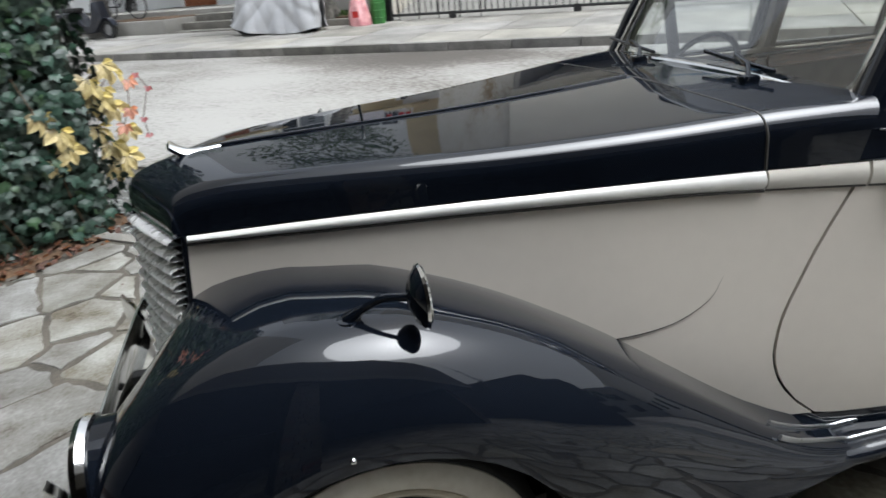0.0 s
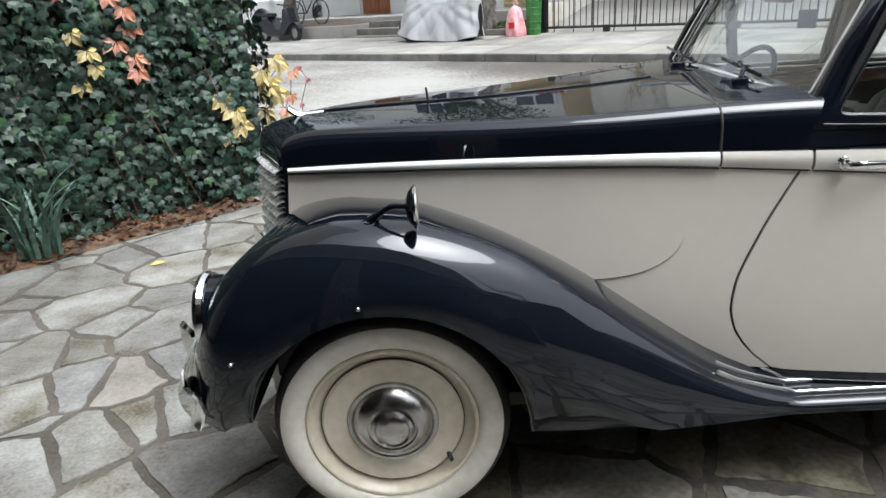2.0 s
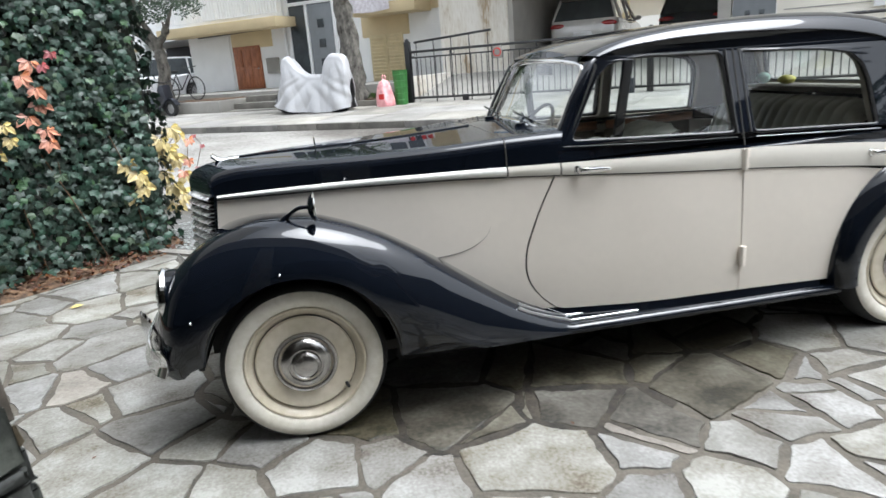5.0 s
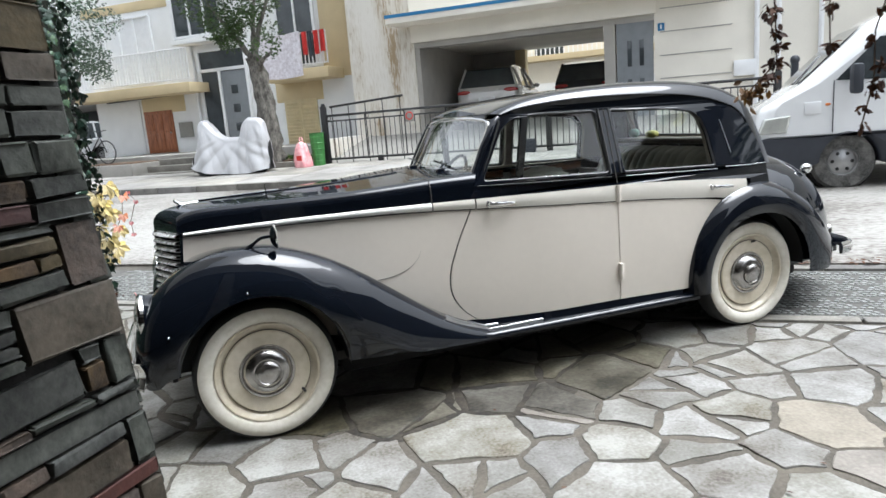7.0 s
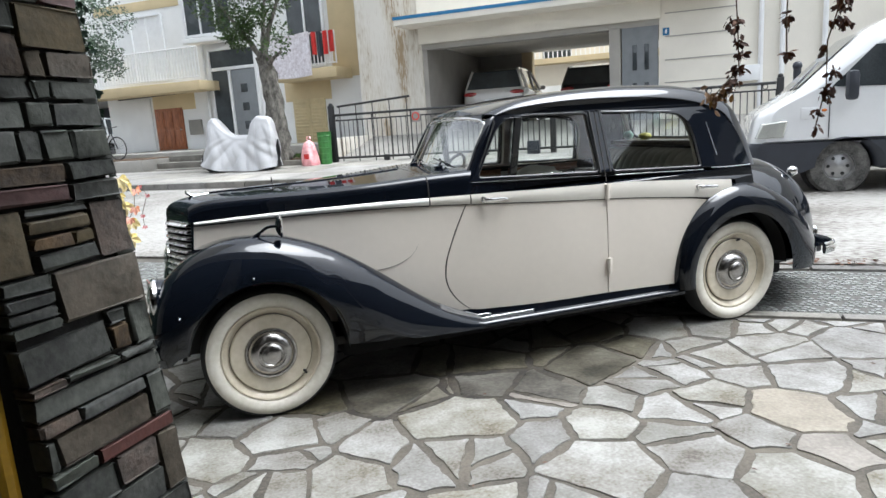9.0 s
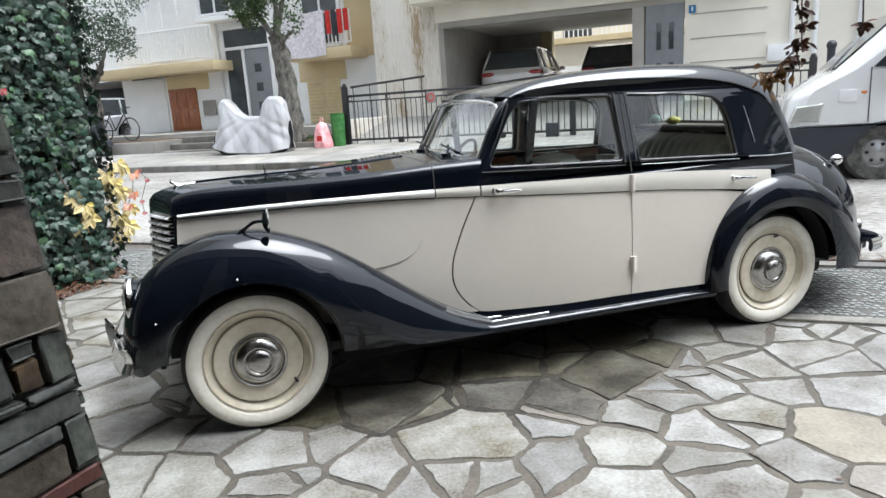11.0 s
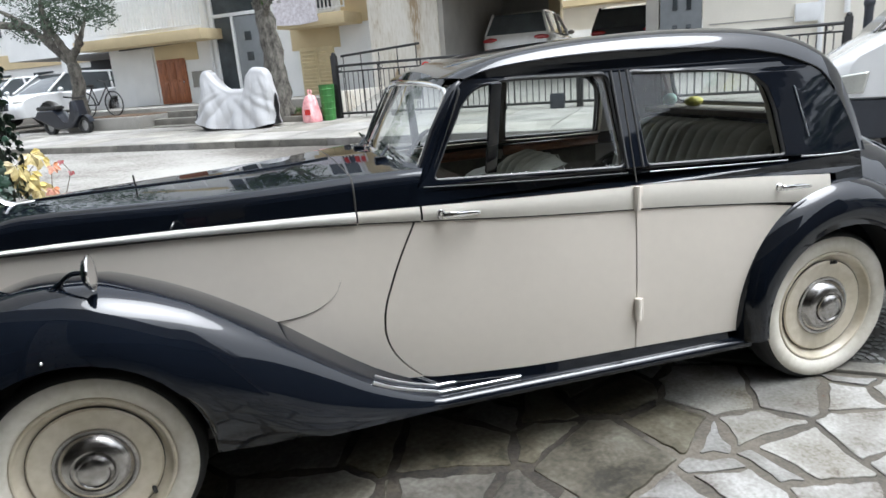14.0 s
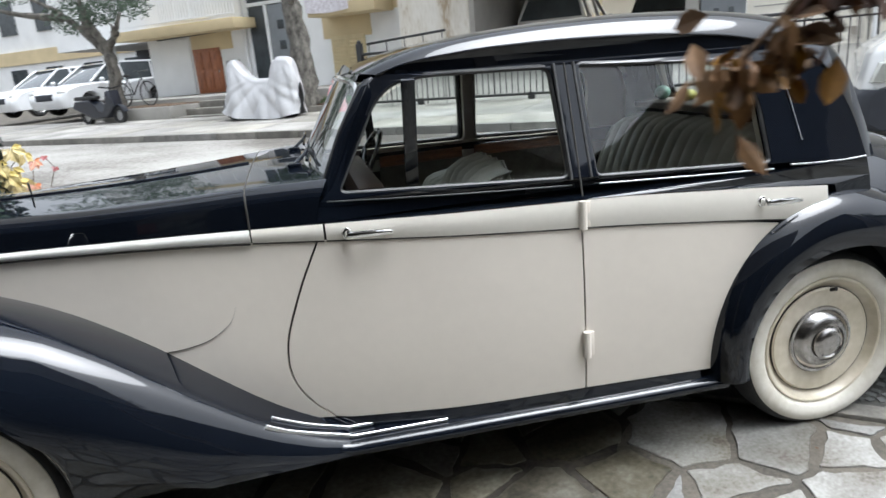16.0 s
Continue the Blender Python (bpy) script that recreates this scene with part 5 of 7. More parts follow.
M_STEP = mat("damp_stone_steps", (0.16, 0.15, 0.13), 0.75, var=0.35, scale=3, fine=40, bump=0.3)
M_CONC = mat("concrete", (0.27, 0.26, 0.238), 0.85, var=0.15, scale=2, fine=50, bump=0.2)
M_GARAGE = mat("grey_garage_wall", (0.38, 0.365, 0.335), 0.9, var=0.1, scale=2)
M_BLUE = mat("blue_paint", (0.02, 0.16, 0.34), 0.5, var=0.1)
M_CLOTH_S = mat("silver_cover_fabric", (0.50, 0.50, 0.51), 0.40, 0.15, var=0.06, scale=3, fine=40, bump=0.3, bscale=9)
M_RUG = mat("printed_rug", (0.72, 0.66, 0.70), 0.9, var=0.2, scale=12, fine=40, tint=(0.72, 0.70, 0.74))
M_RED = mat("red_cloth", (0.55, 0.03, 0.025), 0.8, var=0.2)
M_BAG = mat("pink_plastic_bag", (0.85, 0.30, 0.33), 0.35, var=0.15, scale=10, bump=0.3, bscale=18, tint=(0.90, 0.52, 0.52))
M_GREEN = mat("green_plastic", (0.05, 0.20, 0.045), 0.55, var=0.25, scale=9, bump=0.2)
M_WCAR = mat("white_car_paint", (0.78, 0.79, 0.80), 0.2, var=0.02, coat=1.0)
M_GCAR = mat("silver_car_paint", (0.64, 0.62, 0.59), 0.25, 0.15, var=0.03, coat=1.0)
M_BCAR = mat("dark_blue_car_paint", (0.010, 0.014, 0.028), 0.2, var=0.1, coat=1.0)
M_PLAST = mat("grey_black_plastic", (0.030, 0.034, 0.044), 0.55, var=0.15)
M_REDLAMP = mat("red_lamp", (0.35, 0.02, 0.02), 0.15, coat=1.0)
M_LAMPC = mat("clear_lamp", (0.55, 0.56, 0.52), 0.1, 0.3, coat=1.0)
M_STEEL = mat("steel_wheel", (0.38, 0.38, 0.38), 0.4, 0.8, var=0.15)
M_ORANGE = mat("amber_lamp", (0.6, 0.16, 0.02), 0.2, coat=1.0)


def placed(ob):
    ob.matrix_basis = STREET @ ob.matrix_basis
    return ob


def bx(s0, s1, n0, n1, z0, z1, bevel=0.0):
    return Geo().box(((s0 + s1) / 2, (n0 + n1) / 2, (z0 + z1) / 2), (abs(s1 - s0), abs(n1 - n0), abs(z1 - z0)), bevel)




# left house
house = thing("apartment_house", "white and ochre rendered apartment house with balconies", "house")
# blank upper wall is out of view, raised to 12.5 m to block sky
wall = part("wall", bx(-17.5, -6.6, 16.0, 24.0, 0.3, 12.5), M_WHITE, house, "white rendered wall", smooth=False)
for a, b, z0, z1 in ((-8.25, -6.93, 3.0, 9.5), (-15.45, -13.65, 2.42, 2.985), (-10.05, -8.38, 2.37, 2.985), (-17.5, -13.4, 5.8, 6.1)):
    part("ochre_panel", bx(a, b, 15.975, 16.02, z0, z1, 0.004), M_BEIGE, wall, "ochre rendered panel")
part("relief_panel", bx(-16.58, -15.55, 15.95, 16.01, 1.08, 2.88, 0.015), M_WHITE, wall)
d = part("door", bx(-15.42, -14.22, 15.95, 16.02, 1.08, 2.50, 0.01), M_BDOOR, house, "brown varnished wooden door")
for k in range(3):
    for z0, z1 in ((1.18, 1.75), (1.83, 2.40)):
        part("door_panel", bx(-15.34 + 0.375 * k, -15.04 + 0.375 * k, 15.93, 15.96, z0, z1, 0.012), M_BDOOR, d)
part("door_knob", Geo().ball((-14.34, 15.92, 1.75), 0.035), M_CHROME, d)
# entrance
e = part("entrance", bx(-12.82, -11.02, 15.96, 16.01, 1.05, 4.26), M_DARKGLASS, house, "glazed entrance in white frames", smooth=False)
for a, b, z0, z1 in ((-12.88, -12.78, 1.05, 4.3), (-12.12, -12.02, 1.05, 3.62), (-11.06, -10.97, 1.05, 4.3), (-12.82, -11.02, 3.56, 3.66), (-12.85, -11.0, 4.2, 4.3)):
    part("entrance_frame", bx(a, b, 15.9, 16.0, z0, z1, 0.008), M_ALUW, e, "white aluminium frame")
leaf = part("entrance_door", bx(-12.0, -11.08, 15.92, 15.98, 1.08, 3.54, 0.01), M_GREYDOOR, e, "grey entrance door with three square lights")
for z in (1.75, 2.35, 2.95):
    part("door_light", bx(-11.66, -11.42, 15.90, 15.95, z - 0.13, z + 0.13, 0.01), M_DARKGLASS, leaf)
# windows
def window(s0, s1, z0, z1, bars, n=15.97, pane=None, label="dark window in a white frame"):
    w = part("window", bx(s0, s1, n, n + 0.05, z0, z1), pane or M_DARKGLASS, house, label, smooth=False)
    for a, b, c, q in ((s0 - 0.06, s0 + 0.03, z0, z1), (s1 - 0.03, s1 + 0.06, z0, z1), (s0, s1, z0 - 0.05, z0 + 0.03), (s0, s1, z1 - 0.03, z1 + 0.05)):
        part("window_frame", bx(a, b, n - 0.05, n + 0.01, c, q, 0.005), M_ALUW, w)
    for k in range(1, bars):
        s = s0 + (s1 - s0) * k / bars
        part("mullion", bx(s - 0.03, s + 0.03, n - 0.04, n + 0.01, z0, z1, 0.004), M_ALUW, w)
    return w
window(-13.25, -11.45, 4.68, 6.3, 3, 15.55)
part("bay_slab", bx(-13.4, -11.3, 15.45, 16.1, 4.46, 4.60, 0.01), M_WHITE, house)
part("bay_side", bx(-13.38, -13.28, 15.5, 16.0, 4.6, 6.4), M_WHITE, house, smooth=False)
window(-9.72, -8.45, 3.4, 5.6, 2)
window(-16.6, -14.6, 3.5, 5.6, 3, pane=M_ALUW, label="window closed by a white roller shutter")
# balconies
def balcony(s0, s1, zs, zr, label):
    b = part("balcony", bx(s0, s1, 15.0, 16.05, zs - 0.30, zs, 0.01), M_BEIGE, house, label)
    part("rail", Geo().tube([(s0, 15.06, zr), (s1, 15.06, zr)], 0.025, 8), M_ALUW, b)
    part("rail", Geo().tube([(s0, 15.06, zs + 0.12), (s1, 15.06, zs + 0.12)], 0.02, 8), M_ALUW, b)
    n = int((s1 - s0) / 0.12)
    for k in range(n + 1):
        s = s0 + (s1 - s0) * k / n
        part("baluster", Geo().box((s, 15.06, (zs + zr) / 2 + 0.04), (0.03, 0.03, zr - zs - 0.1)), M_ALUW, b, smooth=False)
    return b
balcony(-17.9, -12.55, 3.25, 4.29, "balcony with ochre slab and white railing")
balcony(-9.8, -7.6, 3.24, 4.24, "balcony with ochre slab and white railing")
part("pipe", Geo().tube([(-13.05, 15.93, 1.1), (-13.05, 15.93, 9)], 0.05, 8), M_ALUW, house, "white rain pipe")
sh = part("shutter", bx(-9.78, -8.62, 15.94, 16.01, 1.03, 2.42, 0.008), M_SHUTTER, house, "pale yellow louvred shutters")
for half in (0, 1):
    for k in range(12):
        part("slat", Geo().box((-9.48 + 0.58 * half, 15.93, 1.15 + 0.105 * k), (0.46, 0.03, 0.075), 0.005, Matrix.Rotation(0.5, 4, "X")), M_SHUTTER, sh)
part("shutter_stile", bx(-9.22, -9.18, 15.91, 15.95, 1.05, 2.4), M_SHUTTER, sh)
part("meter_box", bx(-13.95, -13.45, 15.88, 16.0, 1.55, 2.05, 0.02), M_CONC, house, "grey meter box")
part("wire", Geo().tube([(-16.9, 15.9, 2.92), (-13.2, 15.9, 2.98)], 0.02, 6), M_PLAST, house)
placed(house)
rug = placed(solo("rug", Geo().grid(lambda u, v: (-9.82 + 1.42 * u, 14.98 - 0.02 * math.sin(u * 9), 4.30 - 1.25 * v - 0.05 * math.sin(3 * u)), 16, 10, 0.02), M_RUG, "pale patterned rug hung over the balcony rail", "rug"))
for k, (a, zl) in enumerate(((-8.33, 3.62), (-8.14, 3.55), (-7.95, 3.6), (-7.76, 3.66))):
    placed(solo("garment", Geo().grid(lambda u, v, a=a, zl=zl: (a + 0.15 * u, 15.0 - 0.02 * math.sin(u * 7 + k), 4.26 - (4.26 - zl) * v), 8, 8, 0.015), M_RED if k != 1 else M_PLAST, "red garment drying on the balcony rail" if k != 1 else "dark garment drying on the balcony rail", "clothing", "washing on the balcony"))

# porch, steps, planters
porch = placed(solo("porch", bx(-17.5, -6.6, 13.2, 16.0, 0.4, 1.06, 0.02), M_CONC, "concrete porch before the house", "porch", kind="structure"))
for k in range(3):
    placed(solo("step", bx(-12.0, -9.9, 11.6 + 0.5 * k, 13.3, 0.45 + 0.16 * k, 0.64 + 0.16 * k, 0.015), M_STEP, "damp grey stone step up to the porch", "step", "entrance steps", kind="structure"))
planter = thing("planter_wall", "low pale stone planter wall beside the steps", "planter")
part("wall", bx(-14.6, -12.0, 11.55, 13.2, 0.45, 0.93, 0.03), M_CONC, planter)
part("soil", bx(-14.5, -12.1, 11.7, 13.1, 0.9, 0.95), M_SOIL, planter)
placed(planter)
planter2 = thing("planter_wall", "low dark stone bed round the street tree", "planter")
part("wall", bx(-9.9, -6.35, 11.45, 13.2, 0.45, 0.74, 0.03), M_STEP, planter2)
part("soil", bx(-9.8, -6.45, 11.6, 13.1, 0.72, 0.77), M_SOIL, planter2)
placed(planter2)

# right house over the open garage
house2 = thing("garage_house", "cream rendered house over an open ground-floor garage", "house")
# these walls also run up past the view to cut down the sky
w2 = part("wall", bx(1.42, 16.0, 14.5, 20.0, 0.3, 12.5), M_CREAMWALL, house2, "cream rendered wall with scored joints", smooth=False)
part("wall", bx(-6.6, -4.68, 14.5, 20.0, 0.3, 12.5), M_STAIN, house2, "pale render with brown water stains", smooth=False)
part("fascia", bx(-4.7, 1.45, 14.35, 20.0, 3.5, 12.5), M_CREAMWALL, house2, "cream rendered fascia over the garage", smooth=False)
part("beam", bx(-4.68, 1.42, 14.5, 14.9, 3.36, 3.52), M_GARAGE, house2, smooth=False)
can = part("canopy", bx(-5.05, 3.0, 13.55, 14.5, 3.92, 4.10, 0.01), M_CREAMWALL, house2, "balcony slab with a blue painted edge")
part("blue_edge", bx(-5.06, 3.01, 13.53, 13.56, 4.06, 4.14), M_BLUE, can)
part("inner_wall", bx(-4.69, -4.55, 14.55, 20.0, 0.6, 3.5), M_GARAGE, house2, smooth=False)
part("inner_wall", bx(-4.55, -3.1, 19.6, 19.9, 0.6, 3.5), M_GARAGE, house2, smooth=False)
part("column", bx(-3.1, -2.75, 19.6, 20.0, 0.6, 3.5, 0.01), M_BEIGE, house2)
part("column", bx(0.25, 0.52, 14.5, 14.9, 0.5, 3.4, 0.01), M_GARAGE, house2)
d2 = part("door", bx(0.55, 1.40, 14.52, 14.60, 0.6, 3.38, 0.01), M_GREYDOOR, house2, "grey metal door with narrow lights")
for a in (0.80, 1.08):
    for z0, z1 in ((2.35, 2.95), (1.55, 2.05)):
        part("door_light", bx(a, a + 0.10, 14.49, 14.54, z0, z1, 0.008), M_DARKGLASS, d2)
for z in (3.07, 2.53, 2.0, 1.47, 3.6):
    part("score_line", bx(1.55, 3.12, 14.485, 14.51, z - 0.012, z + 0.012), M_GARAGE, w2, smooth=False)
for s in (3.62, 4.06, 4.9):
    part("pipe", Geo().tube([(s, 14.42, 0.8 if s < 4 else 2.0), (s, 14.42, 9)], 0.055, 8), M_ALUW, house2, "white rain pipe")
part("cabinet", bx(3.15, 3.6, 14.35, 14.5, 1.9, 2.25, 0.01), M_ALUW, house2)
plq = part("plaque", bx(1.50, 1.65, 14.47, 14.5, 3.10, 3.27, 0.005), M_BLUE, house2, "blue enamel plaque")
part("plaque_bar", bx(1.555, 1.595, 14.46, 14.48, 3.14, 3.23), M_WHITE, plq)
placed(house2)
ramp = placed(solo("ramp", Geo().grid(lambda u, v: (-6.3 + 13 * u, 12.05 + 12 * v, 0.61 + 0.66 * min(1.0, v * 4)), 4, 16, 0.2), M_CONC, "pale concrete drive up to the garage", "drive", kind="structure"))
backhouse = thing("rear_house", "cream house with balconies seen through the garage", "house")
part("wall", bx(-16, 10, 31.0, 34.0, 0.5, 9), M_CREAMWALL, backhouse, smooth=False)
part("balcony", bx(-7.0, 4.0, 30.0, 31.0, 3.85, 4.1), M_BEIGE, backhouse, smooth=False)
for k in range(50):
    part("baluster", Geo().box((-7.0 + 0.22 * k, 30.06, 4.5), (0.05, 0.04, 0.8)), M_ALUW, backhouse, smooth=False)
part("rail", bx(-7.0, 4.0, 30.03, 30.1, 4.88, 4.95), M_ALUW, backhouse, smooth=False)
part("window", bx(-4.6, -3.2, 30.96, 31.02, 4.1, 6.0), M_DARKGLASS, backhouse, smooth=False)
placed(backhouse)
yardwall = placed(solo("wall_yard", bx(-7.5, 7.5, 25.5, 25.7, 0.8, 2.6), M_WHITE, "white yard wall behind the garage", "wall", kind="structure", smooth=False))

# gate and fence
def fence_run(name, s0, s1, label, group):
    g = thing(name, label, "gate")
    part("top_rail", Geo().tube([(s0, 11.8, 1.75), (s1, 11.8, 1.75)], 0.028, 8), M_IRON, g)
    part("upper_rail", Geo().tube([(s0, 11.8, 1.62), (s1, 11.8, 1.62)], 0.016, 8), M_IRON, g)
    part("bottom_rail", Geo().tube([(s0, 11.8, 0.72), (s1, 11.8, 0.72)], 0.026, 8), M_IRON, g)
    n = round((s1 - s0) / 0.125)
    for k in range(n + 1):
        s = s0 + (s1 - s0) * k / n
        part("bar", Geo().tube([(s, 11.8, 0.70), (s, 11.8, 1.76 if k % 8 == 0 else 1.62)], 0.016 if k % 8 == 0 else 0.010, 6), M_IRON, g)
        if k % 8 == 0 and k < n:
            ring = [(s + 0.0625 + 0.045 * math.cos(a), 11.8, 1.685 + 0.045 * math.sin(a)) for a in [2 * math.pi * q / 14 for q in range(15)]]
            part("scroll", Geo().tube(ring, 0.008, 6, cap=False), M_IRON, g)
    return g
gate = fence_run("sliding_gate", -6.05, -0.75, "black iron sliding gate with thin bars", "")
for s in (-4.72, -2.25):
    part("roller", Geo().lathe([(0.0, -0.03), (0.07, -0.03), (0.07, 0.03), (0.0, 0.03)], (s, 11.8, 0.66), "y", 14).box((s, 11.8, 0.71), (0.12, 0.05, 0.08)), M_IRON, gate)
placed(gate)
fence = fence_run("iron_fence", -0.65, 3.65, "black iron fence with thin bars", "")
placed(fence)
for s, top in ((-6.12, 1.98), (-0.70, 1.80), (3.72, 1.85)):
    p = solo("gate_post", Geo().box((s, 11.8, (0.55 + top) / 2), (0.12, 0.12, top - 0.55), 0.01).ball((s, 11.8, top + 0.02), 0.05), M_IRON, "black iron gate post", "post", "gate posts")
    placed(p)
placed(solo("bollard", Geo().tube([(4.06, 12.2, 0.55), (4.06, 12.2, 2.05)], 0.07, 10).ball((4.06, 12.2, 2.05), 0.09), M_PLAST, "dark metal post beside the fence", "post"))
placed(solo("gate_motor", bx(-1.25, -0.98, 11.6, 11.74, 0.52, 0.90, 0.02), M_PLAST, "small dark gate motor box", "box"))
raised = thing("raised_railing", "black railing that rises beside the gate", "railing")
part("rail", Geo().tube([(-6.05, 12.0, 1.96), (-4.12, 12.0, 2.08)], 0.026, 8), M_IRON, raised)
for k in range(5):
    s = -6.0 + 0.45 * k
    part("bar", Geo().tube([(s, 12.0, 0.6), (s, 12.0, 1.97 + 0.12 * k / 4.3)], 0.012, 6), M_IRON, raised)
placed(raised)
placed(solo("side_wall", bx(-6.5, -6.3, 12.3, 16.0, 0.4, 1.2, 0.02), M_STAIN, "low stained garden wall beside the drive", "wall", kind="structure"))

# bag and green bin
def bag_pt(u, v):
    a = 2 * math.pi * u
    r = (0.24 * (1 - v) ** 0.45 * (0.75 + 0.25 * v) + 0.035) * (1 + 0.10 * math.sin(5 * a + 4 * v) + 0.06 * math.sin(9 * a))
    if v == 0:
        r = 0.2
    return (-6.53 + r * math.cos(a), 11.30 + 0.75 * r * math.sin(a), 0.575 + 0.62 * v)
bag = thing("carrier_bag", "knotted red and pink plastic carrier bag", "bag")
part("sack", Geo().grid(bag_pt, 32, 14), M_BAG, bag, sharp=70)
for k in (-1, 1):
    part("handle", Geo().tube([(-6.53, 11.3, 1.17), (-6.53 + 0.05 * k, 11.3, 1.24), (-6.53 + 0.02 * k, 11.3, 1.30)], 0.018, 6), M_BAG, bag)
part("print", Geo().grid(lambda u, v: (-6.60 + 0.14 * u, 11.13 - 0.0 * v, 0.76 + 0.12 * v), 2, 2), M_RED, bag)
placed(bag)
bin_ = thing("green_bin", "green plastic mesh bin by the gate post", "bin")
part("body", Geo().lathe([(0.0, 0.6), (0.14, 0.6), (0.17, 1.36), (0.185, 1.38), (0.16, 1.38), (0.14, 0.66)], (-6.22, 11.52, 0.0), "z", 12), M_GREEN, bin_, sharp=20)
for k in range(5):
    part("hoop", Geo().lathe([(0.148 + 0.007 * k, -0.01), (0.158 + 0.007 * k, 0.0), (0.148 + 0.007 * k, 0.01)], (-6.22, 11.52, 0.72 + 0.14 * k), "z", 12), M_GREEN, bin_)
placed(bin_)

# motorcycle under a cover
moto = thing("covered_motorcycle", "motorcycle under a silver fabric cover", "motorcycle")
top_z = curve([(-9.30, 0.90), (-9.22, 1.0), (-9.08, 1.2), (-8.95, 1.55), (-8.84, 1.87), (-8.76, 1.88), (-8.62, 1.78), (-8.35, 1.54), (-8.15, 1.44), (-7.82, 1.43), (-7.73, 1.56), (-7.64, 1.75), (-7.5, 1.86), (-7.25, 1.83), (-7.13, 1.72), (-7.04, 1.30)])
half_w = curve([(-9.30, 0.06), (-9.1, 0.16), (-8.8, 0.32), (-8.6, 0.34), (-8.2, 0.26), (-7.8, 0.26), (-7.4, 0.27), (-7.12, 0.22), (-7.04, 0.10)])
low_z = curve([(-9.30, 0.78), (-9.1, 0.72), (-8.7, 0.66), (-8.3, 0.60), (-7.6, 0.58), (-7.04, 0.66)])
def cover(u, v):
    s = -9.30 + 2.26 * u
    a = 2 * v - 1
    b = abs(a)
    zt, zl, w = top_z(s), low_z(s), half_w(s)
    if b < 0.35:
        t = b / 0.35
        y, z = w * 0.5 * math.sin(t * math.pi / 2) ** 0.9, zt - 0.13 * (1 - math.cos(t * math.pi / 2))
    else:
        t = (b - 0.35) / 0.65
        y, z = w * (0.5 + 0.68 * t ** 0.8), (zt - 0.13) + (zl - zt + 0.13) * t
        lean_l, lean_r = (s + 8.83) / (1.95 - z), (s + 7.45) / (1.95 - z)
        y += t ** 0.7 * (0.055 * (abs(math.sin(5.6 * lean_l + 0.4)) - 0.6) + 0.05 * (abs(math.sin(6.7 * lean_r + 0.8)) - 0.6) + 0.03 * (abs(math.sin(s * 9.5 + 2.2 * z)) - 0.6))
    return (s + 0.015 * math.sin(z * 11 + a * 3), 10.75 + math.copysign(y, a), z)
part("cover", Geo().grid(cover, 150, 60), M_CLOTH_S, moto, "silver fabric cover with hanging folds", sharp=80)
for s in (-8.98, -7.38):
    w = part("wheel", Geo().lathe([(0.20, -0.05), (0.27, -0.055), (0.30, 0.0), (0.27, 0.055), (0.20, 0.05)], (s, 10.75, 0.855), "y", 28, True), M_RUBBER, moto)
    part("rim", Geo().lathe([(0.0, -0.03), (0.05, -0.04), (0.06, -0.01), (0.19, -0.02), (0.205, -0.04), (0.205, 0.04), (0.0, 0.03)], (s, 10.75, 0.855), "y", 24), M_STEEL, w)
placed(moto)


# vehicles from side profiles
def slabbed(poly, n0, n1, r, top_in=0.0, z_ref=0.0, z_top=1.0):
    """A side profile in (s, z) drawn across from n0 to n1, with rounded edges; top_in leans the sides in above z_ref."""
    c = (sum(p[0] for p in poly) / len(poly), sum(p[1] for p in poly) / len(poly))
    size = max(max(p[0] for p in poly) - min(p[0] for p in poly), 0.1)
    rings = []
    steps = [(0.0, 1.0), (0.12, 0.55), (0.35, 0.22), (0.65, 0.06), (1.0, 0.0)]
    sides = [(n0 + r * a, r * b) for a, b in steps] + [(n1 - r * a, r * b) for a, b in reversed(steps)]
    vs = []
    for n, inset in sides:
        for s, z in poly:
            d = Vector((c[0] - s, c[1] - z))
            d = d.normalized() * min(inset, d.length * 0.5)
            lean = top_in * max(0.0, min(1.0, (z - z_ref) / (z_top - z_ref)))
            m = (n0 + n1) / 2
            vs.append((s + d.x, m + (n - m) * (1 - lean), z + d.y))
    k = len(poly)
    fs = [(i * k + j, i * k + (j + 1) % k, (i + 1) * k + (j + 1) % k, (i + 1) * k + j) for i in range(len(sides) - 1) for j in range(k)]
    fs += [tuple(range(k)), tuple(range((len(sides) - 1) * k, len(sides) * k))[::-1]]
    return Geo().add(vs, fs)


def arcs(cx, cz, r, a0, a1, n=10):
    return [(cx + r * math.cos(math.radians(a0 + (a1 - a0) * k / n)), cz + r * math.sin(math.radians(a0 + (a1 - a0) * k / n))) for k in range(n + 1)]


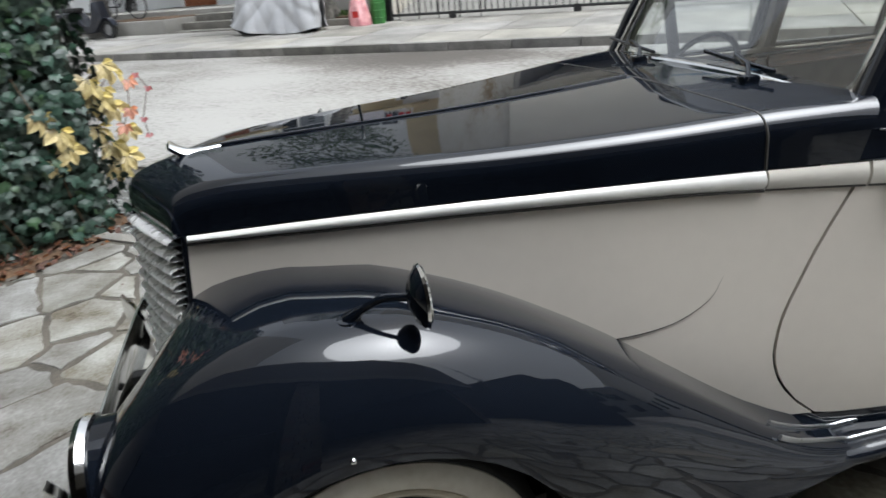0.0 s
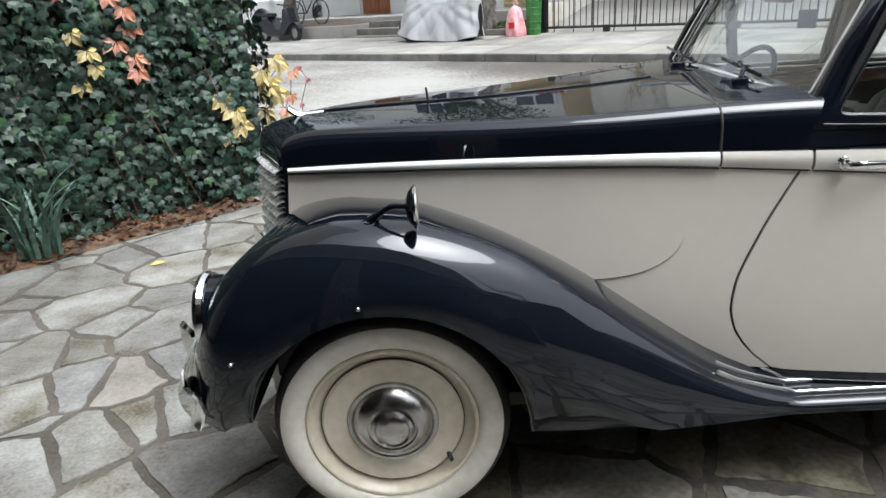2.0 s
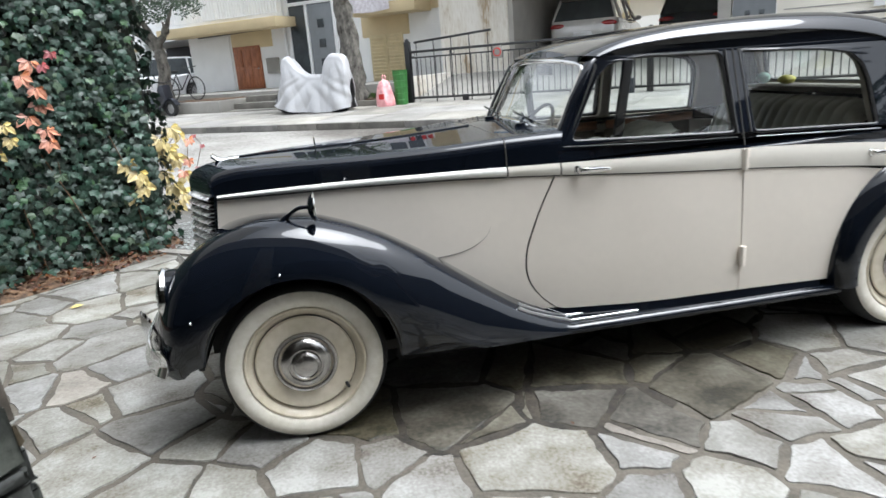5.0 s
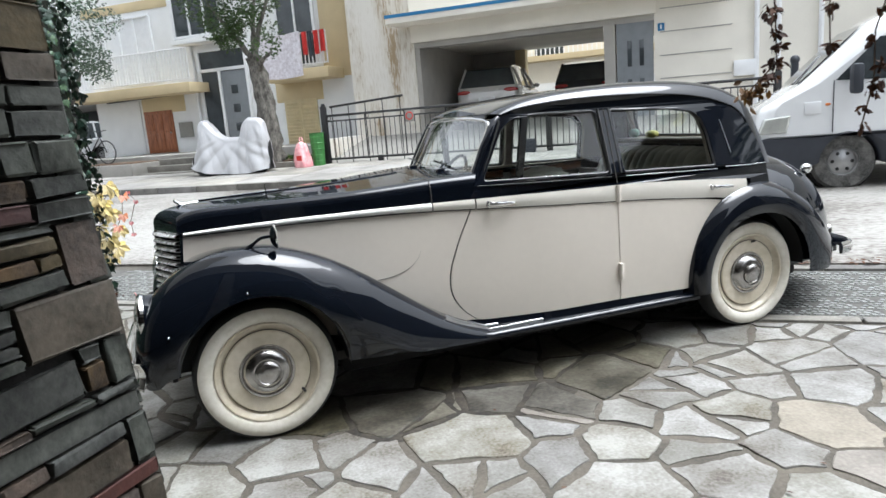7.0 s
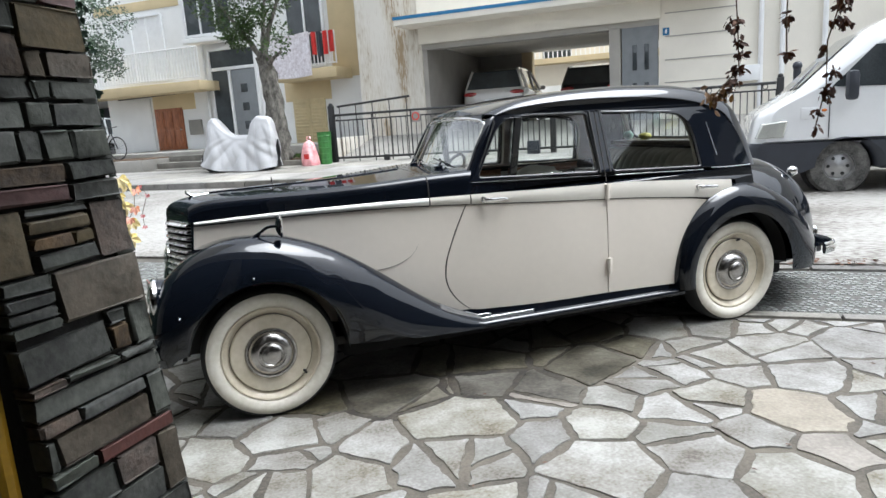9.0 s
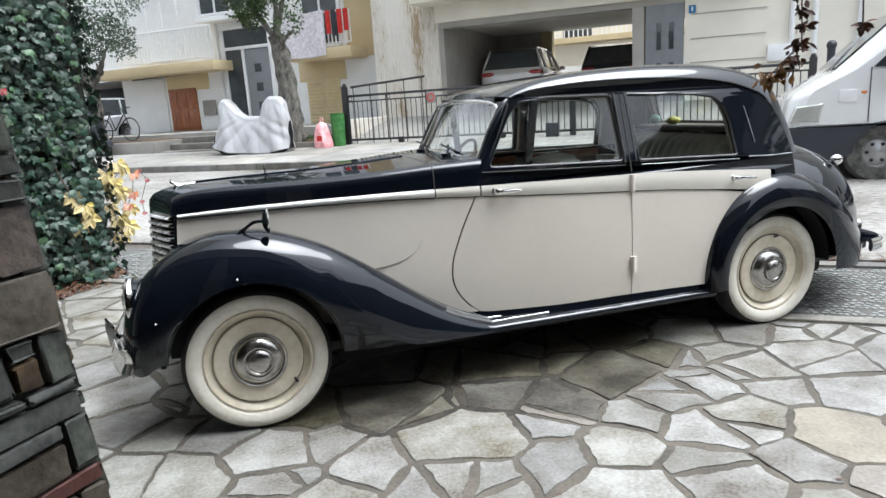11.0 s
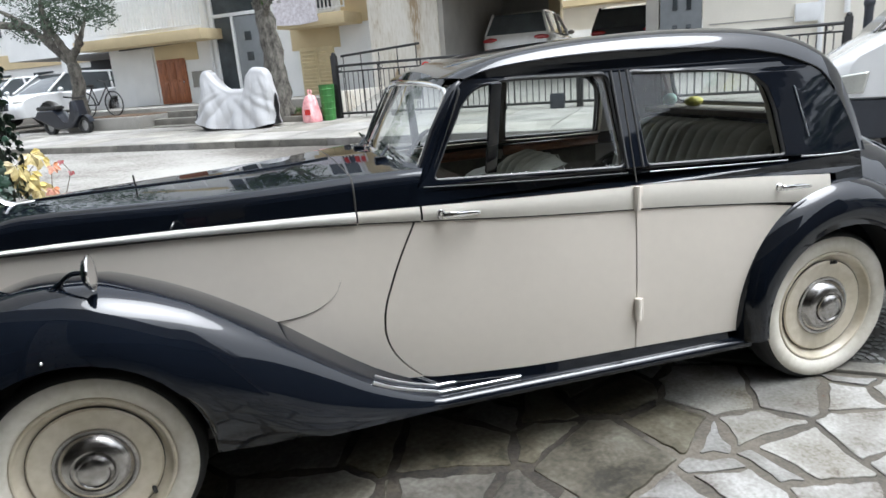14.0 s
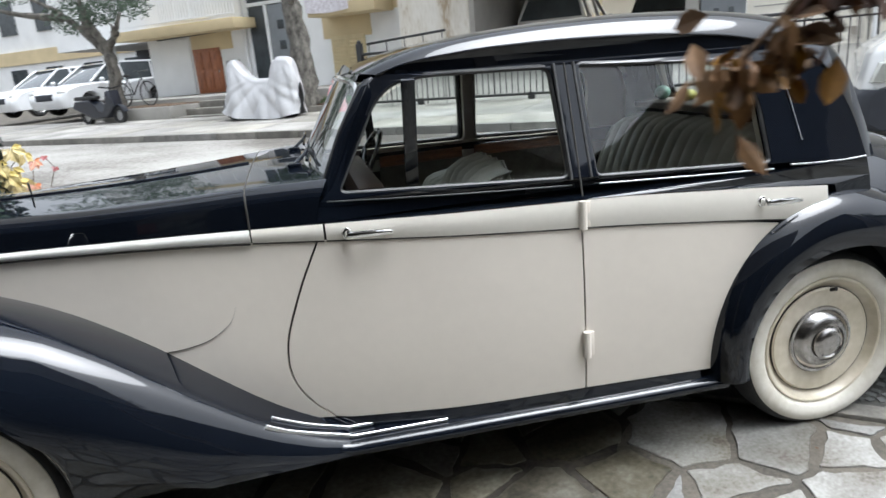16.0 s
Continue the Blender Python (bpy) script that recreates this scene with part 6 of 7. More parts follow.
def car_wheel(parent, s, n, z, r, side, rimmat, hub=1.0, rubber=None):
    q = r * hub
    w = part("wheel", Geo().lathe([(q * 0.6, 0.0), (r * 0.9, -0.012 * side), (r * 0.985, 0.02 * side), (r, 0.06 * side), (r, 0.17 * side), (r * 0.6, 0.2 * side)], (s, n, z), "y", 32), rubber or M_RUBBER, parent, "black tyre")
    g = Geo().lathe([(q * 0.64, -0.004 * side), (q * 0.60, 0.012 * side), (q * 0.54, 0.04 * side), (q * 0.3, 0.02 * side), (q * 0.14, -0.002 * side), (0.0, -0.004 * side)], (s, n, z), "y", 32)
    rim = part("rim", g, rimmat, w, "metal wheel rim")
    for k in range(6):
        a = math.pi / 3 * k
        part("rim_slot", Geo().ball((s + q * 0.38 * math.cos(a), n + 0.020 * side, z + q * 0.38 * math.sin(a)), (q * 0.075, 0.02, q * 0.075), 8, 6), M_RUBBER, rim)
    return w


def suv(label, paint, m, group, length=4.45, width=1.82):
    """A parked hatchback SUV: front at -x. Built at the origin."""
    v = thing("parked_car", label, "car", group)
    L, r = length, 0.34
    f0, f1 = -L / 2 + 0.86, L / 2 - 0.82
    low = [(-L / 2, 0.42), (-L / 2 + 0.06, 0.24)] + [(f0 - 0.40, 0.24)] + arcs(f0, 0.34, 0.39, 175, 5) + [(f1 - 0.40, 0.24)] + arcs(f1, 0.34, 0.39, 175, 5) + [(L / 2 - 0.08, 0.26), (L / 2, 0.5), (L / 2 - 0.02, 0.85), (L / 2 - 0.10, 1.02), (L / 2 - 0.55, 1.03), (0.2, 1.0), (-L / 2 + 1.25, 0.99), (-L / 2 + 0.55, 0.93), (-L / 2 + 0.12, 0.80), (-L / 2, 0.62)]
    part("body", slabbed(low, -width / 2, width / 2, 0.16), paint, v, sharp=40)
    hi = [(-L / 2 + 1.10, 0.97), (-L / 2 + 1.95, 1.53), (-L / 2 + 2.4, 1.60), (L / 2 - 0.75, 1.60), (L / 2 - 0.40, 1.52), (L / 2 - 0.12, 1.02)]
    part("cabin_glass", slabbed(hi, -width / 2 + 0.06, width / 2 - 0.06, 0.05, 0.22, 0.97, 1.6), M_DARKGLASS, v, "dark tinted windows", sharp=30)
    roof_p = [(-L / 2 + 1.90, 1.53), (-L / 2 + 2.4, 1.612), (L / 2 - 0.75, 1.612), (L / 2 - 0.30, 1.53), (L / 2 - 0.75, 1.55), (-L / 2 + 2.4, 1.55)]
    part("roof", slabbed(roof_p, -width / 2 + 0.055, width / 2 - 0.055, 0.05, 0.22, 0.97, 1.6), paint, v, sharp=30)
    for sgn in (-1, 1):
        yb, yt = sgn * (width / 2 - 0.055), sgn * (width / 2 - 0.23)
        for a, b in ((-L / 2 + 1.12, -L / 2 + 1.95), (0.15, 0.12), (L / 2 - 0.95, L / 2 - 0.85), (L / 2 - 0.14, L / 2 - 0.42)):
            part("pillar", Geo().tube([(a, yb, 1.0), (b, yt, 1.56)], 0.035, 8), paint, v)
        part("door_mirror", Geo().ball((-L / 2 + 1.45, sgn * (width / 2 + 0.08), 1.05), (0.08, 0.10, 0.07), 10, 8), paint, v)
        part("headlamp", Geo().ball((-L / 2 + 0.16, sgn * (width / 2 - 0.20), 0.74), (0.12, 0.20, 0.07), 12, 8), M_LAMPC, v)
        part("tail_lamp", Geo().ball((L / 2 - 0.07, sgn * (width / 2 - 0.22), 0.88), (0.07, 0.22, 0.075), 12, 8), M_REDLAMP, v)
        for x in (f0, f1):
            car_wheel(v, x, sgn * (width / 2 - 0.02), r, r, -sgn, M_STEEL)
    part("front_grille", Geo().box((-L / 2 + 0.02, 0, 0.60), (0.08, 0.9, 0.2), 0.03), M_PLAST, v)
    part("lower_trim", Geo().box((L / 2 - 0.03, 0, 0.40), (0.10, width - 0.3, 0.22), 0.04), M_PLAST, v)
    part("plate", Geo().box((L / 2 + 0.012, 0, 0.66), (0.02, 0.5, 0.11), 0.005), M_WHITE, v)
    v.matrix_basis = STREET @ m
    return v


RZ = lambda a: Matrix.Rotation(radians(a), 4, "Z")
suv("silver-white family car parked in the open garage", M_GCAR, Matrix.Translation((-3.35, 18.6, 1.27)) @ RZ(-88), "cars in the garage")
suv("dark blue car parked in the open garage", M_BCAR, Matrix.Translation((-0.75, 20.3, 1.27)) @ RZ(-88), "cars in the garage")
suv("white car parked beside the house", M_WCAR, Matrix.Translation((-20.5, 16.3, 0.70)) @ RZ(88) @ Matrix.Scale(1.1, 4), "cars beside the house")
suv("white car with black roof glass parked beside the house", M_WCAR, Matrix.Translation((-23.9, 16.7, 0.70)) @ RZ(88) @ Matrix.Scale(1.1, 4), "cars beside the house")

# white van
van = thing("white_van", "white panel van with grey bumper parked at the kerb", "van")
VR = 0.345
M_DUSTY = mat("dusty_tyre", (0.045, 0.044, 0.042), 0.85, var=0.4, scale=9, tint=(0.11, 0.107, 0.10))
hull = [(2.74, 0.80), (2.80, 1.15), (2.86, 1.24), (3.26, 1.47), (3.95, 2.12), (4.25, 2.28), (7.6, 2.32), (7.66, 0.84)]
part("body", slabbed(hull, 6.52, 8.3, 0.20), M_WCAR, van, "white painted body", sharp=40)
skirt = [(2.70, 0.55), (2.70, 0.80), (2.76, 0.86), (7.68, 0.86), (7.68, 0.5), (7.0, 0.5)] + arcs(6.5, 0.53, 0.38, 0, 180)[0:] + [(4.2, 0.50)] + arcs(3.73, 0.53, 0.38, 0, 180) + [(3.2, 0.46), (2.8, 0.48)]
part("bumper_skirt", slabbed(skirt, 6.50, 8.32, 0.12), M_PLAST, van, "dark grey plastic bumper and skirt", sharp=40)
part("windscreen", Geo().add([(3.30, 6.75, 1.51), (3.93, 6.80, 2.105), (3.93, 8.02, 2.105), (3.30, 8.07, 1.51)], [(0, 1, 2, 3)]).moved(Matrix.Translation((-0.012, 0, 0.012))), M_DARKGLASS, van, "van windscreen", smooth=False)
part("side_window", Geo().prism([(3.62, 6.512, 1.50), (4.05, 6.512, 1.95), (4.75, 6.512, 1.95), (4.75, 6.512, 1.45)], (0, 0.03, 0)), M_DARKGLASS, van, "van door window", smooth=False)
part("headlamp", slabbed([(2.80, 0.92), (2.86, 1.10), (3.16, 1.13), (3.12, 0.92)], 6.50, 6.72, 0.03), M_LAMPC, van, "clear van headlamp")
part("indicator", Geo().ball((3.55, 6.52, 1.23), (0.03, 0.012, 0.018), 10, 6), M_ORANGE, van)
part("door_mirror", Geo().box((3.80, 6.36, 1.50), (0.12, 0.2, 0.34), 0.05), M_PLAST, van, "black van door mirror")
part("filler_flap", bx(3.30, 3.48, 6.508, 6.53, 1.13, 1.27, 0.008), M_WCAR, van)
part("door_line", bx(3.60, 3.61, 6.512, 6.53, 0.9, 1.5), M_PLAST, van, smooth=False)
for s in (3.73, 6.5):
    car_wheel(van, s, 6.54, 0.545, VR, 1, M_STEEL, 0.8, M_DUSTY)
part("wheel_well", Geo().lathe([(0.0, 0.0), (0.36, 0.0), (0.37, 0.3)], (3.73, 6.62, 0.53), "y", 24), M_DARK, van)
part("wiper", Geo().tube([(3.24, 7.0, 1.50), (3.62, 7.5, 1.84)], 0.012, 6), M_IRON, van)
van.location = (0, 0, 0)
van.matrix_basis = STREET @ Matrix.Translation((0, 0, 0.04))

# scooter, bicycle
M_SCOOT = mat("dark_blue_scooter_paint", (0.010, 0.013, 0.022), 0.3, var=0.2, coat=0.6)
scooter = thing("scooter", "dark blue scooter on the far pavement", "scooter")
for s in (-13.55, -14.85):
    w = part("wheel", Geo().lathe([(0.14, -0.05), (0.21, -0.06), (0.235, 0.0), (0.21, 0.06), (0.14, 0.05)], (s, 11.3, 0.80), "y", 24, True), M_RUBBER, scooter)
    part("rim", Geo().lathe([(0.0, -0.03), (0.06, -0.03), (0.15, -0.02), (0.15, 0.02), (0.0, 0.03)], (s, 11.3, 0.80), "y", 20), M_STEEL, w)
part("body", slabbed([(-15.25, 1.05), (-15.1, 1.22), (-14.5, 1.25), (-14.3, 1.05), (-14.1, 0.85), (-13.9, 0.85), (-13.75, 1.15), (-13.7, 1.45), (-13.62, 1.45), (-13.55, 1.05), (-13.85, 0.75), (-14.5, 0.72), (-15.0, 0.95)], 11.12, 11.48, 0.08), M_SCOOT, scooter, sharp=40)
part("seat", Geo().box((-14.75, 11.3, 1.29), (0.75, 0.28, 0.10), 0.04), M_RUBBER, scooter)
part("handlebar", Geo().tube([(-13.75, 10.98, 1.55), (-13.68, 11.3, 1.50), (-13.75, 11.62, 1.55)], 0.02, 8), M_IRON, scooter)
part("fork", Geo().tube([(-13.66, 11.3, 1.45), (-13.55, 11.3, 0.80)], 0.03, 8), M_IRON, scooter)
part("mudguard", Geo().grid(lambda u, v: (-13.55 + 0.27 * math.cos(math.pi * (0.1 + 0.8 * u)), 11.22 + 0.16 * v, 0.80 + 0.27 * math.sin(math.pi * (0.1 + 0.8 * u))), 12, 3, 0.01), M_SCOOT, scooter)
placed(scooter)
bike = thing("bicycle", "dark bicycle leaning by the house", "bicycle")
for s in (-13.75, -14.8):
    w = part("wheel", Geo().tube([(s + 0.33 * math.cos(a), 12.5, 1.28 + 0.33 * math.sin(a)) for a in [2 * math.pi * k / 28 for k in range(29)]], 0.018, 6, cap=False), M_RUBBER, bike)
    for k in range(8):
        a = math.pi * k / 8
        part("spoke", Geo().tube([(s - 0.32 * math.cos(a), 12.5, 1.28 - 0.32 * math.sin(a)), (s + 0.32 * math.cos(a), 12.5, 1.28 + 0.32 * math.sin(a))], 0.003, 4), M_STEEL, w)
part("frame", Geo().tube([(-14.8, 12.5, 1.28), (-14.35, 12.5, 1.27), (-13.95, 12.5, 1.72), (-14.5, 12.5, 1.72), (-14.35, 12.5, 1.27)], 0.018, 8).tube([(-14.8, 12.5, 1.28), (-14.5, 12.5, 1.72)], 0.014, 8).tube([(-13.75, 12.5, 1.28), (-13.97, 12.5, 1.85)], 0.016, 8), M_IRON, bike)
part("handlebar", Geo().tube([(-13.9, 12.25, 1.92), (-13.98, 12.5, 1.88), (-13.9, 12.75, 1.92)], 0.014, 8), M_IRON, bike)
part("saddle", Geo().ball((-14.52, 12.5, 1.80), (0.14, 0.07, 0.04), 12, 6), M_RUBBER, bike)
placed(bike)

# houses further along, and the rest of the street's far side
carport = thing("carport", "white upper storey over a dark open carport", "building")
part("upper_wall", bx(-27.5, -17.6, 19.5, 24.0, 3.25, 9.0), M_WHITE, carport, smooth=False)
# back wall coloured near-black for the shade inside the carport
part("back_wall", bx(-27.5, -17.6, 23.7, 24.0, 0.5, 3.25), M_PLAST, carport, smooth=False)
part("post", bx(-24.4, -24.1, 19.6, 19.9, 0.5, 3.25, 0.01), M_WHITE, carport)
placed(carport)
far = thing("street_house", "pale house further along the street", "house")
part("wall", bx(-60, -27, 26, 34, 0.4, 9), M_WHITE, far, smooth=False)
part("band", bx(-60, -27, 25.9, 26.1, 3.4, 4.2), M_BEIGE, far, smooth=False)
for k in range(8):
    part("window", bx(-42 + 4 * k * 0.9, -40.4 + 4 * k * 0.9, 25.93, 26.02, 1.6, 3.1), M_DARKGLASS, far, smooth=False)
    part("window", bx(-42 + 4 * k * 0.9, -40.4 + 4 * k * 0.9, 25.93, 26.02, 5.2, 7.2), M_DARKGLASS, far, smooth=False)
placed(far)
far2 = thing("street_house", "cream house next to the garage house", "house")
part("wall", bx(7.6, 40, 13.5, 24, 0.3, 10), M_CREAMWALL, far2, smooth=False)
for k in range(6):
    part("window", bx(9 + 4 * k, 10.5 + 4 * k, 13.44, 13.52, 1.9, 3.6), M_DARKGLASS, far2, smooth=False)
placed(far2)
# out of view: added so the car's flanks reflect no sky near the horizon
far3 = thing("street_house", "unseen grey-beige house added to block the low sky", "house")
part("wall", bx(30, 40, -12, 13.2, 0.3, 8.5), M_GARAGE, far3, smooth=False)
for k in range(5):
    for z in (1.6, 4.6):
        part("window", bx(29.93, 30.02, -9.5 + 4.4 * k, -7.6 + 4.4 * k, z, z + 1.7), M_DARKGLASS, far3, smooth=False)
placed(far3)
sign = thing("no_parking_sign", "round red no-parking sign on the gate", "sign")
part("plate", bx(-3.99, -3.77, 11.73, 11.76, 1.47, 1.73, 0.01), M_CONC, sign)
part("ring", Geo().lathe([(0.070, -0.004), (0.092, -0.004), (0.092, 0.006), (0.070, 0.006)], (-3.88, 11.725, 1.60), "y", 24, True), M_RED, sign)
placed(sign)

# ---- plants ----
def leafmat(name, a, b, rough=0.45):
    m = mat(name, a, rough, var=0.15, scale=25, fine=120, tint=b, island="island", spec=0.35)
    return m


M_IVY = leafmat("ivy_leaf", (0.012, 0.030, 0.021), (0.044, 0.075, 0.053))
M_IVY2 = leafmat("ivy_leaf_pale", (0.040, 0.076, 0.040), (0.08, 0.125, 0.07))
M_YELLOW = leafmat("yellow_creeper_leaf", (0.46, 0.34, 0.07), (0.58, 0.48, 0.20), 0.5)
M_COPPER = leafmat("orange_creeper_leaf", (0.50, 0.16, 0.07), (0.62, 0.27, 0.14), 0.5)
M_CRIMSON = leafmat("red_creeper_leaf", (0.33, 0.05, 0.06), (0.45, 0.10, 0.09), 0.5)
M_DRY = leafmat("dry_brown_leaf", (0.050, 0.016, 0.010), (0.11, 0.045, 0.018), 0.7)
M_DRYGOLD = leafmat("dry_golden_leaf", (0.15, 0.068, 0.012), (0.26, 0.13, 0.026), 0.6)
M_OLIVE = leafmat("grey_green_leaf", (0.055, 0.085, 0.055), (0.12, 0.16, 0.115), 0.5)
M_TREE = leafmat("dark_green_leaf", (0.030, 0.060, 0.018), (0.070, 0.11, 0.035), 0.45)
M_BARK = mat("tree_bark", (0.050, 0.044, 0.037), 0.9, var=0.5, scale=7, fine=30, bump=1.0, bscale=18, stretch=(1, 1, 0.5), tint=(0.15, 0.14, 0.122))
M_STRAP = leafmat("strap_leaf", (0.045, 0.090, 0.065), (0.09, 0.14, 0.11), 0.4)
M_TWIG = mat("dry_twig", (0.09, 0.055, 0.03), 0.9, var=0.3)

IVY_SHAPE = [(0, 0, 0), (-0.45, 0.12, 0.03), (-0.52, 0.55, -0.02), (-0.18, 0.62, 0.02), (0, 1.05, -0.06), (0.18, 0.62, 0.02), (0.52, 0.55, -0.02), (0.45, 0.12, 0.03), (0, 0.45, 0.07)]
IVY_FACE = [(0, 1, 8), (1, 2, 8), (2, 3, 8), (3, 4, 8), (4, 5, 8), (5, 6, 8), (6, 7, 8), (7, 0, 8)]
OVAL_SHAPE = [(0, 0, 0), (-0.24, 0.4, 0.04), (-0.2, 0.72, 0.02), (0, 1.0, -0.05), (0.2, 0.72, 0.02), (0.24, 0.4, 0.04), (0, 0.5, -0.02)]
BROAD_SHAPE = [(0, 0.05, 0), (-0.07, 0.22, 0.03), (-0.29, 0.56, 0.06), (-0.19, 0.84, 0.0), (0, 1.08, -0.16), (0.19, 0.84, 0.0), (0.29, 0.56, 0.06), (0.07, 0.22, 0.03), (0, 0.55, -0.03)]
OVAL_FACE = [(0, 1, 6), (1, 2, 6), (2, 3, 6), (3, 4, 6), (4, 5, 6), (5, 0, 6)]


def leaf_into(g, shape, faces, at, along, face, size):
    """Add one leaf at a place: along is its length's direction, face the way it looks."""
    y = Vector(along).normalized()
    z = Vector(face)
    z = (z - y * z.dot(y))
    z = z.normalized() if z.length > 1e-6 else Vector((0, 0, 1))
    x = y.cross(z)
    g.add([at + (x * a + y * b + z * c) * size for a, b, c in shape], faces)


lr = random.Random(5)
wall_dir = (on_wall(1) - on_wall(0)).normalized()
wall_out = (on_wall(0, 1.0) - on_wall(0)).normalized()


def ivy_depth(k, z):
    return 0.10 + 0.09 * noise.noise(Vector((k * 9, z * 1.7, 0))) + 0.05 * noise.noise(Vector((k * 30, z * 5, 3)))


ivy = thing("ivy_hedge", "dense dark green ivy covering a boundary wall", "ivy", base=tuple(on_wall(0.2)))
dark, pale = Geo(), Geo()
for i in range(11500):
    k, z = lr.uniform(-0.035, 0.62), lr.uniform(0.02, 2.85)
    if z < 0.25 and lr.random() < 0.35:
        continue
    d = ivy_depth(k, z) + lr.uniform(-0.06, 0.05)
    at = on_wall(k, d, z)
    if k < 0.0:
        at = on_wall(lr.uniform(-0.03, -0.012), lr.uniform(-0.25, 0.12), z)
        out = -wall_dir
    else:
        out = wall_out
    face = out + Vector((lr.uniform(-0.6, 0.6), lr.uniform(-0.6, 0.6), lr.uniform(-0.1, 0.8)))
    along = Vector((lr.uniform(-0.6, 0.6), lr.uniform(-0.6, 0.6), -1.0)) + out * lr.uniform(-0.1, 0.5)
    leaf_into(pale if lr.random() < 0.13 else dark, IVY_SHAPE, IVY_FACE, at, along, face, lr.uniform(0.042, 0.092))
tagged(part("foliage", dark, M_IVY, ivy, "dark green ivy leaves", smooth=False), kind="stuff")
tagged(part("young_foliage", pale, M_IVY2, ivy, "paler young ivy leaves", smooth=False), kind="stuff")
# near-black sheet that paints the shade between the leaves
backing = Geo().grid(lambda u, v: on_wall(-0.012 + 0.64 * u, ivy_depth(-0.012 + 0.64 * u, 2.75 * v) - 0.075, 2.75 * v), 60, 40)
M_IVY_SHADE = mat("shaded_ivy_stems", (0.014, 0.018, 0.010), 0.95, var=0.5, scale=25, fine=90, bump=0.8)
part("inner_growth", backing, M_IVY_SHADE, ivy)
for k0, z0 in ((0.03, 0.1), (0.09, 0.05), (0.17, 0.1), (0.24, 0.05)):
    pts = [on_wall(k0 + 0.012 * j * math.sin(k0 * 90), ivy_depth(k0, z0 + 0.2 * j) + 0.03, z0 + 0.2 * j) for j in range(6)]
    part("stem", Geo().tube(pts, 0.005, 6), M_TWIG, ivy)


def creeper(name, colour, k, z_list, size, label, out=0.17, sway=0.01, along_wall=0.0):
    """A hanging strand of five-fingered leaves over the ivy."""
    v = thing(name, label, "creeper", "creeper strands", base=tuple(on_wall(k, out, min(z_list) - 0.05)))
    pts = []
    for j, z in enumerate(z_list):
        at = on_wall(k + sway * math.sin(j * 2.1 + k * 40) + along_wall * j, out + 0.02 * math.sin(j * 1.3), z)
        pts.append(at)
        g = Geo()
        a0 = lr.uniform(-0.4, 0.4)
        face = (wall_out * 1.0 + Vector((0, 0, 0.35)) + Vector((0.25, -0.45, 0))).normalized()
        side = face.cross(Vector((0, 0, 1))).normalized()
        down = face.cross(side).normalized()
        for f in (-1.45, -0.75, 0.0, 0.75, 1.45):
            a = f + a0 + lr.uniform(-0.15, 0.15)
            along = down * -math.cos(a) * (1 if down.z > 0 else -1) + side * math.sin(a)
            leaf_into(g, BROAD_SHAPE, IVY_FACE, at, along, face + Vector((lr.uniform(-0.6, 0.6), lr.uniform(-0.6, 0.6), lr.uniform(-0.3, 0.5))), 1.2 * size * lr.uniform(0.8, 1.1) * (1.0 if abs(f) < 1.2 else 0.7))
        part("leaf", g, colour, v, "", smooth=False)
    part("stem", Geo().tube([p - wall_out * 0.01 for p in pts] if len(pts) > 1 else [pts[0], pts[0] + Vector((0, 0, 0.1))], 0.003, 5), M_TWIG, v)


creeper("creeper", M_COPPER, 0.143, (1.72, 1.62, 1.53, 1.42, 1.32, 1.22, 1.13), 0.085, "orange-red autumn creeper strand over the ivy")
creeper("creeper", M_CRIMSON, 0.12, (1.78, 1.69), 0.055, "pink-red autumn creeper leaves over the ivy")
creeper("creeper", M_YELLOW, 0.188, (1.40, 1.28, 1.18, 1.08), 0.075, "yellow autumn creeper strand over the ivy")
creeper("creeper", M_CRIMSON, 0.215, (1.70, 1.63), 0.045, "red autumn creeper leaves over the ivy")
creeper("creeper", M_CRIMSON, 0.30, (1.28, 1.95), 0.045, "red autumn creeper leaves over the ivy")
creeper("creeper", M_YELLOW, 0.035, (0.88, 0.78, 0.66, 0.60), 0.105, "yellow autumn creeper strand over the ivy", out=0.2)
creeper("creeper", M_YELLOW, -0.03, (1.10, 1.02, 0.92, 0.83, 0.72, 0.6, 0.5), 0.115, "yellow autumn creeper strand at the end of the ivy", out=0.06, sway=0.012)
creeper("creeper", M_YELLOW, -0.045, (1.05, 0.95, 0.86, 0.66, 0.55, 0.42), 0.105, "golden autumn creeper strand at the end of the ivy", out=-0.02, sway=0.015)
creeper("creeper", M_COPPER, -0.055, (0.98, 0.80, 0.70), 0.06, "orange autumn creeper strand at the end of the ivy", out=0.10, sway=0.01)
creeper("creeper", M_CRIMSON, -0.085, (1.0, 0.90, 0.70, 0.58), 0.03, "red creeper runner beyond the end of the ivy", out=0.0, sway=0.008)
creeper("creeper", M_IVY2, 0.14, (0.86,), 0.06, "pale withered creeper leaf on the ivy", out=0.2)

# strap-leaved clump and litter in the bed
clump = thing("strap_plant", "clump of long narrow green leaves in the bed", "plant", base=tuple(on_wall(0.285, 0.34, 0.05)))
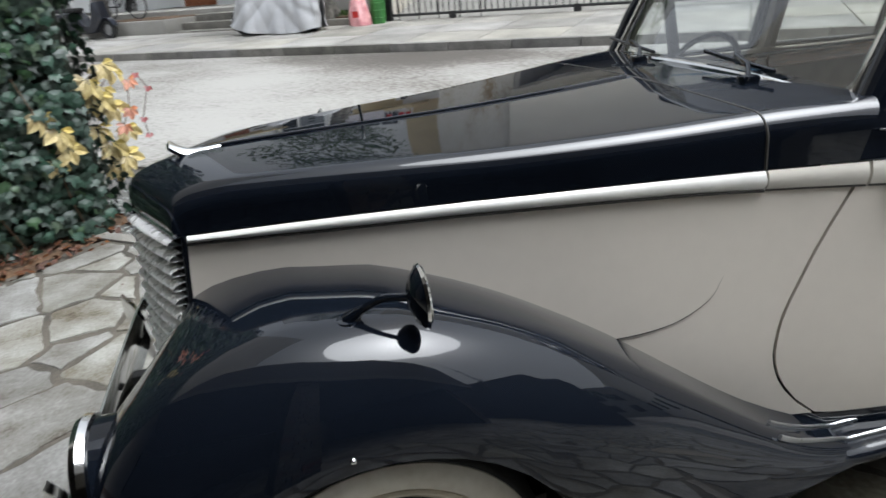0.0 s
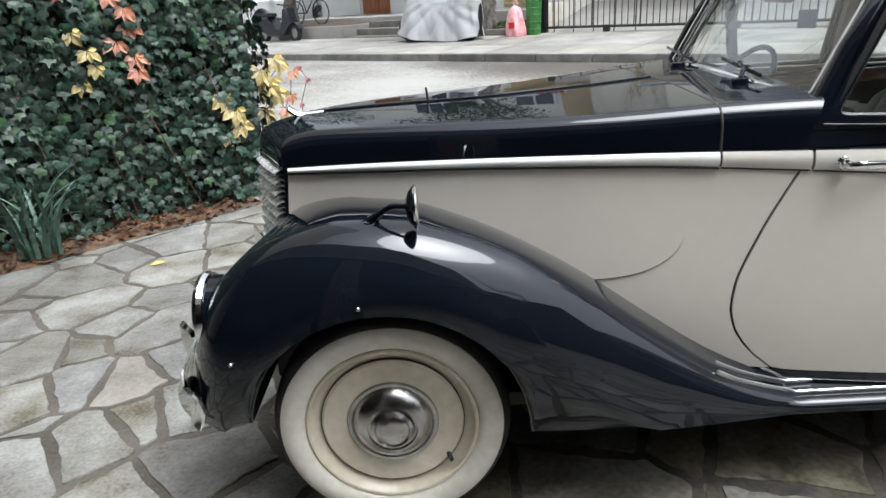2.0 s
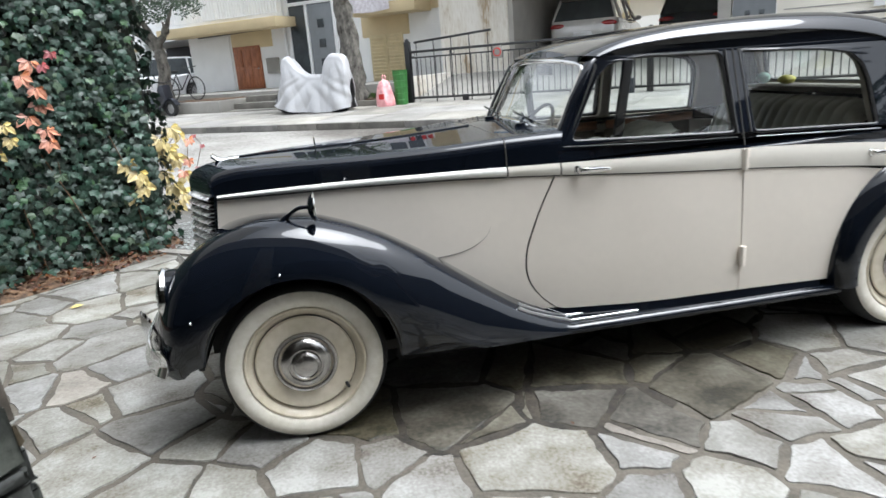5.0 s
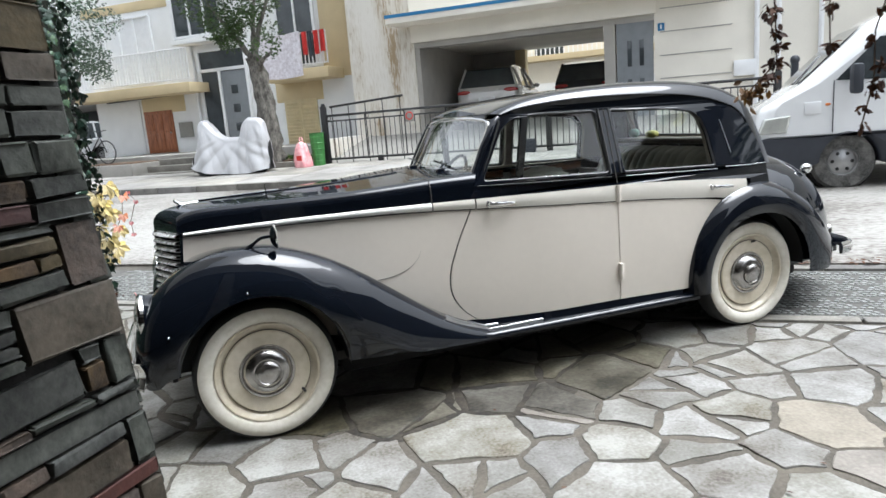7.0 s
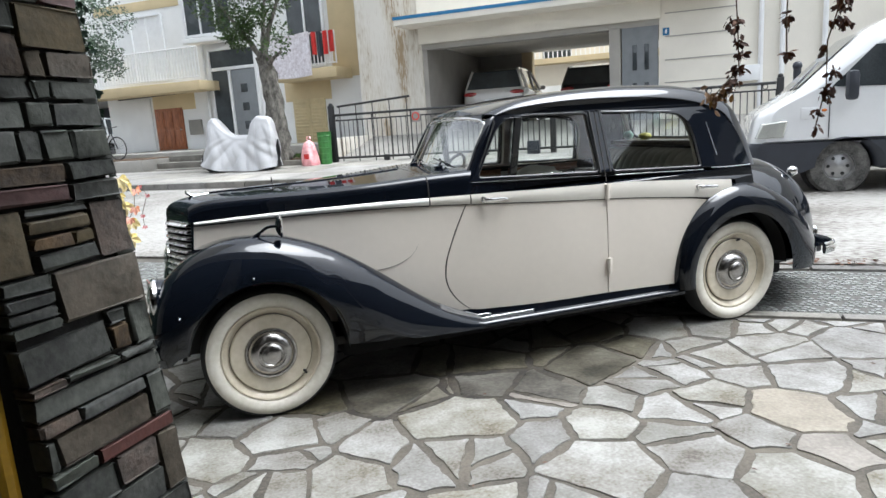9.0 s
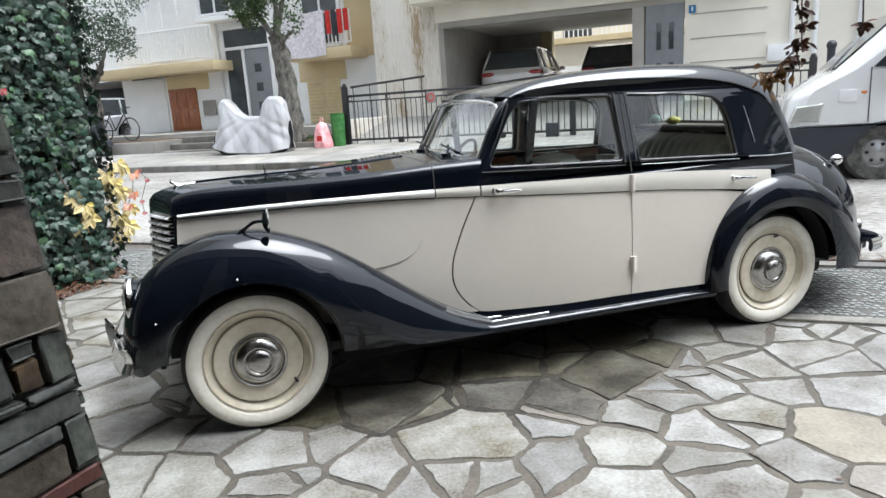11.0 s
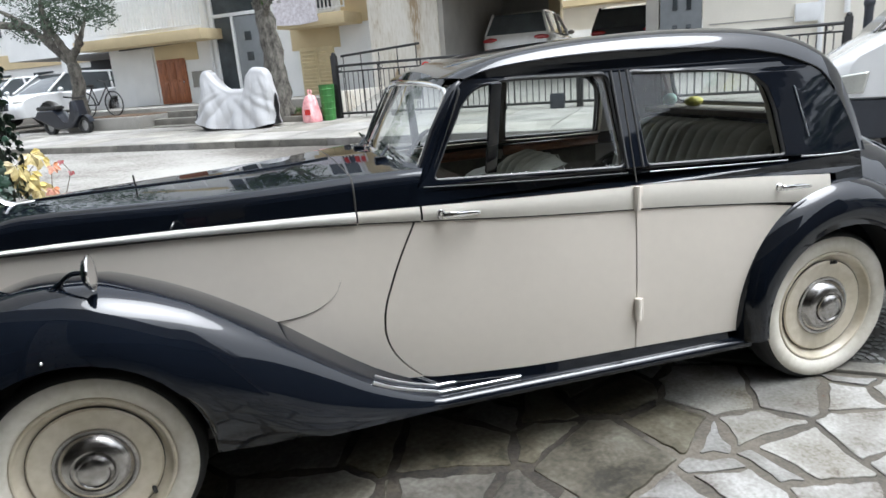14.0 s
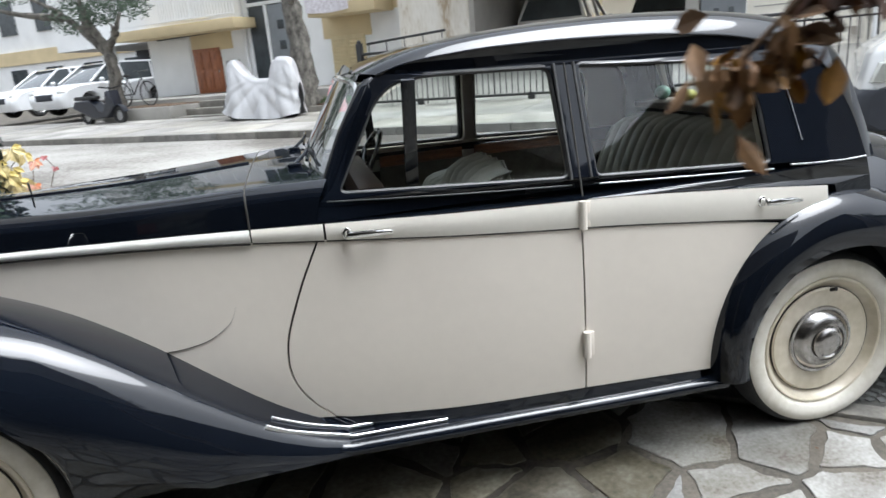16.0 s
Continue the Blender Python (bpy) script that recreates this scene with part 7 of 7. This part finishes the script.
for i in range(26):
    a = lr.uniform(0, 2 * math.pi)
    base = on_wall(0.285 + lr.uniform(-0.02, 0.02), 0.30 + lr.uniform(-0.05, 0.05), 0.04)
    L, lean = lr.uniform(0.42, 0.75), lr.uniform(0.25, 0.9)
    dirv = Vector((math.cos(a), math.sin(a), 0))
    side = Vector((-dirv.y, dirv.x, 0))
    def blade(u, v, base=base, L=L, lean=lean, dirv=dirv, side=side):
        h = L * (u - 0.45 * lean * u ** 3)
        return base + dirv * (lean * L * u * u) + Vector((0, 0, h)) + side * (v - 0.5) * 0.028 * (1 - u ** 2.5) + Vector((0, 0, -0.004 * math.sin(math.pi * v)))
    part("blade", Geo().grid(blade, 10, 2), M_STRAP, clump)
litter = Geo()
for i in range(900):
    k, o = lr.uniform(-0.02, 0.6), lr.uniform(0.02, 0.36) ** 1.0
    at = on_wall(k, o + 0.03 * math.sin(k * 23), 0.03 + 0.09 * max(0.0, 1 - o / 0.36) ** 1.3)
    leaf_into(litter, OVAL_SHAPE, OVAL_FACE, at, Vector((lr.uniform(-1, 1), lr.uniform(-1, 1), lr.uniform(-0.2, 0.4))), Vector((lr.uniform(-0.6, 0.6), lr.uniform(-0.6, 0.6), 1)), lr.uniform(0.03, 0.07))
for i in range(420):
    s, n = lr.uniform(1.5, 8.0), 3.10 + abs(lr.gauss(0, 0.12))
    leaf_into(litter, OVAL_SHAPE, OVAL_FACE, S(s, n, slope(n) + 0.025), Vector((lr.uniform(-1, 1), lr.uniform(-1, 1), 0.1)), Vector((lr.uniform(-0.4, 0.4), lr.uniform(-0.4, 0.4), 1)), lr.uniform(0.03, 0.07))
for i in range(26):
    s, n = lr.uniform(-2.8, 4), lr.uniform(-2.0, 1.8)
    leaf_into(litter, OVAL_SHAPE, OVAL_FACE, S(s, n, slope(n) + 0.012), Vector((lr.uniform(-1, 1), lr.uniform(-1, 1), 0.05)), Vector((lr.uniform(-0.3, 0.3), lr.uniform(-0.3, 0.3), 1)), lr.uniform(0.015, 0.03))
solo("leaf_litter", litter, M_DRY, "dry brown leaves scattered on bed, kerb and paving", "leaves", kind="stuff", smooth=False)
g = Geo()
leaf_into(g, OVAL_SHAPE, OVAL_FACE, Vector((-1.65, 2.28, 0.02)), Vector((1, 0.4, 0.1)), Vector((0.1, -0.2, 1)), 0.09)
solo("fallen_leaf", g, M_YELLOW, "single yellow leaf fallen on the paving", "leaf", smooth=False)


def leaf_cloud(g, centre, radii, count, size, shape=OVAL_SHAPE, faces=OVAL_FACE):
    for i in range(count):
        d = Vector((lr.gauss(0, 1), lr.gauss(0, 1), lr.gauss(0, 1))).normalized() * lr.uniform(0.25, 1.0) ** 0.5
        at = Vector(centre) + Vector((d.x * radii[0], d.y * radii[1], d.z * radii[2]))
        leaf_into(g, shape, faces, at, Vector((lr.uniform(-1, 1), lr.uniform(-1, 1), lr.uniform(-1.0, 0.4))), Vector((lr.uniform(-1, 1), lr.uniform(-1, 1), lr.uniform(0, 1))), size * lr.uniform(0.7, 1.3))


def limb(parent, pts, r0, r1, name="limb"):
    P = path3(pts, 12)
    part(name, Geo().tube([p + Vector((0.02 * math.sin(i * 2.1), 0.02 * math.cos(i * 1.7), 0)) * (r0 * 4) for i, p in enumerate(P)], [(r0 + (r1 - r0) * i / 12) * (1 + 0.12 * math.sin(i * 2.7)) for i in range(13)], 10), M_BARK, parent)


tree = thing("street_tree", "street tree with scarred bark and dark green leaves", "tree")
limb(tree, [(-7.55, 11.7, 0.6), (-7.60, 11.7, 1.2), (-7.66, 11.7, 2.4), (-7.80, 11.7, 3.3)], 0.29, 0.19, "trunk")
for pts in ([(-7.80, 11.7, 3.2), (-8.2, 11.6, 3.8), (-8.7, 11.4, 4.6)], [(-7.8, 11.7, 3.2), (-7.6, 11.8, 4.0), (-7.2, 11.9, 4.9)], [(-7.75, 11.7, 2.9), (-7.3, 11.3, 3.15), (-6.9, 11.1, 3.3)], [(-7.8, 11.7, 3.3), (-8.0, 12.2, 4.4), (-8.1, 12.6, 5.2)]):
    limb(tree, pts, 0.08, 0.025)
crown_geo = Geo()
for c, r, n in (((-8.4, 11.4, 4.1), (0.55, 0.5, 0.45), 750), ((-8.9, 11.5, 4.7), (0.7, 0.7, 0.5), 800), ((-7.6, 11.8, 4.7), (0.7, 0.7, 0.45), 800), ((-7.1, 11.2, 3.45), (0.38, 0.35, 0.32), 160), ((-6.9, 11.2, 3.75), (0.3, 0.3, 0.3), 110), ((-8.0, 12.2, 5.3), (1.3, 1.2, 0.6), 1200), ((-8.2, 11.4, 3.8), (0.4, 0.35, 0.35), 520), ((-7.75, 11.35, 4.15), (0.5, 0.3, 0.3), 420)):
    leaf_cloud(crown_geo, c, r, n, 0.085)
# upper crown above the view, added to mottle the car's reflections
for c, r, n in (((-8.4, 11.6, 6.2), (2.3, 2.0, 1.1), 1500), ((-7.4, 11.0, 7.6), (2.0, 2.2, 1.0), 1300)):
    leaf_cloud(crown_geo, c, r, n, 0.16)
tagged(part("crown", crown_geo, M_TREE, tree, "dark green leaves", smooth=False), kind="stuff")
placed(tree)

olive = thing("olive_tree", "spreading grey-green tree beside the scooter", "tree")
limb(olive, [(-14.75, 12.3, 0.6), (-14.8, 12.3, 1.4), (-14.72, 12.3, 2.0), (-14.85, 12.3, 2.6)], 0.21, 0.16, "trunk")
for pts in ([(-14.85, 12.3, 2.45), (-15.4, 12.2, 3.0), (-16.2, 12.0, 3.7), (-17.4, 11.8, 4.3)], [(-14.85, 12.3, 2.5), (-14.5, 12.4, 2.95), (-14.3, 12.6, 3.6)], [(-15.3, 12.2, 2.9), (-15.7, 12.4, 3.6), (-15.9, 12.6, 4.4)], [(-14.5, 12.4, 2.95), (-14.25, 12.2, 3.0), (-14.2, 12.1, 3.15)], [(-16.0, 12.0, 3.5), (-17.2, 11.6, 3.7), (-18.2, 11.2, 4.0)], [(-14.8, 12.3, 2.6), (-15.0, 12.0, 3.4), (-14.9, 11.8, 4.2)]):
    limb(olive, pts, 0.12, 0.03)
og = Geo()
for c, r, n in (((-14.2, 12.2, 4.0), (0.9, 0.8, 0.55), 1100), ((-15.6, 12.2, 4.4), (1.2, 0.9, 0.6), 1300), ((-17.6, 11.8, 4.6), (1.3, 1.0, 0.6), 1200), ((-13.2, 11.9, 3.9), (0.6, 0.6, 0.5), 700), ((-13.5, 12.0, 4.8), (1.4, 1.0, 0.6), 1200), ((-18.6, 11.4, 4.2), (0.8, 0.7, 0.4), 500), ((-13.0, 12.0, 3.45), (0.4, 0.4, 0.3), 260), ((-15.8, 12.1, 3.5), (0.9, 0.6, 0.45), 800), ((-14.6, 12.1, 3.5), (0.6, 0.5, 0.35), 500)):
    leaf_cloud(og, c, r, n, 0.085)
# unseen top of the crown, added to cover sky and show in the paint
leaf_cloud(og, (-15.4, 12.0, 6.2), (2.8, 2.2, 1.3), 2200, 0.15)
tagged(part("crown", og, M_OLIVE, olive, "small grey-green leaves", smooth=False), kind="stuff")
placed(olive)
# tree outside the view, added for a ragged sky edge in reflections
end_tree = thing("street_tree", "out-of-view leafy tree added to break up reflected sky", "tree")
limb(end_tree, [(19.0, 1.2, 0.2), (19.05, 1.2, 1.6), (18.9, 1.25, 3.0)], 0.24, 0.15, "trunk")
for pts in ([(18.9, 1.25, 2.9), (18.3, 0.6, 4.2), (17.8, 0.2, 5.2)], [(18.9, 1.25, 2.9), (19.4, 2.2, 4.1), (19.8, 3.2, 5.0)], [(18.9, 1.25, 2.9), (19.0, 1.0, 4.6), (18.8, 0.9, 6.2)]):
    limb(end_tree, pts, 0.10, 0.03)
eg = Geo()
for c, r, n in (((17.8, 0.2, 5.0), (1.3, 1.5, 0.9), 500), ((19.8, 3.2, 4.8), (1.3, 1.6, 0.8), 500), ((18.8, 1.0, 6.2), (1.6, 1.8, 1.0), 600), ((18.6, -1.6, 4.2), (1.0, 1.1, 0.7), 260), ((19.6, 5.0, 4.0), (0.9, 1.0, 0.6), 220)):
    leaf_cloud(eg, c, r, n, 0.26)
tagged(part("crown", eg, M_TREE, end_tree, "dark green leaves", smooth=False), kind="stuff")
placed(end_tree)
weeds = Geo()
for i in range(500):
    s, n = lr.uniform(-9.7, -6.4), lr.uniform(11.62, 12.8)
    leaf_into(weeds, OVAL_SHAPE, OVAL_FACE, Vector((s, n, 0.77)), Vector((lr.uniform(-0.7, 0.7), lr.uniform(-0.7, 0.7), 1)), Vector((lr.uniform(-1, 1), lr.uniform(-1, 1), 0.2)), lr.uniform(0.04, 0.13))
placed(solo("weeds", weeds, M_TREE, "low weeds in the bed round the street tree", "plants", kind="stuff", smooth=False))

# dry vine strands that hang from the eaves by the camera
def hanging(pts, clusters, label):
    P = [S(*p) for p in pts]
    v = thing("dry_vine", label, "vine", "hanging dry vines", base=tuple(P[0]))
    part("stem", Geo().tube(path3(P, 20), 0.0022, 5), M_TWIG, v)
    for s, z, r, n, colour in clusters:
        g = Geo()
        for i in range(int(n * 4)):
            at = S(s, -0.235, z) + Vector((lr.gauss(0, r * 0.45), lr.gauss(0, r * 0.45), lr.gauss(0, r * 0.55)))
            leaf_into(g, OVAL_SHAPE, OVAL_FACE, at, Vector((lr.uniform(-0.8, 0.8), lr.uniform(-0.8, 0.8), lr.uniform(-1.3, 0.1))), Vector((lr.uniform(-1, 1), lr.uniform(-1, 1), lr.uniform(-0.3, 0.8))), lr.uniform(0.014, 0.034))
        part("dead_leaf", g, colour, v, "", smooth=False)


hanging([(2.02, -0.235, 1.45), (2.07, -0.235, 1.47), (2.10, -0.235, 1.52), (2.105, -0.235, 1.6), (2.09, -0.235, 1.72), (2.08, -0.235, 2.0), (2.09, -0.30, 2.9), (2.0, -1.37, 3.4)], [(2.025, 1.455, 0.022, 9, M_DRYGOLD), (2.055, 1.475, 0.02, 7, M_DRYGOLD), (2.085, 1.50, 0.02, 8, M_DRY), (2.095, 1.535, 0.018, 7, M_DRY), (2.105, 1.585, 0.012, 4, M_DRY), (2.10, 1.63, 0.012, 3, M_DRY), (2.085, 1.69, 0.022, 8, M_DRY), (2.08, 1.80, 0.02, 6, M_DRY), (2.09, 1.95, 0.025, 6, M_DRY), (2.09, 2.2, 0.03, 8, M_DRY)], "strand of curled brown and gold dead vine leaves")
hanging([(2.24, -0.235, 1.55), (2.235, -0.235, 1.65), (2.24, -0.235, 1.9), (2.24, -0.30, 2.9), (2.2, -1.37, 3.4)], [(2.24, 1.575, 0.010, 3, M_DRY), (2.235, 1.68, 0.016, 6, M_DRY), (2.24, 1.85, 0.02, 6, M_DRY)], "thin strand of dead brown vine leaves")
hanging([(2.325, -0.235, 1.33), (2.33, -0.235, 1.4), (2.36, -0.235, 1.5), (2.35, -0.235, 1.6), (2.385, -0.235, 1.7), (2.38, -0.30, 2.9), (2.4, -1.37, 3.4)], [(2.33, 1.34, 0.007, 2, M_DRY), (2.325, 1.39, 0.009, 3, M_DRY), (2.355, 1.45, 0.018, 7, M_DRY), (2.37, 1.51, 0.015, 6, M_DRY), (2.345, 1.585, 0.009, 3, M_DRY), (2.385, 1.66, 0.022, 10, M_DRY), (2.39, 1.72, 0.028, 12, M_DRY), (2.39, 1.85, 0.03, 10, M_DRY)], "strand of dead brown vine leaves and tendrils")

# ---- crazy paving of the drive, stone by stone ----
drive = solo("drive", Geo().grid(lambda u, v: S(-4.9 + 17 * u, -7 + 8.9 * v, slope(-7 + 8.9 * v) - 0.0015), 12, 30), M_MORTAR, "mortar bed of the stone-paved drive", "paving", kind="structure")
SEEDS = [(1.76, -0.16), (2.08, -0.08), (1.9, -0.48), (1.66, -0.57), (1.91, -0.8), (2.22, -1.12), (2.36, -0.64), (2.42, -0.2), (2.43, -0.42), (2.75, -0.47), (2.62, -0.82), (1.33, -0.3), (1.04, -0.78), (0.82, -0.48), (1.37, -0.86), (0.74, -0.14), (0.2, -0.2), (-0.02, -0.2), (-0.35, -0.3), (0.42, -0.5), (2.46, 0.14), (2.68, 0.02), (2.85, -0.16), (3.16, -0.26), (1.61, -1.2), (-1.82, 1.75), (-1.37, 1.73), (-1.2, 0.98), (-1.21, 0.5), (-0.8, 0.76), (-0.68, 0.36), (-0.93, 0.1), (-2.1, 1.5), (-1.84, 1.14), (-2.2, 2.4), (-1.3, 2.75), (-1.5, 2.3), (0.17, 0.1), (0.58, 0.08)]
TAN_AT = [(-1.2, 0.98), (2.22, -1.12), (1.33, -0.3)]
vr = random.Random(21)
pts = [Vector(p) for p in SEEDS]
hull_lo, hull_hi = Vector((-2.6, -1.35)), Vector((3.3, 2.9))
tries = 0
while tries < 26000:
    tries += 1
    p = Vector((vr.uniform(-7, 10), vr.uniform(-9, 5.5)))
    s, n = p.x * UX + p.y * UY, -p.x * UY + p.y * UX
    if not (-5.2 < s < 11 and -6.5 < n < 2.2):
        continue
    near = min(((p - q).length for q in pts), default=9)
    if near > vr.choice((0.24, 0.34, 0.44, 0.56)):
        pts.append(p)


weights = [vr.uniform(-0.06, 0.06) for _ in pts]


def cell(i, gap):
    """The piece of ground nearest to point i, cut back by half the joint."""
    c = pts[i]
    poly = [c + Vector(d) for d in ((-0.6, -0.6), (0.6, -0.6), (0.6, 0.6), (-0.6, 0.6))]
    cuts = []
    for j, q in enumerate(pts):
        if j != i and (q - c).length < 1.3:
            d = (q - c).normalized()
            cuts.append((d, (c + q) * 0.5 + d * (weights[i] - weights[j]) - d * gap * (0.45 + 1.2 * ((i * 7 + j * 7 + i * j) % 6) / 5)))
    nv, uv = Vector((-UY, UX)), Vector((UX, UY))
    cuts.append((nv, nv * 1.885))
    a, b = S(*WALL_A), S(*WALL_B)
    wdir = Vector((b.x - a.x, b.y - a.y)).normalized()
    wn = Vector((wdir.y, -wdir.x))
    if wn.dot(uv) > 0:
        wn = -wn
    cuts.append((wn, Vector((a.x, a.y)) - wn * 0.34))
    for d, o in cuts:
        out = []
        for k, p in enumerate(poly):
            q = poly[(k + 1) % len(poly)]
            fp, fq = (p - o).dot(d), (q - o).dot(d)
            if fp <= 0:
                out.append(p)
            if fp * fq < 0:
                out.append(p.lerp(q, fp / (fp - fq)))
        poly = out
        if len(poly) < 3:
            return None
    area = 0.5 * abs(sum(p.x * q.y - q.x * p.y for p, q in zip(poly, poly[1:] + poly[:1])))
    return poly if area > 0.006 else None


def area_of(poly):
    return 0.5 * abs(sum(p.x * q.y - q.x * p.y for p, q in zip(poly, poly[1:] + poly[:1])))


def clipped(poly, d, o):
    """The part of a convex polygon behind the line through o with normal d."""
    out = []
    for k, p in enumerate(poly):
        q = poly[(k + 1) % len(poly)]
        fp, fq = (p - o).dot(d), (q - o).dot(d)
        if fp <= 0:
            out.append(p)
        if fp * fq < 0:
            out.append(p.lerp(q, fp / (fp - fq)))
    return out


def broken(poly, r, depth=0):
    """A slab, or the two or three pieces that it was broken into."""
    a = area_of(poly)
    if depth > 1 or r.random() > (0.62 if a > 0.11 else 0.34 if a > 0.05 else 0.0):
        return [poly]
    c = sum(poly, Vector((0, 0))) / len(poly)
    far = max(poly, key=lambda p: (p - c).length)
    ax = (far - c).normalized()
    ang = r.gauss(0, 0.35)
    d = Vector((ax.x * math.cos(ang) - ax.y * math.sin(ang), ax.x * math.sin(ang) + ax.y * math.cos(ang)))
    o = c + d * r.uniform(-0.09, 0.09)
    one, two = clipped(poly, d, o), clipped(poly, -d, o)
    if len(one) < 3 or len(two) < 3:
        return [poly]
    return broken(one, r, depth + 1) + broken(two, r, depth + 1)


def inset(poly, r, gap):
    """Cut every edge back by its own part of the joint."""
    turn = sum(p.x * q.y - q.x * p.y for p, q in zip(poly, poly[1:] + poly[:1]))
    out = list(poly)
    for p, q in zip(poly, poly[1:] + poly[:1]):
        e = q - p
        if e.length < 1e-4:
            continue
        nrm = Vector((e.y, -e.x)).normalized() * (1 if turn > 0 else -1)
        ang = r.gauss(0, 0.02)
        nrm = Vector((nrm.x * math.cos(ang) - nrm.y * math.sin(ang), nrm.x * math.sin(ang) + nrm.y * math.cos(ang)))
        out = clipped(out, nrm, (p + q) * 0.5 - nrm * gap * r.uniform(0.45, 1.7))
        if len(out) < 3:
            return None
    return out if area_of(out) > 0.0025 else None


def stone(poly, seed, detail):
    """A slab with worn, uneven edges."""
    r = random.Random(seed)
    P = []
    for k, p in enumerate(poly):
        q = poly[(k + 1) % len(poly)]
        e = (q - p).length
        if e < 0.03:
            P.append(p.lerp(q, 0.5))
            continue
        cut = min(0.007, e * 0.15)
        P.append(p + (q - p) * (cut / e))
        m = max(0, int(e / 0.04)) if detail else 0
        nrm = Vector(((q - p).y, -(q - p).x)).normalized()
        bow = r.uniform(-0.016, 0.007)
        for t in range(1, m):
            P.append(p.lerp(q, t / m) + nrm * (bow * math.sin(math.pi * t / m) + r.uniform(-0.009, 0.004)))
        P.append(q - (q - p) * (cut / e))
    c = sum(P, Vector((0, 0))) / len(P)
    g = Geo()
    n = len(P)
    lift, tx, ty = r.uniform(-0.002, 0.002), r.uniform(-0.004, 0.004), r.uniform(-0.004, 0.004)
    def zat(p, k):
        s_n = -p.x * UY + p.y * UX
        return slope(s_n) + lift + tx * (p.x - c.x) * 2 + ty * (p.y - c.y) * 2 + k
    rings = [(1.0, -0.03), (1.0, 0.002), (0.992, 0.0044), (0.93, 0.0045)]
    vs = []
    for f, k in rings:
        vs += [(c.x + (p.x - c.x) * f, c.y + (p.y - c.y) * f, zat(c + (p - c) * f, k + (r.uniform(-0.0015, 0.0015) if f < 1 else 0))) for p in P]
    vs.append((c.x, c.y, zat(c, 0.005)))
    fs = [(a * n + k, a * n + (k + 1) % n, (a + 1) * n + (k + 1) % n, (a + 1) * n + k) for a in range(3) for k in range(n)]
    fs += [(3 * n + k, 3 * n + (k + 1) % n, 4 * n) for k in range(n)]
    return g.add(vs, fs)


# damp earth in the joints beside and below the car, its colour darkened for the car's shade
M_WET_SHADE = mat("damp_earth", (0.014, 0.011, 0.008), 0.85, var=0.5, scale=9, fine=60, bump=0.5, bscale=40, tint=(0.034, 0.028, 0.020))
def under_car_patch(u, v):
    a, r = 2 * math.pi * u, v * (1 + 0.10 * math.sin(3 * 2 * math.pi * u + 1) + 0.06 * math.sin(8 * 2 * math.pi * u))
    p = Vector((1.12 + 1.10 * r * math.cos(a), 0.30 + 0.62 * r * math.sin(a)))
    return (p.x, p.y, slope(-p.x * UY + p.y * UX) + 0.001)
part("damp_earth", Geo().grid(under_car_patch, 64, 8), M_WET_SHADE, drive, "damp earth in the joints, darkened for the car's shade")

focus = Vector((0.6, 0.1))
order = sorted(range(len(pts)), key=lambda i: (pts[i] - focus).length)
rest, made = Geo(), 0
for i in order:
    whole = cell(i, 0.0)
    if whole is None:
        continue
    ir = random.Random(i * 13 + 5)
    for j, piece in enumerate(broken(whole, ir) if (i >= len(SEEDS) and pts[i].x > -0.3) or pts[i].x > 0.6 else [whole]):
        poly = inset(piece, ir, 0.0125)
        if poly is None:
            continue
        c = sum(poly, Vector((0, 0))) / len(poly)
        if made < 400:
            tan = any((pts[i] - Vector(t)).length < 0.02 for t in TAN_AT) and j == 0 or (c.x > 1.8 and ir.random() < 0.03)
            # stones in this ellipse take the mossy colour that carries the car's shade
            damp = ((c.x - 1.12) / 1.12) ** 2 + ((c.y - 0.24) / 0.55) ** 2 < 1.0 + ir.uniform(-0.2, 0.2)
            g = stone(poly, i * 4 + j, True)
            part("paving_stone", g, M_MOSS_SHADE if damp else M_TAN if tan else M_STONE, drive, "damp mossy paving stone darkened for the car's shade" if damp else "tan paving stone" if tan else "", sharp=50)
            made += 1
        else:
            g = stone(poly, i * 4 + j, False)
            rest.add(g.v, g.f)
tagged(part("paving_rest", rest, M_STONE_REST, drive, "grey crazy paving further off", sharp=50), kind="stuff")
